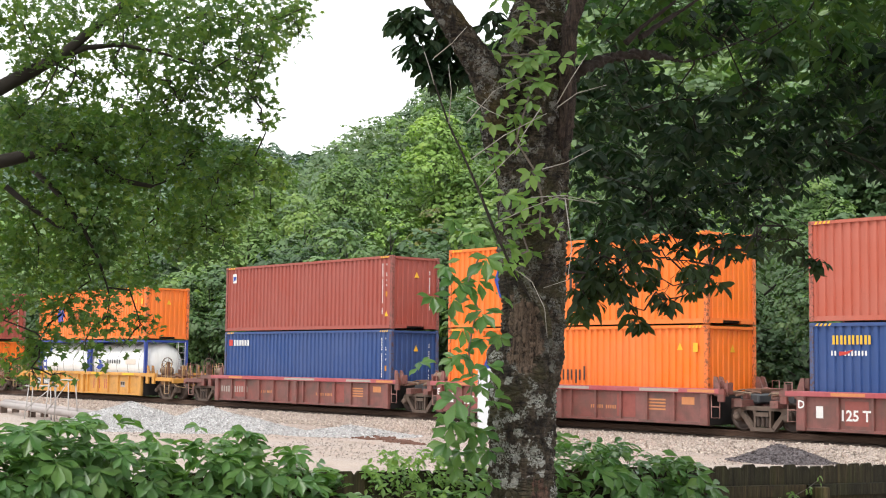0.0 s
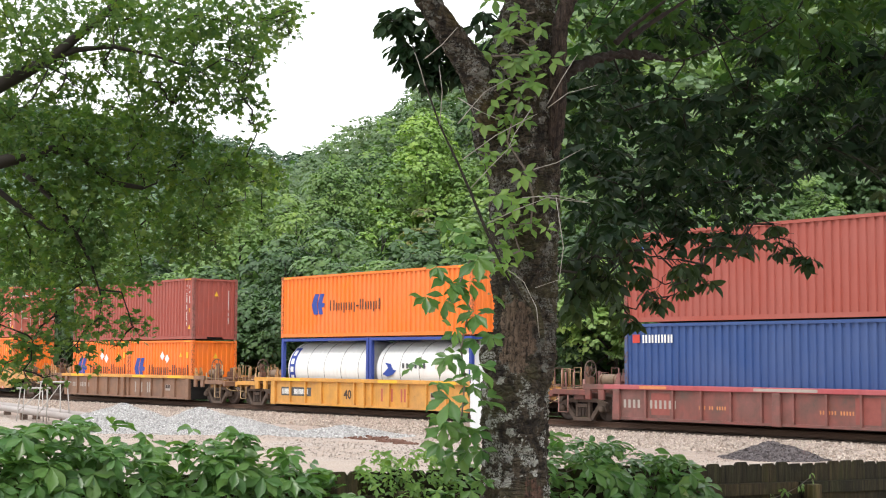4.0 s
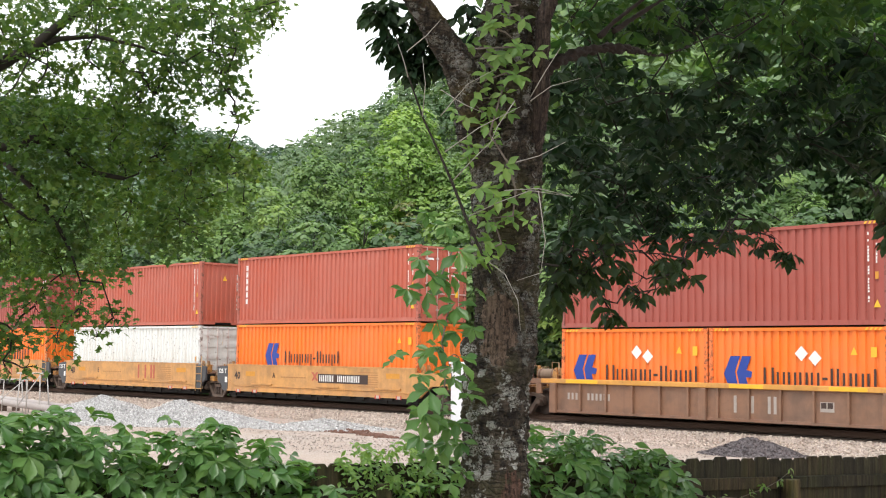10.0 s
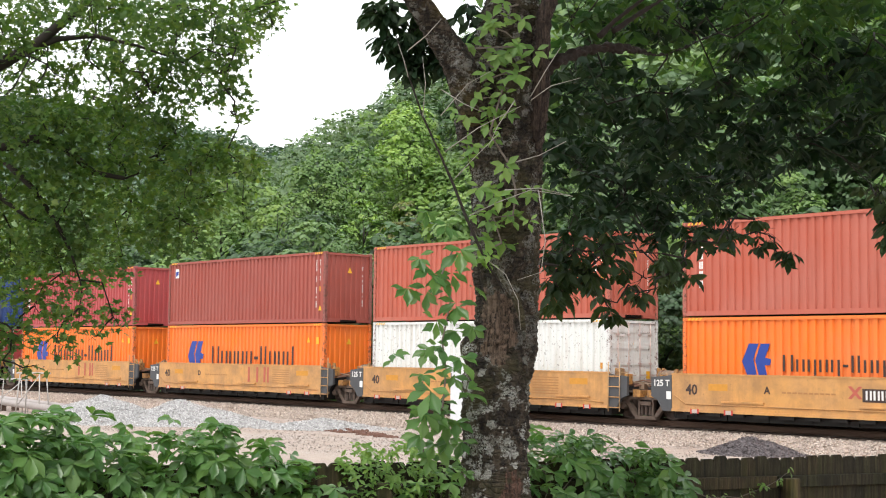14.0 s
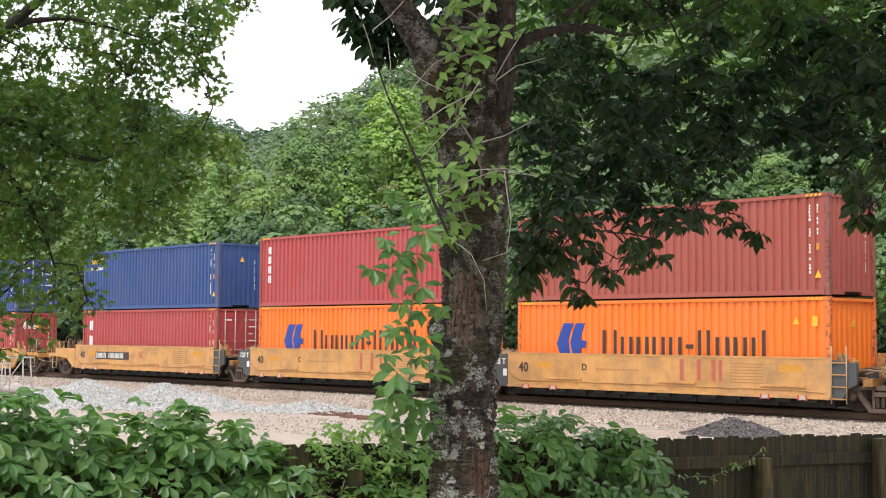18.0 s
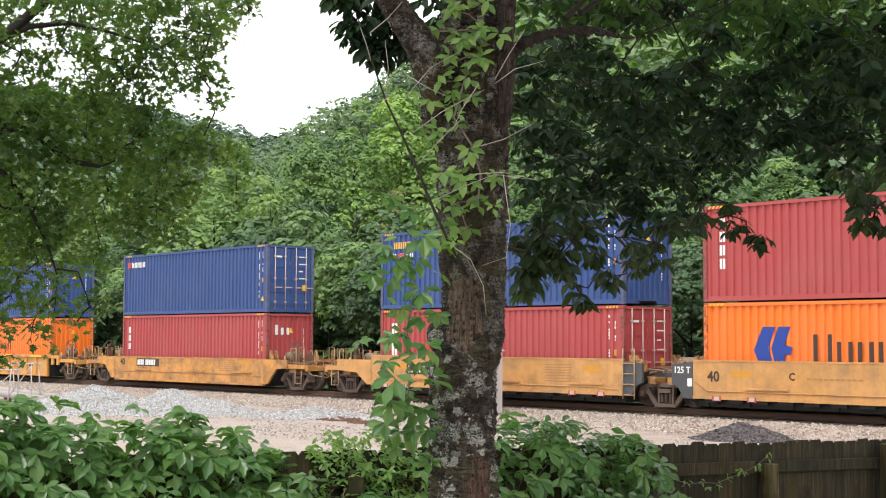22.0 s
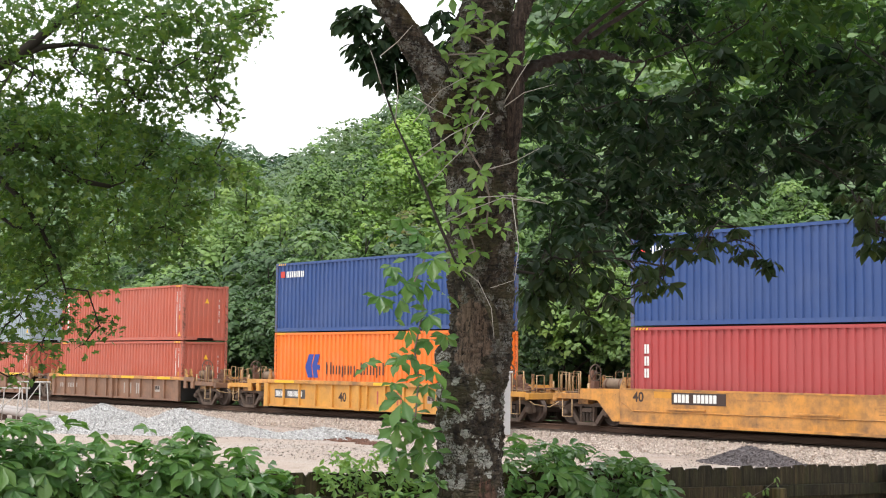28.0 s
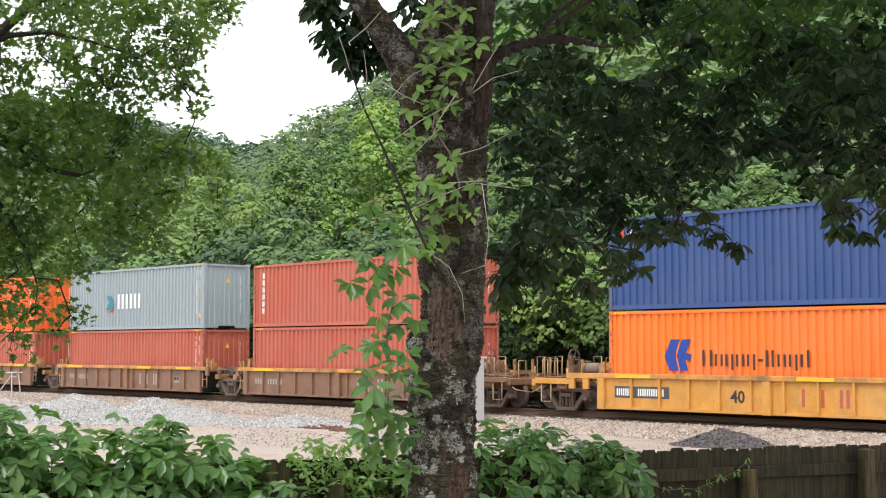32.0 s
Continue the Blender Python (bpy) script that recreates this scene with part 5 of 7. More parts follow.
def build_train():
    H1, H2 = 2.896, 2.591
    def put(front, z, length, h, mat, label, **kw):
        x = front - length / 2
        TRAIN.append((container(pose(x, TRACK_Y, z), length, h, mat, label, **kw), x, z))
    def car(front, *args, **kw):
        x = front - 6.096
        TRAIN.append((well_car(pose(x, TRACK_Y, 0), *args, **kw), x, 0.0))
    F = FLOOR_Z
    L = 12.192
    maroon = "weathered maroon ribbed container well car with a red top sill"
    tan = "tan smooth-sided unit of an articulated container well car"
    # an articulated maroon car
    for k, fr in enumerate((86.61, 70.72, 55.13)):
        own = [-6.096 - 1.78] if k < 2 else [-6.096 - 2.0]
        if k == 0:
            own.append(6.096 + 1.78)
        car(fr, "ribbed", MAROON, MAROON_TOP, False, k == 2, own, maroon, deco=maroon_deco((1, 2, 0)[k], k == 1), tank=k == 1)
    put(86.61, F, L, H1, NAVY, "blue corrugated steel shipping container in the well car", marks=corner_word(MARK_YELLOW, False))
    put(86.61, F + H1 + 0.03, L, H1, SALMON, "faded red corrugated shipping container stacked on a blue one", marks=codes)
    put(70.72, F, L, H1, ORANGE, "orange shipping container with dark word bars in the well car", marks=line_mark(-4.2, 0.95, 0.95))
    put(70.72, F + H1 + 0.03, L, H1, ORANGE, "orange shipping container with large blue emblem stacked on top", marks=line_mark(-3.6, 1.05, 1.45))
    put(55.13, F, L, H1, NAVY, "blue shipping container with a white word in the well car", marks=corner_word(MARK_WHITE))
    put(55.13, F + H1 + 0.03, L, H1, REDBROWN, "dull red shipping container stacked on a blue one", marks=badge)
    # a single yellow car with two tanks
    car(35.55, "ribbed", YELLOW, YELLOW, True, True, [8.1, -8.1], "yellow ribbed container well car with a rusty frame", deco=yellow_deco())
    for k, fr in enumerate((35.55, 35.55 - 6.10)):
        x = fr - 3.029
        TRAIN.append((tank_container(pose(x, TRACK_Y, F), k == 0, "white tank in a blue steel frame, standing in the well car"), x, F))
    put(35.55, F + H2 + 0.03, L, H2, ORANGE, "orange shipping container with blue emblem stacked on two tanks", marks=line_mark(-3.9, 0.95, 0.85))
    # a single brown car with two short boxes
    car(16.09, "ribbed", BROWN, YELLOW, True, True, [8.1, -8.1], "brown weathered container well car with a yellow top sill", deco=yellow_deco(2))
    for fr in (16.09, 16.09 - 6.12):
        put(fr, F, 6.058, H2, ORANGE, "short orange container with white diamond placards in the well car", marks=diamond_mark(-2.5), group="short orange containers")
    put(16.09, F + H2 + 0.03, L, H1, REDBROWN, "plain dull red shipping container stacked on short orange ones", marks=codes)
    # an articulated tan car of five units
    fronts = (-3.48, -18.66, -33.97, -49.35, -64.71)
    for k, fr in enumerate(fronts):
        own = [-6.096 - (1.6 if k < 4 else 2.0)] + ([6.096 + 2.0] if k == 0 else [])
        car(fr, "tan", TAN, TAN, k == 0, k == 4, own, tan, letter="AEDCB"[k] if k not in (4,) else "B", number=(0.6 if k == 0 else -3.9 if k == 4 else False), word="cross" if k in (0, 4) else "big")
    low = [(ORANGE, line_mark(-3.9, 1.15, 0.95), False, "orange shipping container with blue emblem in the well car"),
           (WHITE, codes, True, "white rust-streaked shipping container, door end showing, in the well car"),
           (ORANGE, line_mark(-4.3, 0.95, 1.22, 0.66, 1.65), False, "orange shipping container, its large dark word half hidden by the car"),
           (ORANGE, line_mark(-4.3, 0.95, 1.22, 0.66, 1.65), False, "orange shipping container, its large dark word half hidden by the car"),
           (CRIMSON, two_letters, True, "crimson shipping container, door end showing, in the well car")]
    high = [(SALMON, column_word(6), True, "faded red shipping container, door end showing, stacked on orange"),
            (SALMON, codes, False, "faded red shipping container stacked on a white one"),
            (REDBROWN, badge, False, "dull red shipping container with white badge stacked on orange"),
            (CRIMSON, column_word(4, 0.36, 0.6, 0.3), False, "crimson shipping container with white column of bars stacked on orange"),
            (NAVY, corner_word(MARK_YELLOW, False), False, "blue shipping container with yellow word stacked on crimson")]
    for fr, (m, mk, d, lb) in zip(fronts, low):
        put(fr, F, L, H1, m, lb, doors=d, marks=mk)
    for fr, (m, mk, d, lb) in zip(fronts, high):
        put(fr, F + H1 + 0.03, L, H1, m, lb, doors=d, marks=mk)
    # single cars behind
    car(-84.49, "amber", AMBER, AMBER, True, True, [8.1, -8.1], "amber smooth-sided container well car with raked ends", number=-3.9)
    put(-84.49, F, L, H1, CRIMSON, "crimson shipping container with white bars in the well car", marks=tex_word)
    put(-84.49, F + H1 + 0.03, L, H1, NAVY, "blue shipping container, door end showing, stacked on crimson", doors=True, marks=corner_word(MARK_WHITE))
    car(-104.25, "ribbed", YELLOW, AMBER, True, True, [8.1, -8.1], "yellow ribbed container well car with rusty fittings", deco=yellow_deco())
    put(-104.25, F, L, H1, ORANGE, "orange shipping container with blue emblem in the well car", marks=line_mark(-3.9, 1.05, 0.95))
    put(-104.25, F + H1 + 0.03, L, H1, NAVY, "blue shipping container with white word stacked on orange", marks=corner_word(MARK_WHITE))
    for k, fr in enumerate((-123.85, -139.82, -155.8)):
        own = [-6.096 - 1.8] + ([6.096 + 2.0] if k == 0 else [])
        car(fr, "ribbed", BROWN, AMBER, k == 0, False, own, "brown ribbed container well car with an amber top sill", deco=yellow_deco(2))
        put(fr, F, L, H2, SALMON, "faded red corrugated shipping container in the well car", marks=codes)
    put(-123.85, F + H2 + 0.03, L, H2, SALMON, "faded red shipping container with white column of bars stacked on red", marks=column_word(6))
    put(-139.82, F + H2 + 0.03, L, H1, GREYBLUE, "pale grey-blue shipping container with white word bars stacked on red", marks=grey_word)
    put(-155.8, F + H2 + 0.03, L, H1, ORANGE_B, "orange corrugated shipping container stacked on a red one", marks=codes)


def travel(t):
    """How far the train has come at t seconds; it slows a little."""
    s, d = t - 16.0, 0.0
    for c in (-6.6078e-08, 2.05497e-06, 4.2064e-05, -1.42702e-03, -2.973487e-02, 6.025376, 0.303027):
        d = d * s + c
    return d


def motions():
    steps = [k * 2.0 for k in range(17)]
    for ob, x, z in TRAIN:
        walk(ob, [(t, pose(x + travel(t), TRACK_Y, z)) for t in steps])
    turns = [k * 0.1 for k in range(321)]
    for w, x in WHEELS:
        walk(w, [(t, pose(x, 0, WHEEL_R, 0, math.degrees(travel(t) / WHEEL_R), 0)) for t in turns])


# ---- woods and hills ----
def unit_rows(rng, n):
    v = rng.normal(size=(n, 3))
    return v / np.linalg.norm(v, axis=1)[:, None]


SPRIG = [(0, -0.1, 0), (0.28, 0.12, 0.08), (0.1, 0.5, 0.0), (-0.2, 0.2, 0.1), (0.2, -0.2, 0.05), (0.55, -0.25, -0.1), (0.6, 0.15, 0.05), (0.3, 0.1, 0.15), (-0.15, -0.15, 0.1), (-0.5, -0.05, -0.05), (-0.55, -0.42, 0.0), (-0.15, -0.45, 0.12)]
SPRIG_F = [(0, 1, 2, 3), (4, 5, 6, 7), (8, 9, 10, 11)]


LEAF_QUAD = [(-0.30, -0.36, 0.0), (0.34, -0.28, 0.04), (0.27, 0.40, 0.0), (-0.24, 0.52, -0.05)]
LEAF_QUAD_F = [(0, 1, 2, 3)]


def crown_leaves(rng, half, h, clump, lobes, toward, each=22, cover=1.0, low=0.10):
    """Leaves domed over small clumps, clumps over rounded lobes, lobes over an uneven ovoid; the side turned to the hill is thinned."""
    hh = (np.arange(lobes) + rng.uniform(0, 1, lobes)) / lobes
    ring = np.sin(np.pi * np.minimum(1, 0.20 + hh * 0.74)) ** 0.65
    a = rng.uniform(0, math.tau, lobes)
    q = rng.uniform(0.45, 1.0, lobes) * ring * half * 0.72
    R = np.clip(half * rng.uniform(0.24, 0.46, lobes) * (0.62 + 0.45 * ring), 0.45, 2.4)
    C = np.stack([np.cos(a) * q, np.sin(a) * q, h * (low + (1 - low) * hh) - R * 0.8], 1)
    own = np.repeat(np.arange(lobes), np.maximum(5, (cover * 6.0 * R * R / (clump * clump)).astype(int)))
    d = unit_rows(rng, len(own))
    d[:, 2] = np.where(d[:, 2] < -0.35, -d[:, 2], d[:, 2])
    keep = d[:, 0] * toward[0] + d[:, 1] * toward[1] < 0.30
    own, d = own[keep], d[keep]
    cc = C[own] + d * (R[own] * rng.uniform(0.92, 1.07, len(own)))[:, None] * np.array([1, 1, 0.85])
    cs = clump * rng.uniform(0.6, 1.3, len(own))
    k = np.repeat(np.arange(len(cc)), each)
    dd = unit_rows(rng, len(k)) + d[k] * 0.55 + np.array([0, 0, 0.75])
    dd /= np.linalg.norm(dd, axis=1)[:, None]
    p = cc[k] + dd * (cs[k] * rng.uniform(0.90, 1.06, len(k)))[:, None] * np.array([1, 1, 0.8])
    return p, dd + d[k] * 0.35 + np.array([0, 0, 0.35]) + rng.normal(size=dd.shape) * 0.07


def woods_tree(x, y, top, half, mat, seed, label, group, fine=1.0, low=0.10):
    """A woodland tree: trunk with limbs, and a crown of many leaf sprigs."""
    base = hill_ground(x, y) - 0.15
    h = max(top - base, 3.0)
    rng = np.random.default_rng(seed)
    t = thing("tree", pose(x, y, base), label, "tree", group)
    reach = math.hypot(x, y)
    leaf = 0.0031 * reach * fine
    p, up = crown_leaves(rng, half, h, 0.0046 * reach * fine, int(9 + half * h * 0.42), (x / reach, y / reach), 9, 0.9, low)
    part("crown", cloud("crown", LEAF_QUAD, LEAF_QUAD_F, p, np.cross(up, rng.normal(size=up.shape)), up, rng.uniform(0.7, 1.3, len(p)) * leaf, mat), None, t)
    bm = bmesh.new()
    tube(bm, [(0, 0, 0), (0.1, 0.0, h * 0.3), (0.0, 0.15, h * 0.6), (0.1, 0, h * 0.92)], [0.012 * h, 0.008 * h, 0.004 * h, 0.01], 8)
    for k in range(7):
        a, z = k * 2.4, h * (0.2 + k * 0.09)
        tube(bm, [(0.04, 0.04, z), (math.cos(a) * half * 0.35, math.sin(a) * half * 0.35, z + h * 0.11), (math.cos(a) * half * 0.68, math.sin(a) * half * 0.68, z + h * 0.18)], [0.06, 0.04, 0.015], 6)
    part("trunk", bm, DARKBARK, t)


RIDGE_AZ = (20, 30, 36, 40, 44.5, 48.4, 49.6, 51.0, 52.3, 53.7, 55.0, 56.0, 58.0, 62.0, 75.0)
RIDGE_EL = (16.0, 16.5, 16.5, 16.0, 14.6, 12.3, 11.3, 10.2, 9.5, 8.7, 7.8, 7.2, 6.6, 6.0, 6.0)


def hill_far(az):
    return 210 + 6.0 * max(0, az - 42)


def hill_ground(x, y):
    """Height of the wooded slope behind the track."""
    if y < 46:
        return ground_height(x, y)
    az = math.degrees(math.atan2(-x, y))
    r, r0, r1 = math.hypot(x, y), 47 / max(math.cos(math.radians(az)), 0.2), hill_far(az)
    s = max(0.0, min(1.0, (r - r0) / max(r1 - r0, 30)))
    top = 2.5 + r1 * math.tan(math.radians(np.interp(az, RIDGE_AZ, RIDGE_EL))) - 10.5
    return 0.3 + (top - 0.3) * (0.35 * s + 0.65 * s * s * (3 - 2 * s))


def build_hills():
    verts, faces = [], []
    azs = np.linspace(12, 80, 70)
    ss = np.linspace(0, 1.25, 26)
    for az in azs:
        a = math.radians(az)
        r0, r1 = 47 / max(math.cos(a), 0.2), hill_far(az)
        for s in ss:
            r = r0 + s * max(r1 - r0, 30)
            x, y = -math.sin(a) * r, math.cos(a) * r
            verts.append((x, y, hill_ground(x, y) - (0.25 if s == 0 else 0) - max(0, s - 1) * 60))
    w = len(ss)
    for i in range(len(azs) - 1):
        for j in range(w - 1):
            faces.append((i * w + j, i * w + j + 1, (i + 1) * w + j + 1, (i + 1) * w + j))
    tagged(new("hillside", raw_mesh("hillside", verts, faces, UNDERGROWTH, True)), "steep wooded hillside rising behind the railway", "hill", kind="structure")
    # trees that clothe the slope
    rng = np.random.default_rng(11)
    P, U, S, M = [], [], [], []
    for k in range(560):
        az = rng.uniform(24, 70)
        a = math.radians(az)
        r0, r1 = 74 / max(math.cos(a), 0.2), hill_far(az) + 8
        if r1 < r0 + 10:
            continue
        s = rng.uniform(0, 1) ** 0.75
        r = r0 + s * (r1 - r0)
        x, y = -math.sin(a) * r, math.cos(a) * r
        h, rad = rng.uniform(6.5, 12), rng.uniform(2.2, 4.4)
        z = hill_ground(x, y)
        seen = 45 < az < 61
        grain = r * (0.0085 if not seen else 0.0044 if s < 0.5 else 0.0034)
        p, up = crown_leaves(rng, rad, h, grain, 13, (x / r, y / r), 9 if seen else 7, 0.7)
        p += np.array([x, y, z])
        P.append(p)
        U.append(up)
        S.append(rng.uniform(0.7, 1.3, len(p)) * grain * (0.70 if seen else 0.78))
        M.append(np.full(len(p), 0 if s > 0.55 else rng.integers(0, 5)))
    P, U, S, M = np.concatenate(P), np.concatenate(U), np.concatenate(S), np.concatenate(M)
    for mat, ids in ((LEAF_HILL_HAZED, (0, 1)), (LEAF_WOODS, (2,)), (LEAF_LIME, (3,)), (LEAF_DEEP, (4,))):
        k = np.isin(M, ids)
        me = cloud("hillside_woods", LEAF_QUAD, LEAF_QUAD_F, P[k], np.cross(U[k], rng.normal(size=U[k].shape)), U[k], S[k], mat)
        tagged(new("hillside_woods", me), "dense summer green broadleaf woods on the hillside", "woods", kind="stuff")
    # the far ridge
    n = 52
    verts, faces, tuft_p, tuft_d = [], [], [], []
    for i in range(n):
        az = 50 + i * 24 / (n - 1)
        a = math.radians(az)
        el = np.interp(az, (50, 55, 57.4, 58.8, 62, 67, 74), (8.5, 8.45, 8.85, 9.3, 9.9, 10.1, 9.8))
        for r, f in ((420, 0.2), (560, 0.75), (680, 1.0), (760, 0.9)):
            z = 2.5 + 680 * math.tan(math.radians(el)) * f - 7
            verts.append((-math.sin(a) * r, math.cos(a) * r, z))
        for q in range(20):
            f = rng.uniform(0, 1)
            r, z = 420 + f * 262, 2.5 + 680 * math.tan(math.radians(el)) * np.interp(f, (0, 0.54, 1), (0.2, 0.75, 1)) - 6
            aj = a + rng.uniform(-0.006, 0.006)
            c = np.array([-math.sin(aj) * r, math.cos(aj) * r, z])
            v = unit_rows(rng, 16)
            v[:, 2] = np.abs(v[:, 2])
            tuft_p.append(c + v * np.array([4.5, 4.5, 7.0]) * rng.uniform(0.6, 1.0))
            tuft_d.append(v)
    for i in range(n - 1):
        for j in range(3):
            faces.append((i * 4 + j, i * 4 + j + 1, (i + 1) * 4 + j + 1, (i + 1) * 4 + j))
    tagged(new("far_ridge", raw_mesh("far_ridge", verts, faces, LEAF_FAR_HAZED, True)), "distant wooded ridge, blue haze put into its green", "hill", kind="structure")
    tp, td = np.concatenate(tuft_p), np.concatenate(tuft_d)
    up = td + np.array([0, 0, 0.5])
    tagged(new("far_woods", cloud("far_woods", SPRIG, SPRIG_F, tp, np.cross(up, rng.normal(size=up.shape)), up, rng.uniform(2.6, 4.4, len(tp)), LEAF_FAR_HAZED)), "woods on the distant ridge, blue haze put into their green", "woods", kind="stuff")


WOODS = (((-90.3, 76.2, 23.0, 4.8, 1), (-90.0, 70.9, 19.2, 3.6, 1), (-89.3, 65.9, 17.5, 3.8, 0), (-73.8, 54.3, 11.7, 2.8, 2), (-67.0, 53.1, 11.8, 1.7, 1), (-68.2, 58.0, 12.0, 2.2, 3), (-103.2, 68.4, 19.8, 3.8, 0), (-83.7, 53.7, 13.0, 2.6, 0), (-76.8, 46.5, 8.8, 2.2, 0), (-90.6, 52.3, 11.3, 2.9, 2), (-86.7, 78.3, 18.9, 4.0, 1), (-96.8, 51.6, 10.8, 3.5, 0), (-107.9, 51.7, 12.3, 4.3, 0), (-114.3, 49.7, 12.1, 4.5, 2), (-55.3, 60.1, 10.3, 2.6, 2), (-55.1, 65.4, 11.4, 2.8, 0), (-59.8, 76.3, 16.8, 3.5, 1)), ((-45.9, 67.2, 12.8, 2.5, 0), (-42.0, 58.2, 8.2, 2.0, 2), (-36.6, 57.0, 8.4, 2.2, 2), (-35.2, 60.1, 9.6, 2.5, 2), (-67.7, 65.8, 13.1, 3.0, 2), (-76.3, 77.8, 17.4, 4.0, 0), (-52.7, 83.6, 17.6, 4.4, 2), (-72.3, 49.7, 9.7, 2.1, 2), (-66.4, 51.0, 9.1, 2.0, 0), (-81.5, 56.9, 13.9, 2.4, 0)))


def build_woods():
    kinds = (LEAF_WOODS, LEAF_LIME, LEAF_DEEP, LEAF_RUSSET)
    names = ("mid green broadleaf tree in full summer leaf behind the track", "bright yellow-green tree in full leaf on the slope", "deep green shady tree beside the railway", "green tree touched with russet leaf clusters")
    for row in WOODS:
        for k, (x, y, top, half, m) in enumerate(row):
            woods_tree(x, y, top, half * 1.15, kinds[m], 100 + k * 7 + int(-x), names[m], "woodland trees behind the track", 0.8)
    rng = np.random.default_rng(21)
    for k in range(20):
        x = -104 + k * 5.0 + rng.uniform(-1.5, 1.5)
        m = (2, 0, 2)[k % 3]
        woods_tree(x, TRACK_Y + rng.uniform(15, 19), rng.uniform(8.5, 11.0), rng.uniform(3.2, 4.2), kinds[m], 700 + k, names[m], "woodland trees behind the track", 1.45)
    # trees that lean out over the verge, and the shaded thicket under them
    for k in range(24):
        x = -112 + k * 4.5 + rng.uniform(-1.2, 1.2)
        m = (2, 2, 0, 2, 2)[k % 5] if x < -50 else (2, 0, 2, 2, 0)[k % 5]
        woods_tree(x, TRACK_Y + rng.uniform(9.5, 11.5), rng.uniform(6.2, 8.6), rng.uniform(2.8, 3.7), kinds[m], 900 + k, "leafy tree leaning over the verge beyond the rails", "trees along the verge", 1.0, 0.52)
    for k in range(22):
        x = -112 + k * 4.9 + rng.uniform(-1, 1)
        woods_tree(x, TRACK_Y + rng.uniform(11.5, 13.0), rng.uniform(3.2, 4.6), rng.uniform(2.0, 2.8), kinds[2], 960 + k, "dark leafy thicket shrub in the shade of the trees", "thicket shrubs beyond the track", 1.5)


# ---- foliage near the camera ----
def spray_leaves(rng, blobs, density, size, mat, template, faces, name, droop=0.35, cluster=5, whorl=False):
    """Leaves in small sprays that fill rounded clumps (x, y, z, r)."""
    P, A, N, S = [], [], [], []
    for x, y, z, r in blobs:
        n = max(3, int(density * r * r / (size * size)))
        c = unit_rows(rng, n) * (rng.uniform(0.05, 1.0, n) ** 0.45)[:, None] * np.array([r, r, r * 0.9]) * 1.12
        for q in c:
            out = np.array([q[0], q[1], 0.0]) / (r + 1e-6) + rng.normal(size=3) * 0.45
            out[2] = -droop + rng.normal() * 0.3
            turn = rng.uniform(0, 6.28)
            for k in range(cluster):
                if whorl:
                    a = turn + k * 6.28 / cluster + rng.normal() * 0.25
                    P.append(np.array([x, y, z]) + q + rng.normal(size=3) * size * 0.06)
                    A.append(np.array([math.cos(a), math.sin(a), -droop + rng.normal() * 0.3]))
                else:
                    P.append(np.array([x, y, z]) + q + rng.normal(size=3) * size * 0.75)
                    A.append(out + rng.normal(size=3) * 0.65)
                N.append(np.array([0, 0, 1.0]) + rng.normal(size=3) * 0.5)
                S.append(size * rng.uniform(0.65, 1.2))
    return cloud(name, template, faces, P, A, N, S, mat)


def palmate(rng, centres, outs, size, mat, name, leaflets=5, shape=None, faces=None, fan=1.0):
    """Creeper leaves: five leaflets spread from one stalk end. outs: the way each leaf faces."""
    P, A, N, S = [], [], [], []
    for c, o in zip(np.asarray(centres, float), np.asarray(outs, float)):
        o = o / np.linalg.norm(o)
        side = np.cross(o, np.array([0, 0, 1.0]) + rng.normal(size=3) * 0.15)
        side /= np.linalg.norm(side)
        down = np.cross(o, side)
        if down[2] > 0:
            down = -down
        s = size * rng.uniform(0.7, 1.2)
        turn = rng.normal() * 0.30
        for k in range(leaflets):
            a = (k - (leaflets - 1) / 2) * fan + turn
            P.append(c + rng.normal(size=3) * 0.008)
            A.append(down * math.cos(a) + side * math.sin(a) + o * rng.uniform(-0.05, 0.30))
            N.append(o + np.array([0, 0, 0.45]) + rng.normal(size=3) * 0.14)
            S.append(s * (1.0 - 0.12 * abs(k - (leaflets - 1) / 2)) * rng.uniform(0.9, 1.1))
    return cloud(name, shape or LEAFLET, faces or LEAFLET_F, P, A, N, S, mat)


LEAFLET = [(0, 0, 0), (0.11, 0.22, 0.03), (0.232, 0.52, 0.045), (0.15, 0.78, 0.02), (0, 1.05, -0.10), (-0.15, 0.78, 0.02), (-0.232, 0.52, 0.045), (-0.11, 0.22, 0.03), (0, 0.5, 0.0)]
BROAD = [(0, 0, 0), (0.08, 0.2, 0.02), (0.22, 0.60, 0.05), (0.17, 0.84, 0.0), (0, 1.10, -0.16), (-0.17, 0.84, 0.0), (-0.22, 0.60, 0.05), (-0.08, 0.2, 0.02), (0, 0.55, -0.02)]


def toothed(half):
    """A leaflet from half its outline (across, along): verts with a folded midrib, and two faces."""
    right = [(x, y, 0.05 * math.sin(y * 3.0)) for x, y in half]
    pts = [(0, 0.02, 0)] + right + [(0, 1.08, -0.16)] + [(-x, y, z) for x, y, z in right[::-1]] + [(0, 0.36, -0.015), (0, 0.72, -0.035)]
    n = len(half)
    return pts, [(*range(0, n + 2), 2 * n + 3, 2 * n + 2), (0, 2 * n + 2, 2 * n + 3, *range(n + 1, 2 * n + 2))]


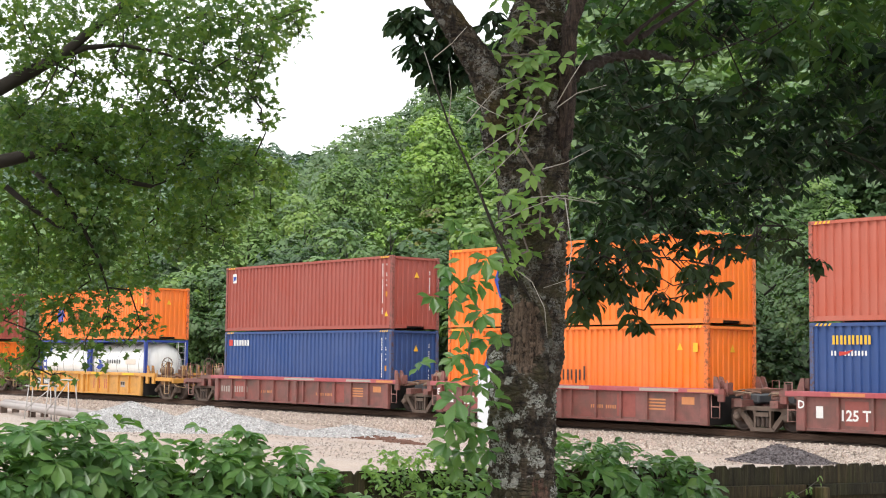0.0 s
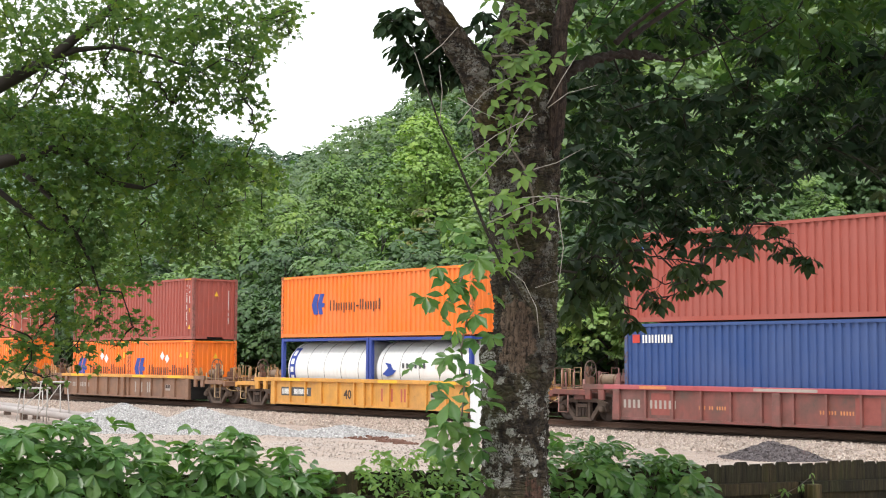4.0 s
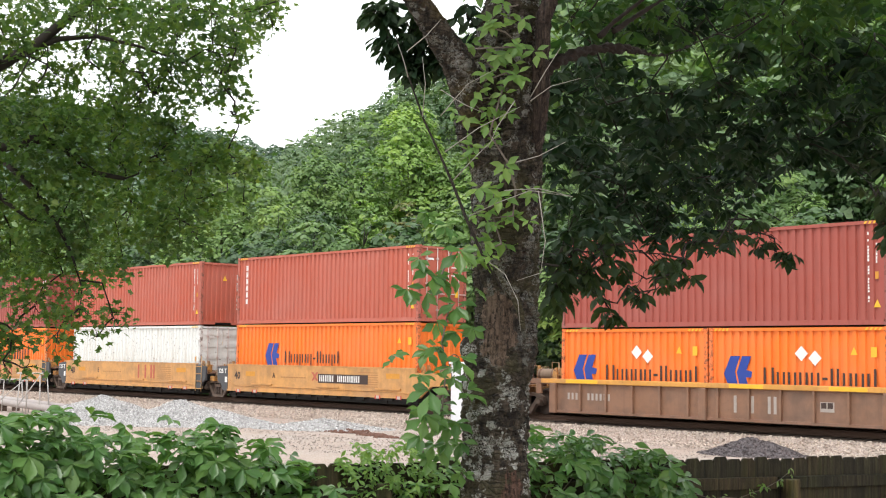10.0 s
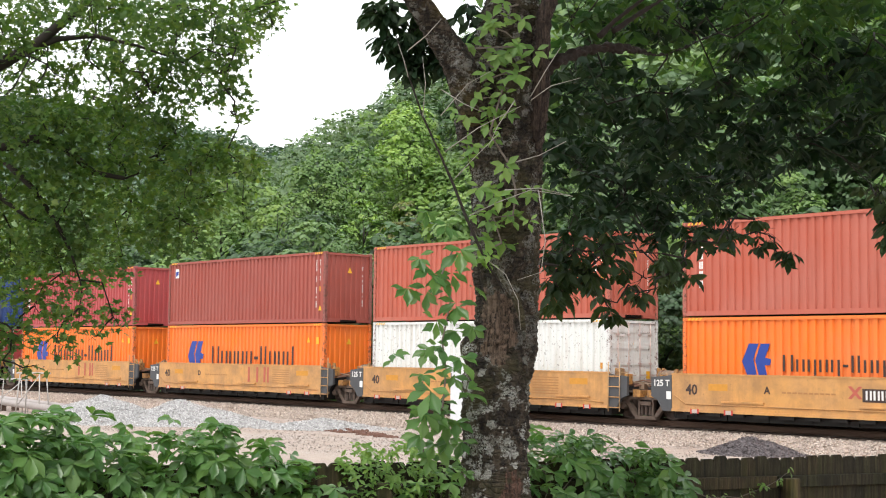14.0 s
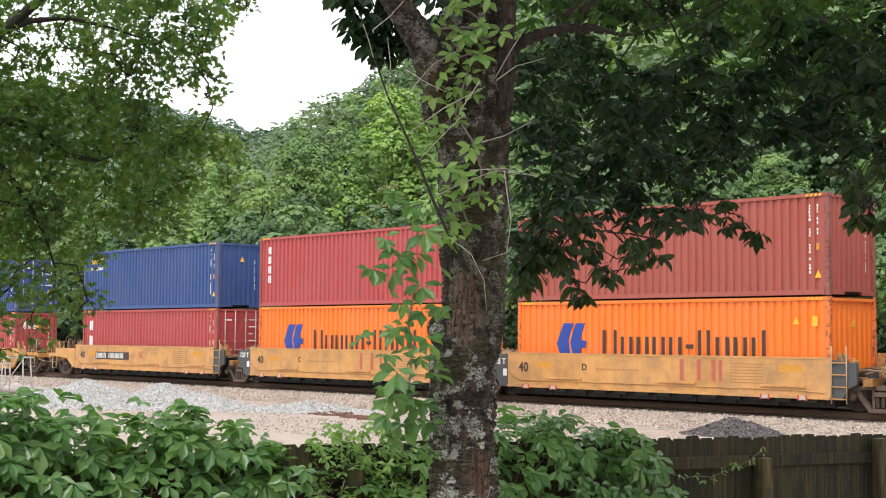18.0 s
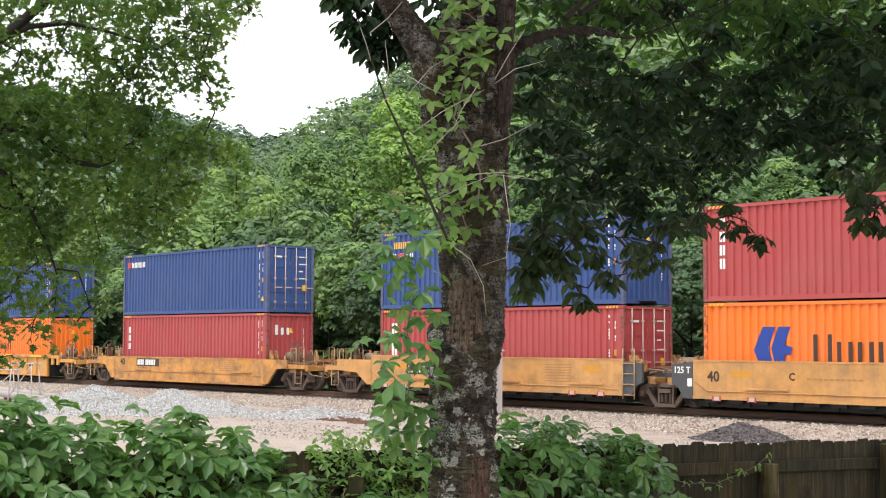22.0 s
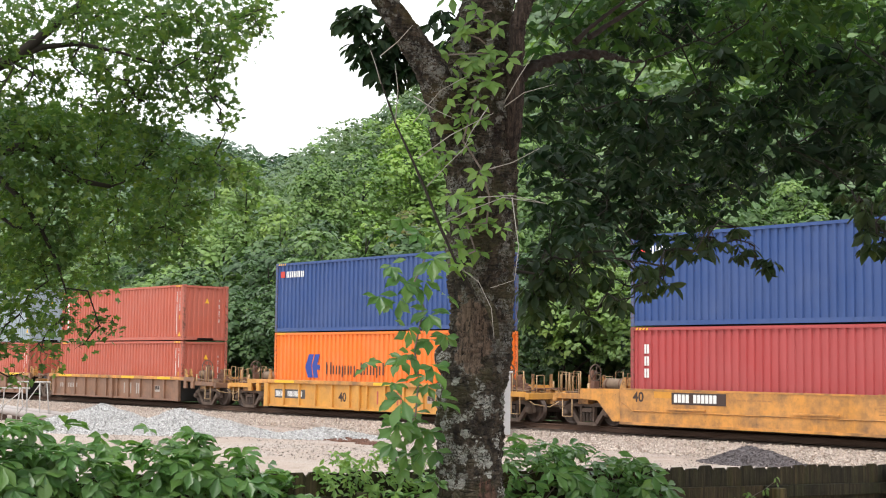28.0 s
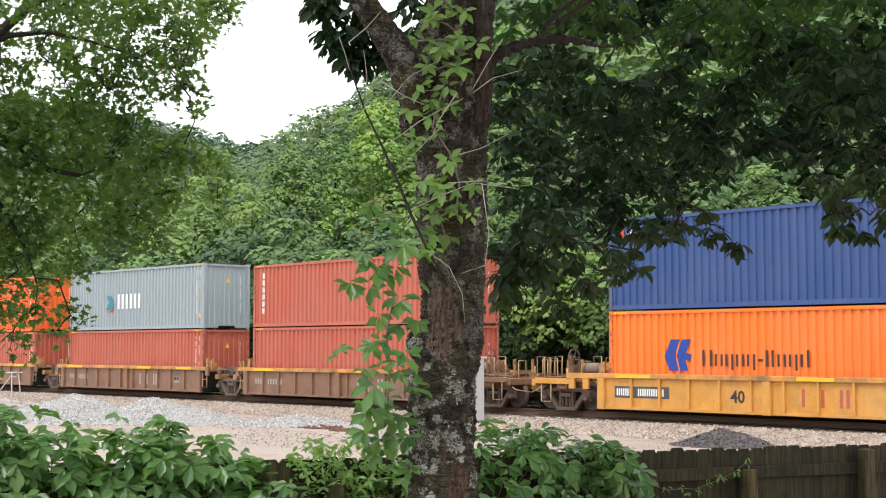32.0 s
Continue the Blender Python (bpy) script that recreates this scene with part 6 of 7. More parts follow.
CREEPER, CREEPER_F = toothed(((0.05, 0.15), (0.14, 0.31), (0.13, 0.35), (0.22, 0.48), (0.205, 0.52), (0.262, 0.63), (0.235, 0.67), (0.22, 0.78), (0.17, 0.80), (0.10, 0.93)))
OVATE = [(0, 0.06, 0), (0.13, 0.24, 0.03), (0.26, 0.50, 0.04), (0.16, 0.80, 0.01), (0, 1.06, -0.12), (-0.16, 0.80, 0.01), (-0.26, 0.50, 0.04), (-0.13, 0.24, 0.03), (0, 0.5, -0.02)]
LEAFLET_F = [(0, 1, 2, 8), (8, 2, 3, 4), (8, 4, 5, 6), (0, 8, 6, 7)]

MAPLE_HIGH = ((-10.91, 4.73, 5.29, 0.37), (-11.84, 5.62, 5.54, 0.32), (-11.00, 5.61, 5.43, 0.23), (-11.88, 6.56, 5.64, 0.45), (-11.04, 6.56, 5.39, 0.42), (-10.19, 6.44, 5.38, 0.30), (-10.98, 7.37, 5.81, 0.17), (-10.89, 6.39, 4.98, 0.26), (-11.75, 7.31, 5.24, 0.25), (-11.02, 7.12, 4.94, 0.13), (-10.39, 6.77, 4.60, 0.08), (-12.39, 5.56, 5.03, 0.22), (-11.51, 5.64, 4.92, 0.20), (-10.58, 5.74, 4.95, 0.20), (-12.24, 5.28, 4.74, 0.22), (-10.90, 6.24, 4.74, 0.17), (-11.22, 7.70, 5.75, 0.09), (-11.53, 5.92, 5.17, 0.19), (-11.09, 5.06, 5.12, 0.20), (-12.10, 5.81, 5.27, 0.19), (-11.52, 5.43, 4.77, 0.18), (-12.43, 6.33, 4.98, 0.19), (-11.62, 6.26, 4.86, 0.18), (-10.82, 6.10, 4.88, 0.17), (-11.69, 7.09, 4.89, 0.14), (-11.75, 5.21, 5.10, 0.21), (-10.40, 6.01, 5.39, 0.30), (-11.67, 6.21, 5.66, 0.27), (-10.58, 6.75, 5.14, 0.18), (-11.46, 7.50, 5.67, 0.23), (-11.08, 6.96, 4.88, 0.13), (-10.78, 6.03, 4.60, 0.15), (-11.09, 7.48, 5.74, 0.19), (-10.63, 6.96, 5.28, 0.19), (-10.09, 6.50, 4.88, 0.16), (-11.09, 7.27, 4.89, 0.12), (-10.50, 6.86, 4.61, 0.07), (-11.18, 7.71, 5.67, 0.09), (-10.52, 7.28, 5.71, 0.12))
MAPLE_LOW = ((-11.06, 4.82, 4.44, 0.22), (-11.90, 5.62, 4.58, 0.24), (-11.12, 5.67, 4.50, 0.23), (-11.90, 6.54, 4.69, 0.25), (-11.11, 6.57, 4.52, 0.21), (-10.42, 6.47, 4.18, 0.21), (-11.36, 7.13, 3.96, 0.22), (-10.66, 6.86, 4.27, 0.15), (-11.44, 7.72, 4.30, 0.12), (-11.98, 5.29, 4.35, 0.34), (-11.16, 5.43, 4.28, 0.38), (-11.92, 6.38, 4.40, 0.41), (-11.12, 6.43, 4.25, 0.32), (-10.40, 6.35, 3.97, 0.23), (-12.14, 5.49, 3.84, 0.43), (-11.29, 5.68, 3.77, 0.43), (-12.01, 6.69, 3.87, 0.42), (-11.20, 6.73, 3.71, 0.27), (-10.30, 6.77, 4.15, 0.15), (-12.32, 5.58, 3.34, 0.38), (-11.51, 5.69, 3.31, 0.33), (-12.30, 6.59, 3.33, 0.25), (-11.44, 6.67, 3.57, 0.20), (-10.68, 6.62, 3.47, 0.13))
MAPLE_HANG = ((-11.28, 4.93, 2.93, 0.22), (-11.72, 5.59, 2.88, 0.26), (-11.18, 5.75, 2.86, 0.21), (-11.64, 6.33, 2.80, 0.14), (-11.66, 5.36, 2.61, 0.20), (-11.12, 5.52, 2.58, 0.16), (-11.99, 5.26, 2.46, 0.17), (-11.53, 5.26, 2.34, 0.09), (-11.80, 6.25, 2.62, 0.09), (-11.67, 5.58, 2.36, 0.07))
MAPLE_LIMBS = (
    (((-12.29, 3.92, 4.26), (-12.04, 4.49, 4.59), (-11.80, 4.98, 4.84), (-11.66, 5.22, 5.01), (-11.53, 5.43, 5.16), (-11.38, 5.62, 5.38), (-11.22, 5.82, 5.61), (-11.06, 5.98, 5.87)), 0.085),
    (((-11.61, 5.30, 5.06), (-11.43, 5.59, 5.23), (-11.28, 5.87, 5.28), (-11.12, 6.20, 5.22), (-10.96, 6.52, 5.12)), 0.032),
    (((-12.13, 3.88, 3.91), (-11.85, 4.63, 4.09), (-11.68, 5.00, 4.19), (-11.53, 5.30, 4.29), (-11.41, 5.53, 4.35), (-11.34, 5.71, 4.22), (-11.27, 5.90, 4.06), (-11.15, 6.14, 4.02)), 0.075),
    (((-11.50, 5.18, 4.11), (-11.42, 5.42, 3.88), (-11.36, 5.61, 3.59), (-11.32, 5.73, 3.35), (-11.30, 5.81, 3.11)), 0.030),
    (((-11.79, 5.06, 3.98), (-11.71, 5.29, 3.79), (-11.64, 5.48, 3.65), (-11.56, 5.65, 3.61)), 0.028),
)
MAPLE_TRUNK = ((-12.23, 3.88, 0.31), (-12.40, 3.88, 1.69), (-12.41, 3.87, 3.11), (-12.32, 3.89, 4.07), (-12.15, 3.93, 5.02), (-11.78, 3.94, 6.40))


def twigs_to(rng, bm, blobs, sources, r=0.008):
    """Thin wavering twigs that grow from the limbs, clump by clump."""
    src = [Vector(p) for p in sources]
    left = [(Vector(q[:3]), q[3]) for q in blobs]
    while left:
        c, rad = min(left, key=lambda q: min((p - q[0]).length for p in src))
        left.remove((c, rad))
        s = min(src, key=lambda p: (p - c).length)
        w = (c - s).length * 0.12
        m1, m2 = s.lerp(c, 0.35) + Vector(rng.normal(size=3)) * w, s.lerp(c, 0.7) + Vector(rng.normal(size=3)) * w
        tube(bm, [s, m1, m2, c], [r * 1.2, r, r * 0.8, r * 0.5], 5)
        for k in range(5):
            e = c + Vector(unit_rows(rng, 1)[0]) * rad
            b = m2.lerp(c, rng.uniform(0, 1))
            tube(bm, [b, (b + e) / 2 + Vector(rng.normal(size=3)) * rad * 0.15, e], [r * 0.5, r * 0.35, r * 0.2], 4)
        src += [c, m2]


def unseen_clumps(rng, n, x, y, spread):
    """Unseen leaf clumps, kept above the view, where the crown goes on."""
    out = []
    for k in range(n):
        px, py = x + rng.uniform(-spread, spread), y + rng.uniform(-spread, spread)
        r = rng.uniform(0.5, 1.0)
        low = 2.5 + 0.36 * math.hypot(px, py) + r * 1.3
        out.append((px, py, max(4.8, low) + rng.uniform(0, 3.0), r))
    return out


def build_maple():
    rng = np.random.default_rng(31)
    base = Vector(MAPLE_TRUNK[0])
    t = thing("maple_tree", pose(0, 0, 0), "maple tree with drooping leafy boughs over the yard", "tree")
    bm = bmesh.new()
    pts = [(base.x, base.y, -0.1)] + [p for p in MAPLE_TRUNK[1:]]
    tube(bm, pts, [0.34, 0.28, 0.26, 0.24, 0.20, 0.12][:len(pts)], 18)
    part("trunk", bm, BARK, t)
    for pts, r in MAPLE_LIMBS:
        n = len(pts)
        part("limb", tube(bmesh.new(), pts, [r * (1 - 0.75 * i / (n - 1)) for i in range(n)], 10), DARKBARK, t)
    bm = bmesh.new()
    twigs_to(rng, bm, MAPLE_HIGH + MAPLE_LOW + MAPLE_HANG, [p for pts, r in MAPLE_LIMBS for p in pts])
    tagged(part("twig_growth", bm, DARKBARK, t), kind="stuff")
    part("upper_foliage", spray_leaves(rng, MAPLE_HIGH, 2.7, 0.064, LEAF_MAPLE, LOBED, LOBED_F, "upper_foliage"), None, t)
    part("lower_foliage", spray_leaves(rng, MAPLE_LOW, 3.9, 0.066, LEAF_MAPLE, LOBED, LOBED_F, "lower_foliage"), None, t)
    part("hanging_foliage", spray_leaves(rng, MAPLE_HANG, 3.0, 0.07, LEAF_MAPLE, LOBED, LOBED_F, "hanging_foliage"), None, t)
    # the crown goes on above and beyond
    more = unseen_clumps(rng, 40, base.x - 0.5, base.y, 3.4)
    part("crown", spray_leaves(rng, more, 1.5, 0.10, LEAF_MAPLE, LOBED, LOBED_F, "crown"), None, t)


TRUNK = ((-5.30, 5.10, 1.58), (-5.32, 5.12, 1.80), (-5.34, 5.13, 2.04), (-5.35, 5.13, 2.33), (-5.32, 5.16, 2.56), (-5.30, 5.17, 2.80), (-5.30, 5.16, 3.06), (-5.28, 5.15, 3.27), (-5.27, 5.12, 3.51), (-5.28, 5.07, 3.71), (-5.24, 5.05, 3.91), (-5.20, 5.04, 4.11), (-5.14, 5.03, 4.31), (-5.08, 5.01, 4.53), (-4.97, 4.95, 4.91))
LIMB_L = ((-5.23, 4.88, 3.69), (-5.22, 4.79, 3.84), (-5.20, 4.71, 3.96), (-5.20, 4.63, 4.04), (-5.19, 4.55, 4.11), (-5.18, 4.48, 4.17), (-5.18, 4.41, 4.24), (-5.15, 4.27, 4.34))
STEM_R = ((-5.30, 5.19, 3.01), (-5.19, 5.19, 3.39), (-5.07, 5.15, 3.72), (-4.99, 5.10, 4.03), (-4.95, 5.08, 4.20), (-4.88, 5.09, 4.39), (-4.77, 5.09, 4.65))
LIMB_R = ((-5.05, 5.10, 3.93), (-5.00, 5.26, 4.03), (-5.02, 5.49, 4.12), (-5.02, 5.76, 4.17), (-5.12, 6.06, 4.21), (-5.21, 6.37, 4.26), (-5.44, 7.16, 4.55), (-5.58, 7.97, 4.87))
LIMB_FORKS = (((-4.90, 5.55, 4.21), (-4.90, 5.66, 4.28), (-4.88, 5.80, 4.37), (-4.84, 5.96, 4.48)),
              ((-4.92, 5.46, 4.17), (-4.89, 5.53, 4.25), (-4.85, 5.62, 4.33), (-4.80, 5.72, 4.42)))
RIGHT_DENSE = ((-5.81, 6.16, 4.07, 0.24), (-7.04, 7.53, 3.95, 0.29), (-6.31, 6.77, 3.43, 0.22), (-7.23, 8.23, 4.26, 0.33), (-6.51, 7.48, 3.69, 0.28), (-5.55, 6.79, 3.87, 0.27), (-6.67, 8.23, 3.81, 0.28), (-5.74, 7.49, 4.01, 0.27), (-6.82, 8.97, 3.85, 0.27), (-5.92, 8.23, 3.99, 0.25), (-5.57, 7.20, 3.30, 0.14), (-6.36, 8.78, 3.90, 0.18), (-6.72, 7.13, 3.17, 0.16), (-5.78, 6.48, 3.23, 0.16), (-6.68, 8.05, 3.47, 0.18), (-5.20, 7.71, 3.88, 0.16), (-5.95, 9.35, 4.09, 0.19), (-5.18, 8.54, 3.87, 0.18), (-5.83, 6.59, 4.27, 0.14), (-6.97, 7.82, 4.99, 0.18), (-6.07, 7.20, 4.68, 0.15), (-7.58, 8.26, 4.85, 0.17), (-6.29, 7.83, 4.96, 0.19), (-4.94, 7.59, 4.32, 0.22), (-5.65, 9.25, 4.53, 0.31), (-5.20, 8.30, 4.05, 0.24), (-4.35, 7.50, 4.08, 0.26), (-5.04, 9.19, 4.08, 0.32), (-4.44, 8.18, 4.36, 0.30), (-5.53, 9.74, 3.93, 0.23), (-4.81, 8.90, 3.63, 0.18), (-5.07, 7.35, 4.09, 0.18), (-5.08, 6.79, 4.13, 0.12), (-5.40, 6.44, 4.07, 0.10), (-5.03, 6.83, 4.31, 0.12), (-5.22, 6.64, 4.05, 0.10))
RIGHT_HIGH = ((-5.86, 6.25, 4.58, 0.21), (-6.77, 7.65, 4.89, 0.21), (-5.87, 7.07, 4.72, 0.25), (-6.62, 8.58, 5.01, 0.27), (-5.76, 7.96, 4.81, 0.28), (-4.96, 7.31, 4.52, 0.29), (-5.57, 8.85, 4.88, 0.34), (-5.64, 7.67, 4.36, 0.23), (-6.31, 9.22, 4.58, 0.32), (-5.46, 8.58, 4.33, 0.31), (-4.59, 7.85, 4.48, 0.34), (-5.44, 9.36, 4.27, 0.35), (-6.06, 7.66, 4.34, 0.10), (-5.59, 6.58, 4.69, 0.21), (-6.16, 8.19, 5.12, 0.34), (-5.13, 7.70, 4.84, 0.31))
RIGHT_HANG = ((-5.65, 5.95, 2.88, 0.10), (-6.13, 6.68, 2.99, 0.12), (-5.69, 6.37, 2.83, 0.09), (-6.14, 7.11, 3.08, 0.13), (-5.65, 6.83, 3.05, 0.11), (-5.22, 6.49, 3.00, 0.08), (-5.69, 7.21, 3.18, 0.10), (-5.19, 6.90, 3.26, 0.08), (-6.62, 6.86, 2.81, 0.05), (-4.61, 7.67, 3.44, 0.10), (-4.27, 7.27, 3.24, 0.08), (-4.83, 7.91, 3.60, 0.09), (-4.27, 7.64, 3.33, 0.11), (-4.03, 7.15, 3.44, 0.12), (-4.33, 8.00, 3.26, 0.10), (-5.69, 6.43, 2.76, 0.04), (-5.98, 7.31, 2.98, 0.05), (-5.20, 7.20, 3.35, 0.05), (-5.43, 6.38, 2.87, 0.04), (-4.39, 7.43, 3.40, 0.09), (-4.30, 7.40, 3.27, 0.09), (-4.48, 7.50, 3.26, 0.07), (-4.29, 7.42, 3.14, 0.07), (-4.94, 6.98, 3.22, 0.09), (-4.91, 7.03, 3.10, 0.07), (-5.04, 6.73, 3.22, 0.08), (-5.03, 6.44, 3.16, 0.08), (-5.05, 6.13, 3.07, 0.06), (-5.52, 5.72, 3.07, 0.09), (-5.46, 5.80, 3.02, 0.10), (-5.51, 5.75, 2.92, 0.09), (-5.42, 5.83, 3.10, 0.10), (-5.49, 5.79, 2.83, 0.07), (-5.40, 5.87, 2.93, 0.08), (-5.35, 5.91, 3.03, 0.08), (-5.32, 5.94, 3.12, 0.09))
TOP_LEFT = ((-5.64, 4.56, 4.25, 0.060), (-5.60, 4.60, 4.29, 0.060), (-5.56, 4.65, 4.23, 0.050), (-5.62, 4.58, 4.15, 0.050), (-5.65, 4.54, 4.30, 0.050), (-5.59, 4.63, 4.06, 0.055), (-5.56, 4.67, 4.00, 0.055), (-5.62, 4.60, 4.09, 0.040), (-5.51, 4.72, 4.06, 0.050), (-5.54, 4.70, 3.96, 0.040), (-5.48, 4.76, 4.02, 0.045), (-5.48, 4.74, 4.13, 0.040), (-5.34, 4.89, 4.28, 0.055), (-5.30, 4.94, 4.21, 0.050), (-5.26, 4.97, 4.29, 0.050), (-5.32, 4.92, 4.14, 0.040), (-5.47, 4.67, 4.25, 0.055), (-5.43, 4.72, 4.18, 0.050), (-5.49, 4.65, 4.17, 0.045), (-5.42, 4.75, 4.09, 0.045), (-5.40, 4.78, 4.02, 0.045), (-5.52, 4.62, 4.12, 0.050), (-5.47, 4.70, 3.97, 0.035), (-5.37, 4.81, 3.97, 0.035), (-5.45, 4.69, 4.29, 0.050))
BARK_STRIP = ((-5.17, 4.93, 2.97), (-5.13, 4.975, 2.87), (-5.095, 5.02, 2.795), (-5.08, 5.05, 2.71), (-5.075, 5.07, 2.60), (-5.08, 5.07, 2.53))
DEAD_STEM = ((-5.33, 4.41, 4.08), (-5.32, 4.49, 3.88), (-5.30, 4.57, 3.68), (-5.26, 4.65, 3.50), (-5.23, 4.72, 3.34), (-5.20, 4.78, 3.18), (-5.15, 4.86, 2.98), (-5.09, 4.94, 2.81))
TWIGS = (
    ((-5.17, 4.77, 3.19), (-5.06, 4.87, 3.26), (-4.95, 4.98, 3.32), (-4.80, 5.13, 3.29)),
    ((-5.21, 4.70, 3.37), (-5.14, 4.75, 3.46), (-5.03, 4.84, 3.60)),
    ((-4.90, 4.93, 3.78), (-4.83, 4.96, 3.90), (-4.76, 5.00, 4.02)),
    ((-4.90, 4.93, 3.76), (-4.82, 4.99, 3.83), (-4.71, 5.09, 3.87)),
    ((-4.99, 4.92, 3.46), (-4.90, 4.99, 3.49), (-4.80, 5.08, 3.56)),
    ((-4.92, 5.01, 3.32), (-4.91, 5.05, 3.07), (-4.93, 5.04, 2.91), (-5.02, 4.96, 2.87)),
    ((-5.28, 4.55, 3.68), (-5.25, 4.54, 3.84), (-5.24, 4.51, 3.97)),
    ((-5.04, 4.89, 3.32), (-4.92, 5.01, 3.33), (-4.80, 5.13, 3.29)),
    ((-5.30, 4.47, 3.87), (-5.30, 4.44, 3.95), (-5.31, 4.41, 4.03)),
    ((-5.13, 4.84, 2.98), (-5.06, 4.92, 2.90), (-5.02, 4.97, 2.77), (-5.01, 4.98, 2.62)),
    ((-5.19, 4.62, 3.50), (-5.08, 4.74, 3.62), (-5.00, 4.82, 3.68), (-4.93, 4.89, 3.73)),
    ((-5.19, 4.59, 3.81), (-5.12, 4.68, 3.74), (-5.06, 4.75, 3.70)),
    ((-5.20, 4.60, 3.68), (-5.16, 4.64, 3.75), (-5.10, 4.69, 3.84), (-5.01, 4.78, 3.91)),
    ((-5.10, 4.30, 3.95), (-5.04, 4.36, 4.02), (-4.99, 4.41, 4.10)),
    ((-4.95, 4.87, 3.76), (-5.01, 4.81, 3.63), (-5.05, 4.78, 3.52)),
)
VINE_TRUNK = ((-5.00, 4.81, 4.22), (-4.93, 4.87, 4.24), (-5.06, 4.77, 4.14), (-5.00, 4.85, 4.11), (-4.95, 4.92, 4.04), (-5.12, 4.75, 4.03), (-5.07, 4.82, 3.94), (-5.01, 4.90, 3.92), (-5.13, 4.78, 3.86), (-5.17, 4.76, 3.78), (-5.08, 4.85, 3.79), (-5.12, 4.83, 3.71), (-5.05, 4.88, 3.83), (-5.18, 4.79, 3.64), (-5.12, 4.86, 3.61), (-5.07, 4.94, 3.47), (-5.18, 4.83, 3.47), (-5.11, 4.92, 3.37), (-5.17, 4.86, 3.31), (-5.05, 4.98, 3.33), (-5.21, 4.84, 3.20), (-5.14, 4.91, 3.19), (-5.07, 4.98, 3.20), (-5.18, 4.89, 3.10), (-5.12, 4.95, 3.06), (-5.23, 4.84, 2.99), (-5.17, 4.90, 3.03), (-4.99, 4.88, 4.05))
VINE_HANG = ((-5.19, 4.69, 3.03), (-5.29, 4.59, 3.02), (-5.24, 4.62, 3.12), (-5.24, 4.65, 2.89), (-5.18, 4.72, 2.86), (-5.27, 4.63, 2.81), (-5.21, 4.69, 2.77), (-5.25, 4.65, 2.67), (-5.19, 4.72, 2.61), (-5.24, 4.66, 2.56), (-5.20, 4.71, 2.50), (-5.30, 4.60, 2.47), (-5.23, 4.68, 2.42), (-5.28, 4.62, 2.33), (-5.25, 4.73, 2.33), (-5.31, 4.73, 2.23), (-5.36, 4.68, 2.20), (-5.31, 4.80, 2.16), (-5.45, 4.71, 2.07), (-5.40, 4.77, 2.07), (-5.34, 4.83, 2.05), (-5.43, 4.72, 1.96), (-5.35, 4.81, 1.90))


def bark_tube(pts, radii, n, fine, rough, seed, flakes=0.0):
    """A stem with knots and rough bark in its own surface."""
    pts = [Vector(p) for p in pts]
    path, rr = [], []
    for i in range(len(pts) - 1):
        k = max(2, int((pts[i + 1] - pts[i]).length / fine))
        for j in range(k):
            f = j / k
            p0, p3 = pts[max(i - 1, 0)], pts[min(i + 2, len(pts) - 1)]
            a, b = pts[i], pts[i + 1]
            path.append(0.5 * ((2 * a) + (b - p0) * f + (2 * p0 - 5 * a + 4 * b - p3) * f * f + (3 * a - p0 - 3 * b + p3) * f ** 3))
            rr.append(radii[i] + (radii[i + 1] - radii[i]) * f)
    path.append(pts[-1])
    rr.append(radii[-1])
    bm = tube(bmesh.new(), path, rr, n)
    bm.verts.ensure_lookup_table()
    for i, v in enumerate(bm.verts):
        c = path[i // n]
        d = v.co - c
        q = v.co
        big = noise.noise((q.x * 5 + seed, q.y * 5, q.z * 2.2))
        ridge = abs(noise.noise((q.x * 26, q.y * 26, q.z * 7 + seed)))
        tiny = noise.noise((q.x * 70, q.y * 70, q.z * 38))
        v.co = c + d * (1 + rough * (0.55 * big + 0.55 * ridge + 0.18 * tiny - 0.15))
        if flakes:
            f = noise.voronoi((q.x * 13 + 2 * big, q.y * 13, q.z * 27 + seed))[0]
            v.co += d.normalized() * flakes * (min(1.0, (f[1] - f[0]) * 3.2) + 0.8 * noise.noise((q.x * 17, q.y * 17, q.z * 60)) - 0.7)
    return bm


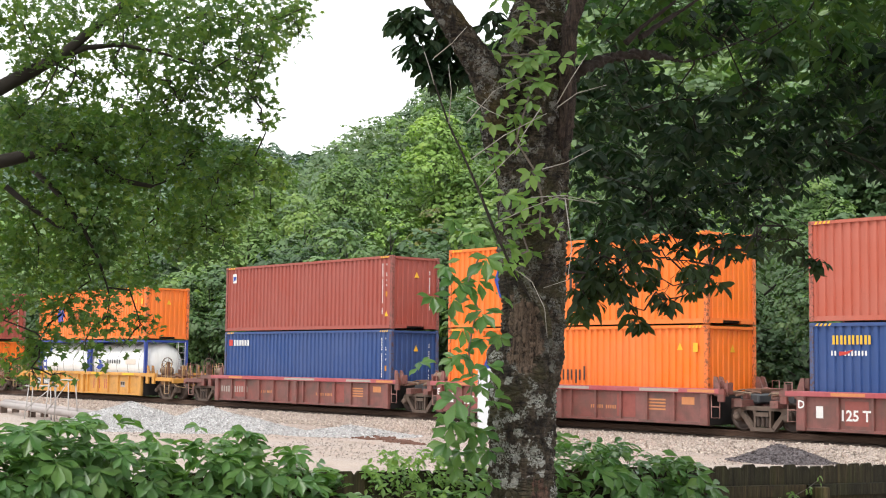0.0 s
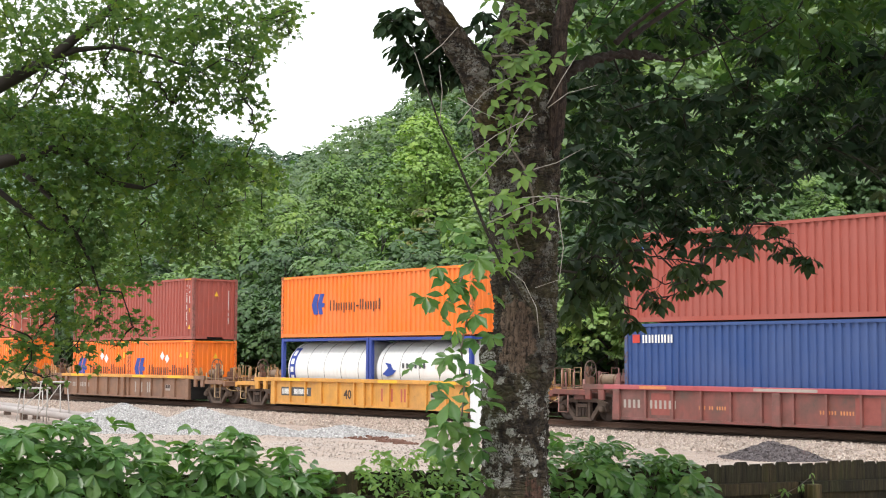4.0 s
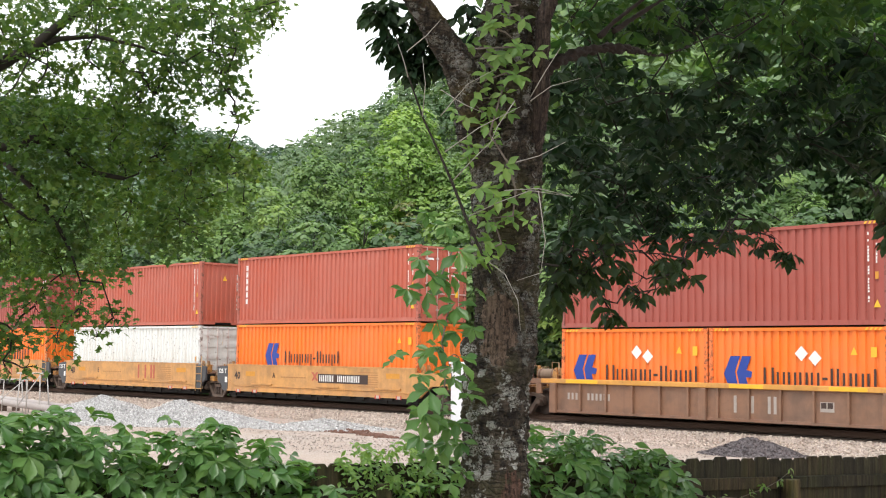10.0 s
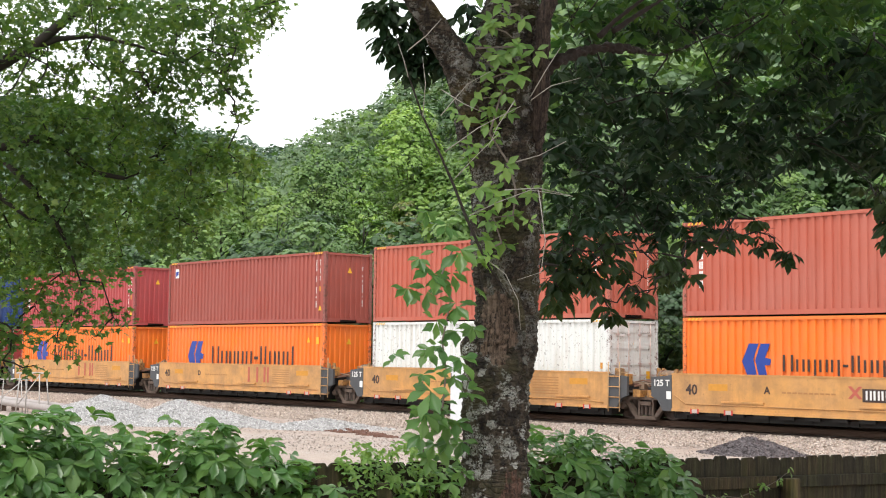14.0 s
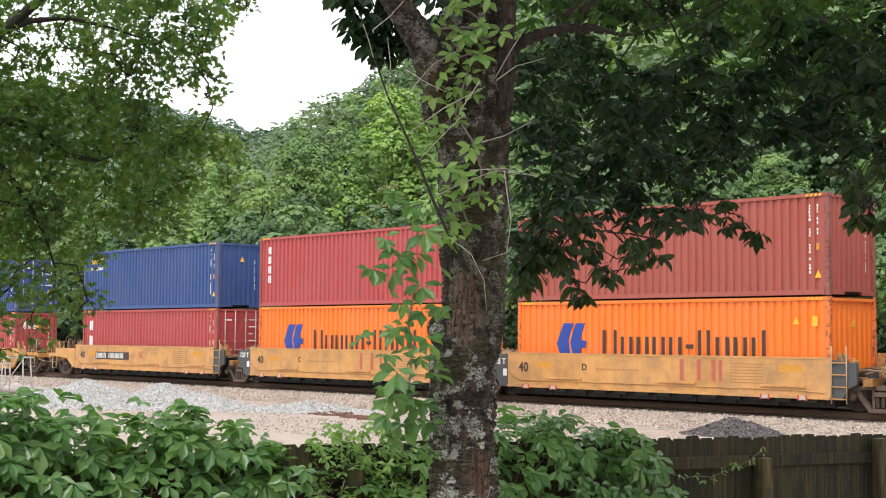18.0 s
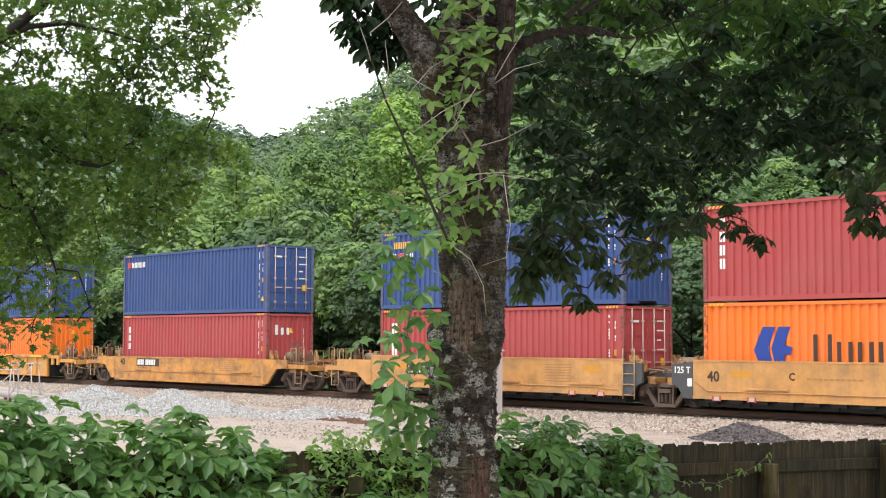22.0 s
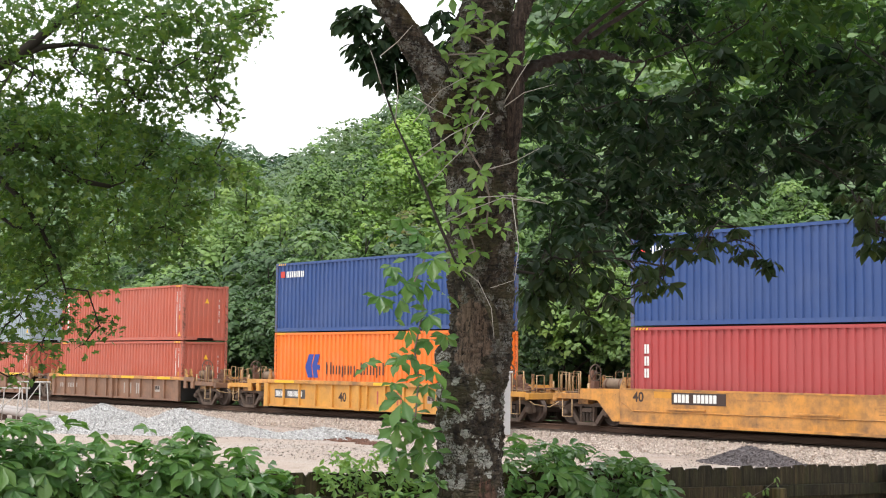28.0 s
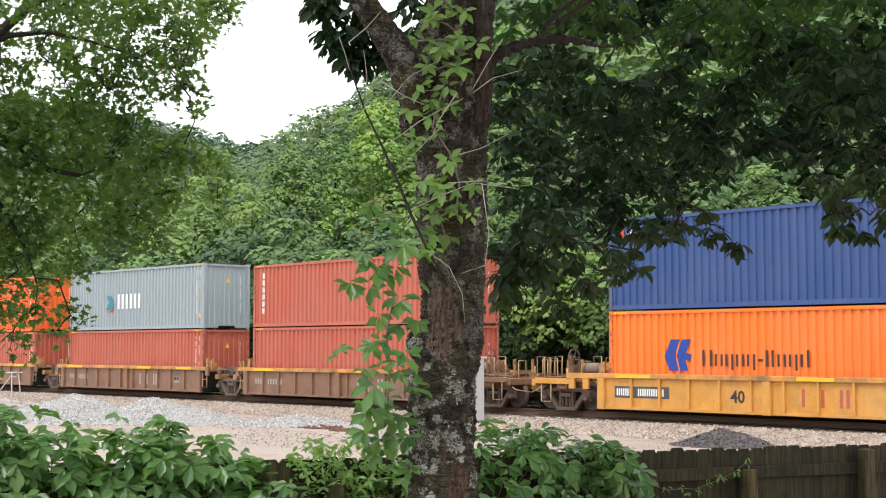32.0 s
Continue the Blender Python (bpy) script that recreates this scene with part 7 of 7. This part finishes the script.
def build_vine_tree():
    rng = np.random.default_rng(41)
    t = thing("vine_tree", pose(0, 0, 0), "rough lichen-spotted tree with creeper climbing its trunk", "tree")
    pts = [(TRUNK[0][0], TRUNK[0][1], 0.05), (TRUNK[0][0], TRUNK[0][1], 0.8)] + list(TRUNK)
    rad = [0.26, 0.20, 0.18, 0.175, 0.172, 0.178, 0.172, 0.165, 0.178, 0.188, 0.196, 0.215, 0.205, 0.165, 0.135, 0.125, 0.11]
    bm = bark_tube(pts, rad, 132, 0.0085, 0.20, 3.0, 0.011)
    for v in bm.verts:
        # where the bark has fallen away the wood lies deeper
        k = max(0.0, 1 - abs(v.co.z - 2.72 + 0.03 * noise.noise(v.co * 9)) / 0.26)
        w = Vector((v.co.x + 5.31, v.co.y - 5.165, 0))
        facing = w.normalized().dot(Vector((0.66, -0.75, 0)))
        if k > 0 and facing > 0.3:
            v.co.xy -= w.xy.normalized() * 0.026 * min(1.0, k * 9) * min(1.0, (facing - 0.3) * 5)
    part("trunk", bm, TRUNK_BARK, t, "dark flaking bark with crusts of pale lichen")
    strip = tube(bmesh.new(), BARK_STRIP, [0.012, 0.017, 0.020, 0.018, 0.012, 0.006], 10)
    for v in strip.verts:
        v.co += Vector((0.7, -0.7, 0)) * 0.006 * noise.noise(v.co * 60) + Vector((0.7, 0.7, 0)) * 0.008 * noise.noise(v.co * 45)
    part("bark_strip", strip, BARK, t, "loose strip of peeling bark")
    part("limb", bark_tube(LIMB_L, [0.085, 0.088, 0.082, 0.074, 0.07, 0.067, 0.064, 0.055], 48, 0.014, 0.2, 7.0, 0.007), LIMB_MOSS, t, "mossy limb with lichen crusts")
    part("stem", bark_tube(STEM_R, [0.04, 0.050, 0.048, 0.045, 0.045, 0.043, 0.04], 48, 0.010, 0.5, 9.0, 0.007), REDBARK, t, "reddish fibrous bark")
    part("limb", bark_tube(LIMB_R, [0.048, 0.030, 0.026, 0.022, 0.014, 0.008, 0.004, 0.003], 28, 0.010, 0.8, 5.0, 0.012), LIMB_BARK, t, "dark rough broken limb")
    for pts in LIMB_FORKS:
        part("limb", bark_tube(pts, [0.017, 0.014, 0.010, 0.006], 14, 0.02, 0.6, 8.0, 0.004), LIMB_BARK, t)
    # a burl beside the bare wood
    c = Vector((TRUNK[5][0], TRUNK[5][1], 2.72))
    toward = Vector((-c.x, -c.y, 0)).normalized()
    side = Vector((toward.y, -toward.x, 0))
    bm = bmesh.new()
    bmesh.ops.create_icosphere(bm, subdivisions=4, radius=0.062)
    for v in bm.verts:
        v.co *= 1 + 0.35 * noise.noise(v.co * 16)
        v.co.z *= 1.25
    ob = part("burl", bm, BARK, t)
    ob.location = c + side * 0.185 + toward * 0.03 + Vector((0, 0, -0.20))
    # leaves
    bm = bmesh.new()
    src = list(LIMB_R) + list(STEM_R)
    twigs_to(rng, bm, RIGHT_DENSE + RIGHT_HIGH + RIGHT_HANG, src, 0.006)
    twigs_to(rng, bm, TOP_LEFT, LIMB_L[4:], 0.005)
    tagged(part("twig_growth", bm, DARKBARK, t), kind="stuff")
    part("dense_foliage", spray_leaves(rng, RIGHT_DENSE, 7.6, 0.108, LEAF_BIG_SHADED, BROAD, LEAFLET_F, "dense_foliage", 0.5, 6, True), None, t)
    part("upper_foliage", spray_leaves(rng, RIGHT_HIGH, 3.9, 0.105, LEAF_UPPER_BACKLIT, BROAD, LEAFLET_F, "upper_foliage", 0.55, 6, True), None, t)
    part("hanging_foliage", spray_leaves(rng, RIGHT_HANG, 4.9, 0.10, LEAF_HANG_BACKLIT, BROAD, LEAFLET_F, "hanging_foliage", 0.8, 6, True), None, t)
    part("limb_foliage", spray_leaves(rng, TOP_LEFT, 13.0, 0.095, LEAF_BIG_SHADED, BROAD, LEAFLET_F, "limb_foliage", 0.75, 6, True), None, t)
    # out-of-view clumps added overhead to shade the boughs, trunk and right of the hedge
    more = unseen_clumps(rng, 190, -1.8, 8.5, 5.4) + unseen_clumps(rng, 26, -4.3, 6.4, 1.7)
    part("crown", spray_leaves(rng, more, 2.4, 0.24, LEAF_BIG_SHADED, OVAL, OVAL_F, "crown", 0.5, 5), None, t)
    # dead stem and dry twigs hanging before the trunk
    s = thing("dead_vine_stem", pose(0, 0, 0), "dead dark vine stem with dry twigs on the trunk", "dead stem")
    part("stem", tube(bmesh.new(), DEAD_STEM, [0.003, 0.004, 0.005, 0.006, 0.007, 0.008, 0.007, 0.004], 8), DARKBARK, s)
    for tw in TWIGS:
        part("twig", tube(bmesh.new(), tw, [0.0028 - 0.0014 * i / (len(tw) - 1) for i in range(len(tw))], 6), DRY_TWIG, s)
    # creeper on the trunk and hanging beside it
    v = thing("trunk_creeper", pose(0, 0, 0), "bright green five-leaved creeper climbing the tree trunk", "vine")
    to_eye = lambda p: np.array([-p[0], -p[1], 1.2 + 2.4 - p[2]])
    cs, outs = [], []
    for p in VINE_TRUNK:
        for k in range(2):
            q = np.array(p) + rng.normal(size=3) * np.array([0.05, 0.05, 0.05])
            cs.append(q)
            o = to_eye(q) / np.linalg.norm(to_eye(q)) + rng.normal(size=3) * 0.22 + np.array([0, 0, 0.3])
            outs.append(o)
    part("foliage", palmate(rng, cs, outs, 0.078, LEAF_BRIGHT, "foliage", 5, OVATE), None, v)
    bm = bmesh.new()
    tube(bm, sorted(VINE_TRUNK[:12], key=lambda p: p[2]), 0.005, 5)
    tube(bm, sorted(VINE_TRUNK[12:], key=lambda p: p[2])[::2], 0.006, 5)
    part("vine_stem", bm, TWIG, v)
    cs, outs = [], []
    for i, p in enumerate(VINE_HANG):
        for k in range(2 if i % 3 else 1):
            q = np.array(p) + rng.normal(size=3) * 0.055
            cs.append(q)
            outs.append(to_eye(q) / np.linalg.norm(to_eye(q)) + rng.normal(size=3) * 0.45 + np.array([0, 0, 0.35]))
    part("hanging_foliage", palmate(rng, cs, outs, 0.112, LEAF_VINE, "hanging_foliage", 5, CREEPER, CREEPER_F, 0.8), None, v)
    part("vine_stem", tube(bmesh.new(), VINE_HANG[::3], 0.005, 5), TWIG, v)


# ---- fence and creeper ----
FENCE_A, FENCE_DIR = Vector((-7.05, 5.1, 0)), Vector((0.138, 0.990, 0)).normalized()
FENCE_N = Vector((FENCE_DIR.y, -FENCE_DIR.x, 0))      # towards the camera


def fence_at(u, out=0.0, z=0.0):
    return FENCE_A + FENCE_DIR * u + FENCE_N * out + Vector((0, 0, z))


def fence_top(u):
    return 1.82 - 0.021 * u


def build_fence_row():
    ang = math.degrees(math.atan2(FENCE_DIR.y, FENCE_DIR.x))
    fence = thing("picket_fence", pose(0, 0, 0), "weathered grey-brown dog-eared picket fence, backs of the boards showing", "fence")
    rng = random.Random(4)
    boards = []
    for k in range(3):
        bm = bmesh.new()
        w, e = 0.0722, 0.025
        prism(bm, [(-w, -1.9), (w, -1.9), (w, -e * (1.1 + 0.2 * k)), (w - e, 0.0), (-w + e, 0.0), (-w, -e)], -0.009, 0.009)
        me = bpy.data.meshes.new("picket")
        bm.to_mesh(me)
        bm.free()
        me.materials.append(FENCEWOOD)
        boards.append(me)
    u = -5.0
    while u < 12.0:
        ob = part("picket", boards[rng.randrange(3)], None, fence)
        ob.matrix_basis = Matrix.Translation(fence_at(u, -0.012, fence_top(u) + rng.uniform(-0.012, 0.012))) @ pose(0, 0, 0, 0, rng.uniform(-0.5, 0.5), ang)
        u += 0.1425 + rng.uniform(0, 0.001)
    for u in (-4.4, -2.9, -1.3, 0.55, 2.4, 4.23, 5.62, 7.1, 8.6, 10.1):
        low = 0.16 if abs(u - 4.23) < 0.1 else 0.03 if u > 5 else 0.12
        bm = bmesh.new()
        box(bm, -0.055, 0.055, -0.045, 0.045, 0, fence_top(u) - low)
        bevelled(bm, 0.006)
        part("post", bm, POSTWOOD, fence, "paler mossy square post").matrix_basis = Matrix.Translation(fence_at(u, 0.095)) @ pose(0, 0, 0, 0, 0, ang)
    for z in (0.19, 1.30):
        u = -5.0
        while u < 11.5:
            bm = bmesh.new()
            box(bm, 0, 1.82, -0.019, 0.019, -0.045, 0.045)
            bevelled(bm, 0.004)
            part("rail", bm, FENCEWOOD, fence).matrix_basis = Matrix.Translation(fence_at(u, 0.022, fence_top(u) - z)) @ pose(0, 0, 0, 0, 1.2, ang)
            u += 1.83


def hedge_top(u):
    """How far the creeper stands above the ground along the fence."""
    keys = (-6, -3.5, -1.8, -0.8, -0.3, 0.0, 0.28, 0.45, 1.3, 2.0, 2.8, 3.05, 3.2, 9)
    tops = (2.20, 2.17, 2.13, 2.06, 1.98, 1.84, 1.72, 1.74, 1.84, 1.94, 1.82, 1.66, 1.2, 0.6)
    return float(np.interp(u, keys, tops))


def build_creeper():
    rng = np.random.default_rng(51)
    v = thing("fence_creeper", pose(0, 0, 0), "thick five-leaved green creeper smothering the picket fence", "vine")
    cs, outs, cs2, outs2 = [], [], [], []
    for k in range(2700):
        u = rng.uniform(-5.2, 3.25) if k < 2300 else rng.uniform(-5.2, -1.2)
        top = hedge_top(u) + 0.05 * math.sin(u * 7) + 0.04 * math.sin(u * 17 + 1)
        if rng.uniform() < 0.40:
            z, out = top - rng.uniform(0, 1) ** 1.3 * 0.30, rng.uniform(-0.22, 0.30)
            o = np.array([FENCE_N.x, FENCE_N.y, 0]) * rng.uniform(-0.2, 0.9) + np.array([0, 0, 0.9]) + rng.normal(size=3) * 0.35
        else:
            z = top - rng.uniform(0.16, 1.0)
            out = rng.uniform(0.08, 0.34) + 0.28 * max(0.0, top - z)
            o = np.array([FENCE_N.x, FENCE_N.y, 0]) + np.array([0, 0, 0.55]) + rng.normal(size=3) * 0.26
        gap = 0.12 < u < 0.62 and z < 1.86
        if (gap and rng.uniform() < 0.93) or (u > 0 and z < 1.25 and rng.uniform() < 0.5) or (z < top - 0.3 and rng.uniform() < (0.42 if u > 0 else 0.2)):
            continue
        p = fence_at(u, out, z)
        if 0.62 <= u < 1.5 and rng.uniform() < 0.6:
            cs2.append(tuple(p))
            outs2.append(o)
        else:
            cs.append(tuple(p))
            outs.append(o)
    for k in range(170):
        u = rng.uniform(0.25, 1.0)
        cs2.append(tuple(fence_at(u, rng.uniform(-0.05, 0.16), 1.90 - rng.uniform(0, 1) ** 1.4 * 0.42 + 0.03 * math.sin(u * 19))))
        outs2.append(np.array([FENCE_N.x, FENCE_N.y, 0.7]) + rng.normal(size=3) * 0.4)
    part("foliage", palmate(rng, cs, outs, 0.124, LEAF_VINE, "foliage", 5, CREEPER, CREEPER_F, 0.78), None, v)
    part("young_foliage", palmate(rng, cs2, outs2, 0.062, LEAF_BRIGHT, "young_foliage"), None, v)
    bm = bmesh.new()
    for k in range(70):
        u = rng.uniform(-5, 3.0)
        pts = [fence_at(u, 0.07, 0.1 + 0.6 * rng.uniform())]
        for j in range(4):
            q = u + rng.normal() * 0.05 * (j + 1)
            pts.append(fence_at(q, rng.uniform(0.05, 0.15), min(hedge_top(q) - 0.15, pts[-1].z + rng.uniform(0.2, 0.5))))
        tube(bm, pts, 0.004, 5)
    tagged(part("vine_growth", bm, TWIG, v), kind="stuff")
    # loose runners with small pale leaves
    for start, run in (((3.15, 1.52), 1.1), ((-0.1, 1.52), 0.95), ((0.2, 1.60), 0.55)):
        u0, z0 = start
        pts = [fence_at(u0 + run * f, 0.06, z0 - 0.09 * math.sin(f * 3.1) + 0.10 * f * f + 0.01 * math.sin(f * 21)) for f in np.linspace(0, 1, 9)]
        r = thing("creeper_runner", pose(0, 0, 0), "thin creeper runner with small pale leaves on the fence", "vine")
        part("stem", tube(bmesh.new(), pts, 0.0025, 5), TWIG, r)
        cc = [tuple(p + Vector(rng.normal(size=3)) * 0.02) for p in pts[2:] for k in range(2)]
        part("foliage", palmate(rng, cc, [np.array([FENCE_N.x, FENCE_N.y, 0.5]) + rng.normal(size=3) * 0.4 for c in cc], 0.05, LEAF_BRIGHT, "foliage", 3), None, r)


# ---- yard ----
def heap(name, x, y, rx, ry, h, mat, label, stones, turn=0.0, size=(0.035, 0.075)):
    """A heap of loose stone with pieces lying on it."""
    n = 44
    verts, faces = [], []
    def height(a, b):
        q = math.hypot(a, b)
        return h * max(0.0, 1 - q) ** 0.85 * (1 + 0.25 * noise.noise((a * 2.5 + x, b * 2.5, 1))) - 0.03
    for j in range(n):
        for i in range(n):
            a, b = -1.1 + 2.2 * i / (n - 1), -1.1 + 2.2 * j / (n - 1)
            verts.append((a * rx, b * ry, height(a, b)))
    for j in range(n - 1):
        for i in range(n - 1):
            faces.append((j * n + i, j * n + i + 1, (j + 1) * n + i + 1, (j + 1) * n + i))
    t = thing(name, pose(x, y, ground_height(x, y), 0, 0, turn), label, "gravel heap")
    part("heap_body", raw_mesh("heap_body", verts, faces, mat, True), None, t)
    rng = np.random.default_rng(int(x * -7))
    a, b = rng.uniform(-1.1, 1.1, stones), rng.uniform(-1.1, 1.1, stones)
    z = np.array([max(0.0, height(p, q)) for p, q in zip(a, b)])
    keep = np.hypot(a, b) < 1.1
    stone = [(-0.5, -0.4, -0.3), (0.5, -0.5, -0.3), (0.4, 0.5, -0.3), (-0.5, 0.4, -0.3), (-0.3, -0.3, 0.35), (0.35, -0.2, 0.3), (0.1, 0.35, 0.4)]
    sf = [(0, 1, 5, 4), (1, 2, 6, 5), (2, 3, 6), (3, 0, 4, 6), (4, 5, 6)]
    m = STONE_PALE if mat == CRUSHED else STONE_DARK
    me = cloud("stone_scatter", stone, sf, np.stack([a * rx, b * ry, z], 1)[keep], rng.normal(size=(keep.sum(), 3)), rng.normal(size=(keep.sum(), 3)), rng.uniform(*size, keep.sum()), m)
    tagged(part("stone_scatter", me, None, t), kind="stuff")


STONE_PALE = stone_paint("limestone_piece", (0.55, 0.54, 0.535))
PEBBLE = stone_paint("yard_pebble", (0.42, 0.36, 0.32))
STONE_DARK = stone_paint("dark_stone_piece", (0.145, 0.125, 0.128))


def build_sky_block_wall():
    """A plain wall added out of view behind the camera, to block sky light."""
    bm = bmesh.new()
    box(bm, -13, 13, -0.15, 0.15, 0, 5.6)
    for k in range(27):
        box(bm, -13, 13, 0.15, 0.165, k * 0.205, k * 0.205 + 0.19)
    ob = part("wall_house", bm, SIDING, None)
    ob.matrix_basis = pose(3.5, -4.5, 0.3, 0, 0, 42)
    tagged(ob, "plain grey wall, unseen, added behind the camera to block sky light", "wall", kind="structure")


def build_yard():
    heap("gravel_heap", -45.0, 24.1, 3.0, 2.1, 0.98, CRUSHED, "heap of pale grey crushed stone in the yard", 12000, 25, (0.03, 0.065))
    heap("gravel_heap", -42.2, 25.8, 3.4, 1.9, 0.80, CRUSHED, "low spread of pale grey crushed stone", 8000, 40, (0.03, 0.065))
    heap("gravel_heap", -37.5, 28.2, 2.2, 1.4, 0.35, CRUSHED, "low spread of pale grey crushed stone", 3000, 40)
    heap("dark_gravel_heap", -22.1, 30.5, 1.35, 1.2, 0.46, DARKGRAVEL, "small heap of dark gravel beside the track", 3000, 0, (0.03, 0.07))
    # pebbles strewn over the yard
    rng = np.random.default_rng(12)
    n = 16000
    x, y = rng.uniform(-48, -22, n), rng.uniform(21.5, 31.4, n)
    keep = np.array([noise.noise((a * 0.35, b * 0.35, 2.0)) > -0.12 + 0.3 * rng.uniform(-1, 1) for a, b in zip(x, y)])
    x, y = x[keep], y[keep]
    n = len(x)
    chip = [(-0.5, -0.4, -0.3), (0.5, -0.5, -0.3), (0.4, 0.5, -0.3), (-0.5, 0.4, -0.3), (-0.3, -0.3, 0.35), (0.35, -0.2, 0.3), (0.1, 0.35, 0.4)]
    z = np.array([ground_height(a, b) for a, b in zip(x, y)]) + 0.005
    me = cloud("pebbles", chip, [(0, 1, 5, 4), (1, 2, 6, 5), (2, 3, 6), (3, 0, 4, 6), (4, 5, 6)], np.stack([x, y, z], 1), rng.normal(size=(n, 3)), rng.normal(size=(n, 3)), 0.015 + 0.045 * rng.uniform(0, 1, n) ** 3, PEBBLE)
    tagged(new("pebbles", me), "loose tan and grey pebbles strewn over the yard", "gravel", kind="stuff")
    # worn ragged edges of red clay
    rng = np.random.default_rng(8)
    for k, (x, y, l, turn) in enumerate(((-36.6, 27.9, 1.3, 20), (-34.9, 27.4, 1.4, 5), (-33.3, 27.0, 1.1, -12))):
        n = 170
        f = rng.uniform(-1, 1, n)
        side = 0.12 * np.sin(f * 7 + k) + 0.07 * np.sin(f * 17 + 2 * k) + rng.normal(size=n) * 0.05
        p = np.stack([f * l, side, rng.uniform(-0.01, 0.05, n) * (1 - f * f)], 1)
        clod = [(-0.6, -0.35, -0.3), (0.6, -0.4, -0.3), (0.5, 0.4, -0.3), (-0.6, 0.35, -0.3), (-0.35, -0.2, 0.2), (0.4, -0.1, 0.25), (0.1, 0.25, 0.3)]
        al = rng.normal(size=(n, 3)) * np.array([1, 0.5, 0.15])
        me = cloud("clay_edge", clod, [(0, 1, 5, 4), (1, 2, 6, 5), (2, 3, 6), (3, 0, 4, 6), (4, 5, 6)], p, al, rng.normal(size=(n, 3)) * 0.3 + np.array([0, 0, 1.0]), rng.uniform(0.04, 0.16, n), CLAY)
        t = new("clay_edge", me)
        t.matrix_basis = pose(x, y, ground_height(x, y) + 0.01, 0, 0, turn)
        tagged(t, "ragged edge of dark reddish clay in the yard", "earth", kind="stuff")
    # white equipment cabinet by the line
    c = thing("equipment_cabinet", pose(-34.38, 32.35, 0.02, 0, 0, 20), "white steel trackside equipment cabinet", "cabinet")
    bm = bmesh.new()
    box(bm, -0.95, 0.95, -0.35, 0.35, 0.12, 2.16)
    part("body", bevelled(bm, 0.02), CABINET, c)
    bm = bmesh.new()
    box(bm, -1.0, 1.0, -0.42, 0.42, 2.16, 2.22)
    part("roof", bevelled(bm, 0.015), CABINET, c)
    bm = bmesh.new()
    box(bm, -0.9, 0.9, -0.32, 0.32, -0.05, 0.12)
    part("plinth", bm, CAST, c)
    for x in (-0.47, 0.47):
        bm = bmesh.new()
        box(bm, x - 0.43, x + 0.43, -0.375, -0.352, 0.22, 2.08)
        d = part("door", bevelled(bm, 0.006), CABINET, c)
        pipe(d, [(x + 0.3, -0.40, 1.0), (x + 0.3, -0.40, 1.25)], CAST, 0.02, "handle")
        for z in (0.5, 1.7):
            pipe(d, [(x - 0.43, -0.385, z), (x - 0.43, -0.385, z + 0.15)], CAST, 0.015, "hinge")
    # white pipes on stands at the edge of the yard
    for k in range(2):
        p = thing("white_pipe", pose(0, 0, 0), "long white pipe lying on low stands", "pipe", "white pipes in the yard")
        y = 23.2 + k * 0.55
        part("pipe_wall", tube(bmesh.new(), [(-62, y + 3.2, 0.36 + 0.05 * k), (-47.5, y + 0.4, 0.36 + 0.05 * k)], 0.13, 18), PIPE, p)
        for x in (-60, -55, -49):
            f = (x + 62) / 14.5
            bm = bmesh.new()
            box(bm, x - 0.05, x + 0.05, y + 3.2 - 2.8 * f - 0.15, y + 3.2 - 2.8 * f + 0.15, 0, 0.28 + 0.05 * k)
            part("stand", bm, CAST, p)
    for k, (x, y) in enumerate(((-49.9, 23.9), (-53.4, 24.7))):
        r = thing("pipe_rack", pose(x, y, 0, 0, 0, 25 + k * 17), "white tubular steel rack standing in the yard", "rack", "white racks in the yard")
        h = 1.62 - 0.3 * k
        for sx in (-0.45, 0.45):
            pipe(r, [(sx * 1.25, -0.28, 0.0), (sx, -0.2, h)], GALV, 0.022, "leg")
            pipe(r, [(sx * 1.25, 0.28, 0.0), (sx, 0.2, h)], GALV, 0.022, "leg")
            pipe(r, [(sx, -0.22, h), (sx, 0.22, h)], GALV, 0.03, "cross_bar")
        pipe(r, [(-0.62, -0.2, h), (0.62, -0.2, h)], GALV, 0.028, "top_bar")
        pipe(r, [(-0.62, 0.2, h), (0.62, 0.2, h)], GALV, 0.028, "top_bar")
        pipe(r, [(-0.52, -0.25, 0.4), (0.45, -0.22, h - 0.1)], GALV, 0.018, "brace")
    # grass and weeds just beyond the fence
    rng = np.random.default_rng(61)
    n = 9000
    u, o = rng.uniform(-6, 14, n), -rng.uniform(0.1, 3.0, n) ** 1.2
    p = np.array([tuple(fence_at(a, b)) for a, b in zip(u, o)])
    p[:, 2] = np.array([ground_height(q[0], q[1]) for q in p])
    al = rng.normal(size=(n, 3)) * 0.35 + np.array([0, 0, 1.0])
    blade = [(-0.05, 0, 0), (0.05, 0, 0), (0.03, 0.6, 0.06), (0, 1.0, 0.2), (-0.03, 0.6, 0.06)]
    me = cloud("grass", blade, [(0, 1, 2, 3, 4)], p, al, rng.normal(size=(n, 3)), rng.uniform(0.12, 0.4, n), LEAF_BRIGHT)
    tagged(new("grass", me), "tufts of pale green grass along the fence", "grass", kind="stuff")


build_ground_sheet()
build_train()
build_hills()
build_woods()
build_maple()
build_vine_tree()
build_creeper()
build_sky_block_wall()
build_yard()
build_fence_row()
build_track()
motions()
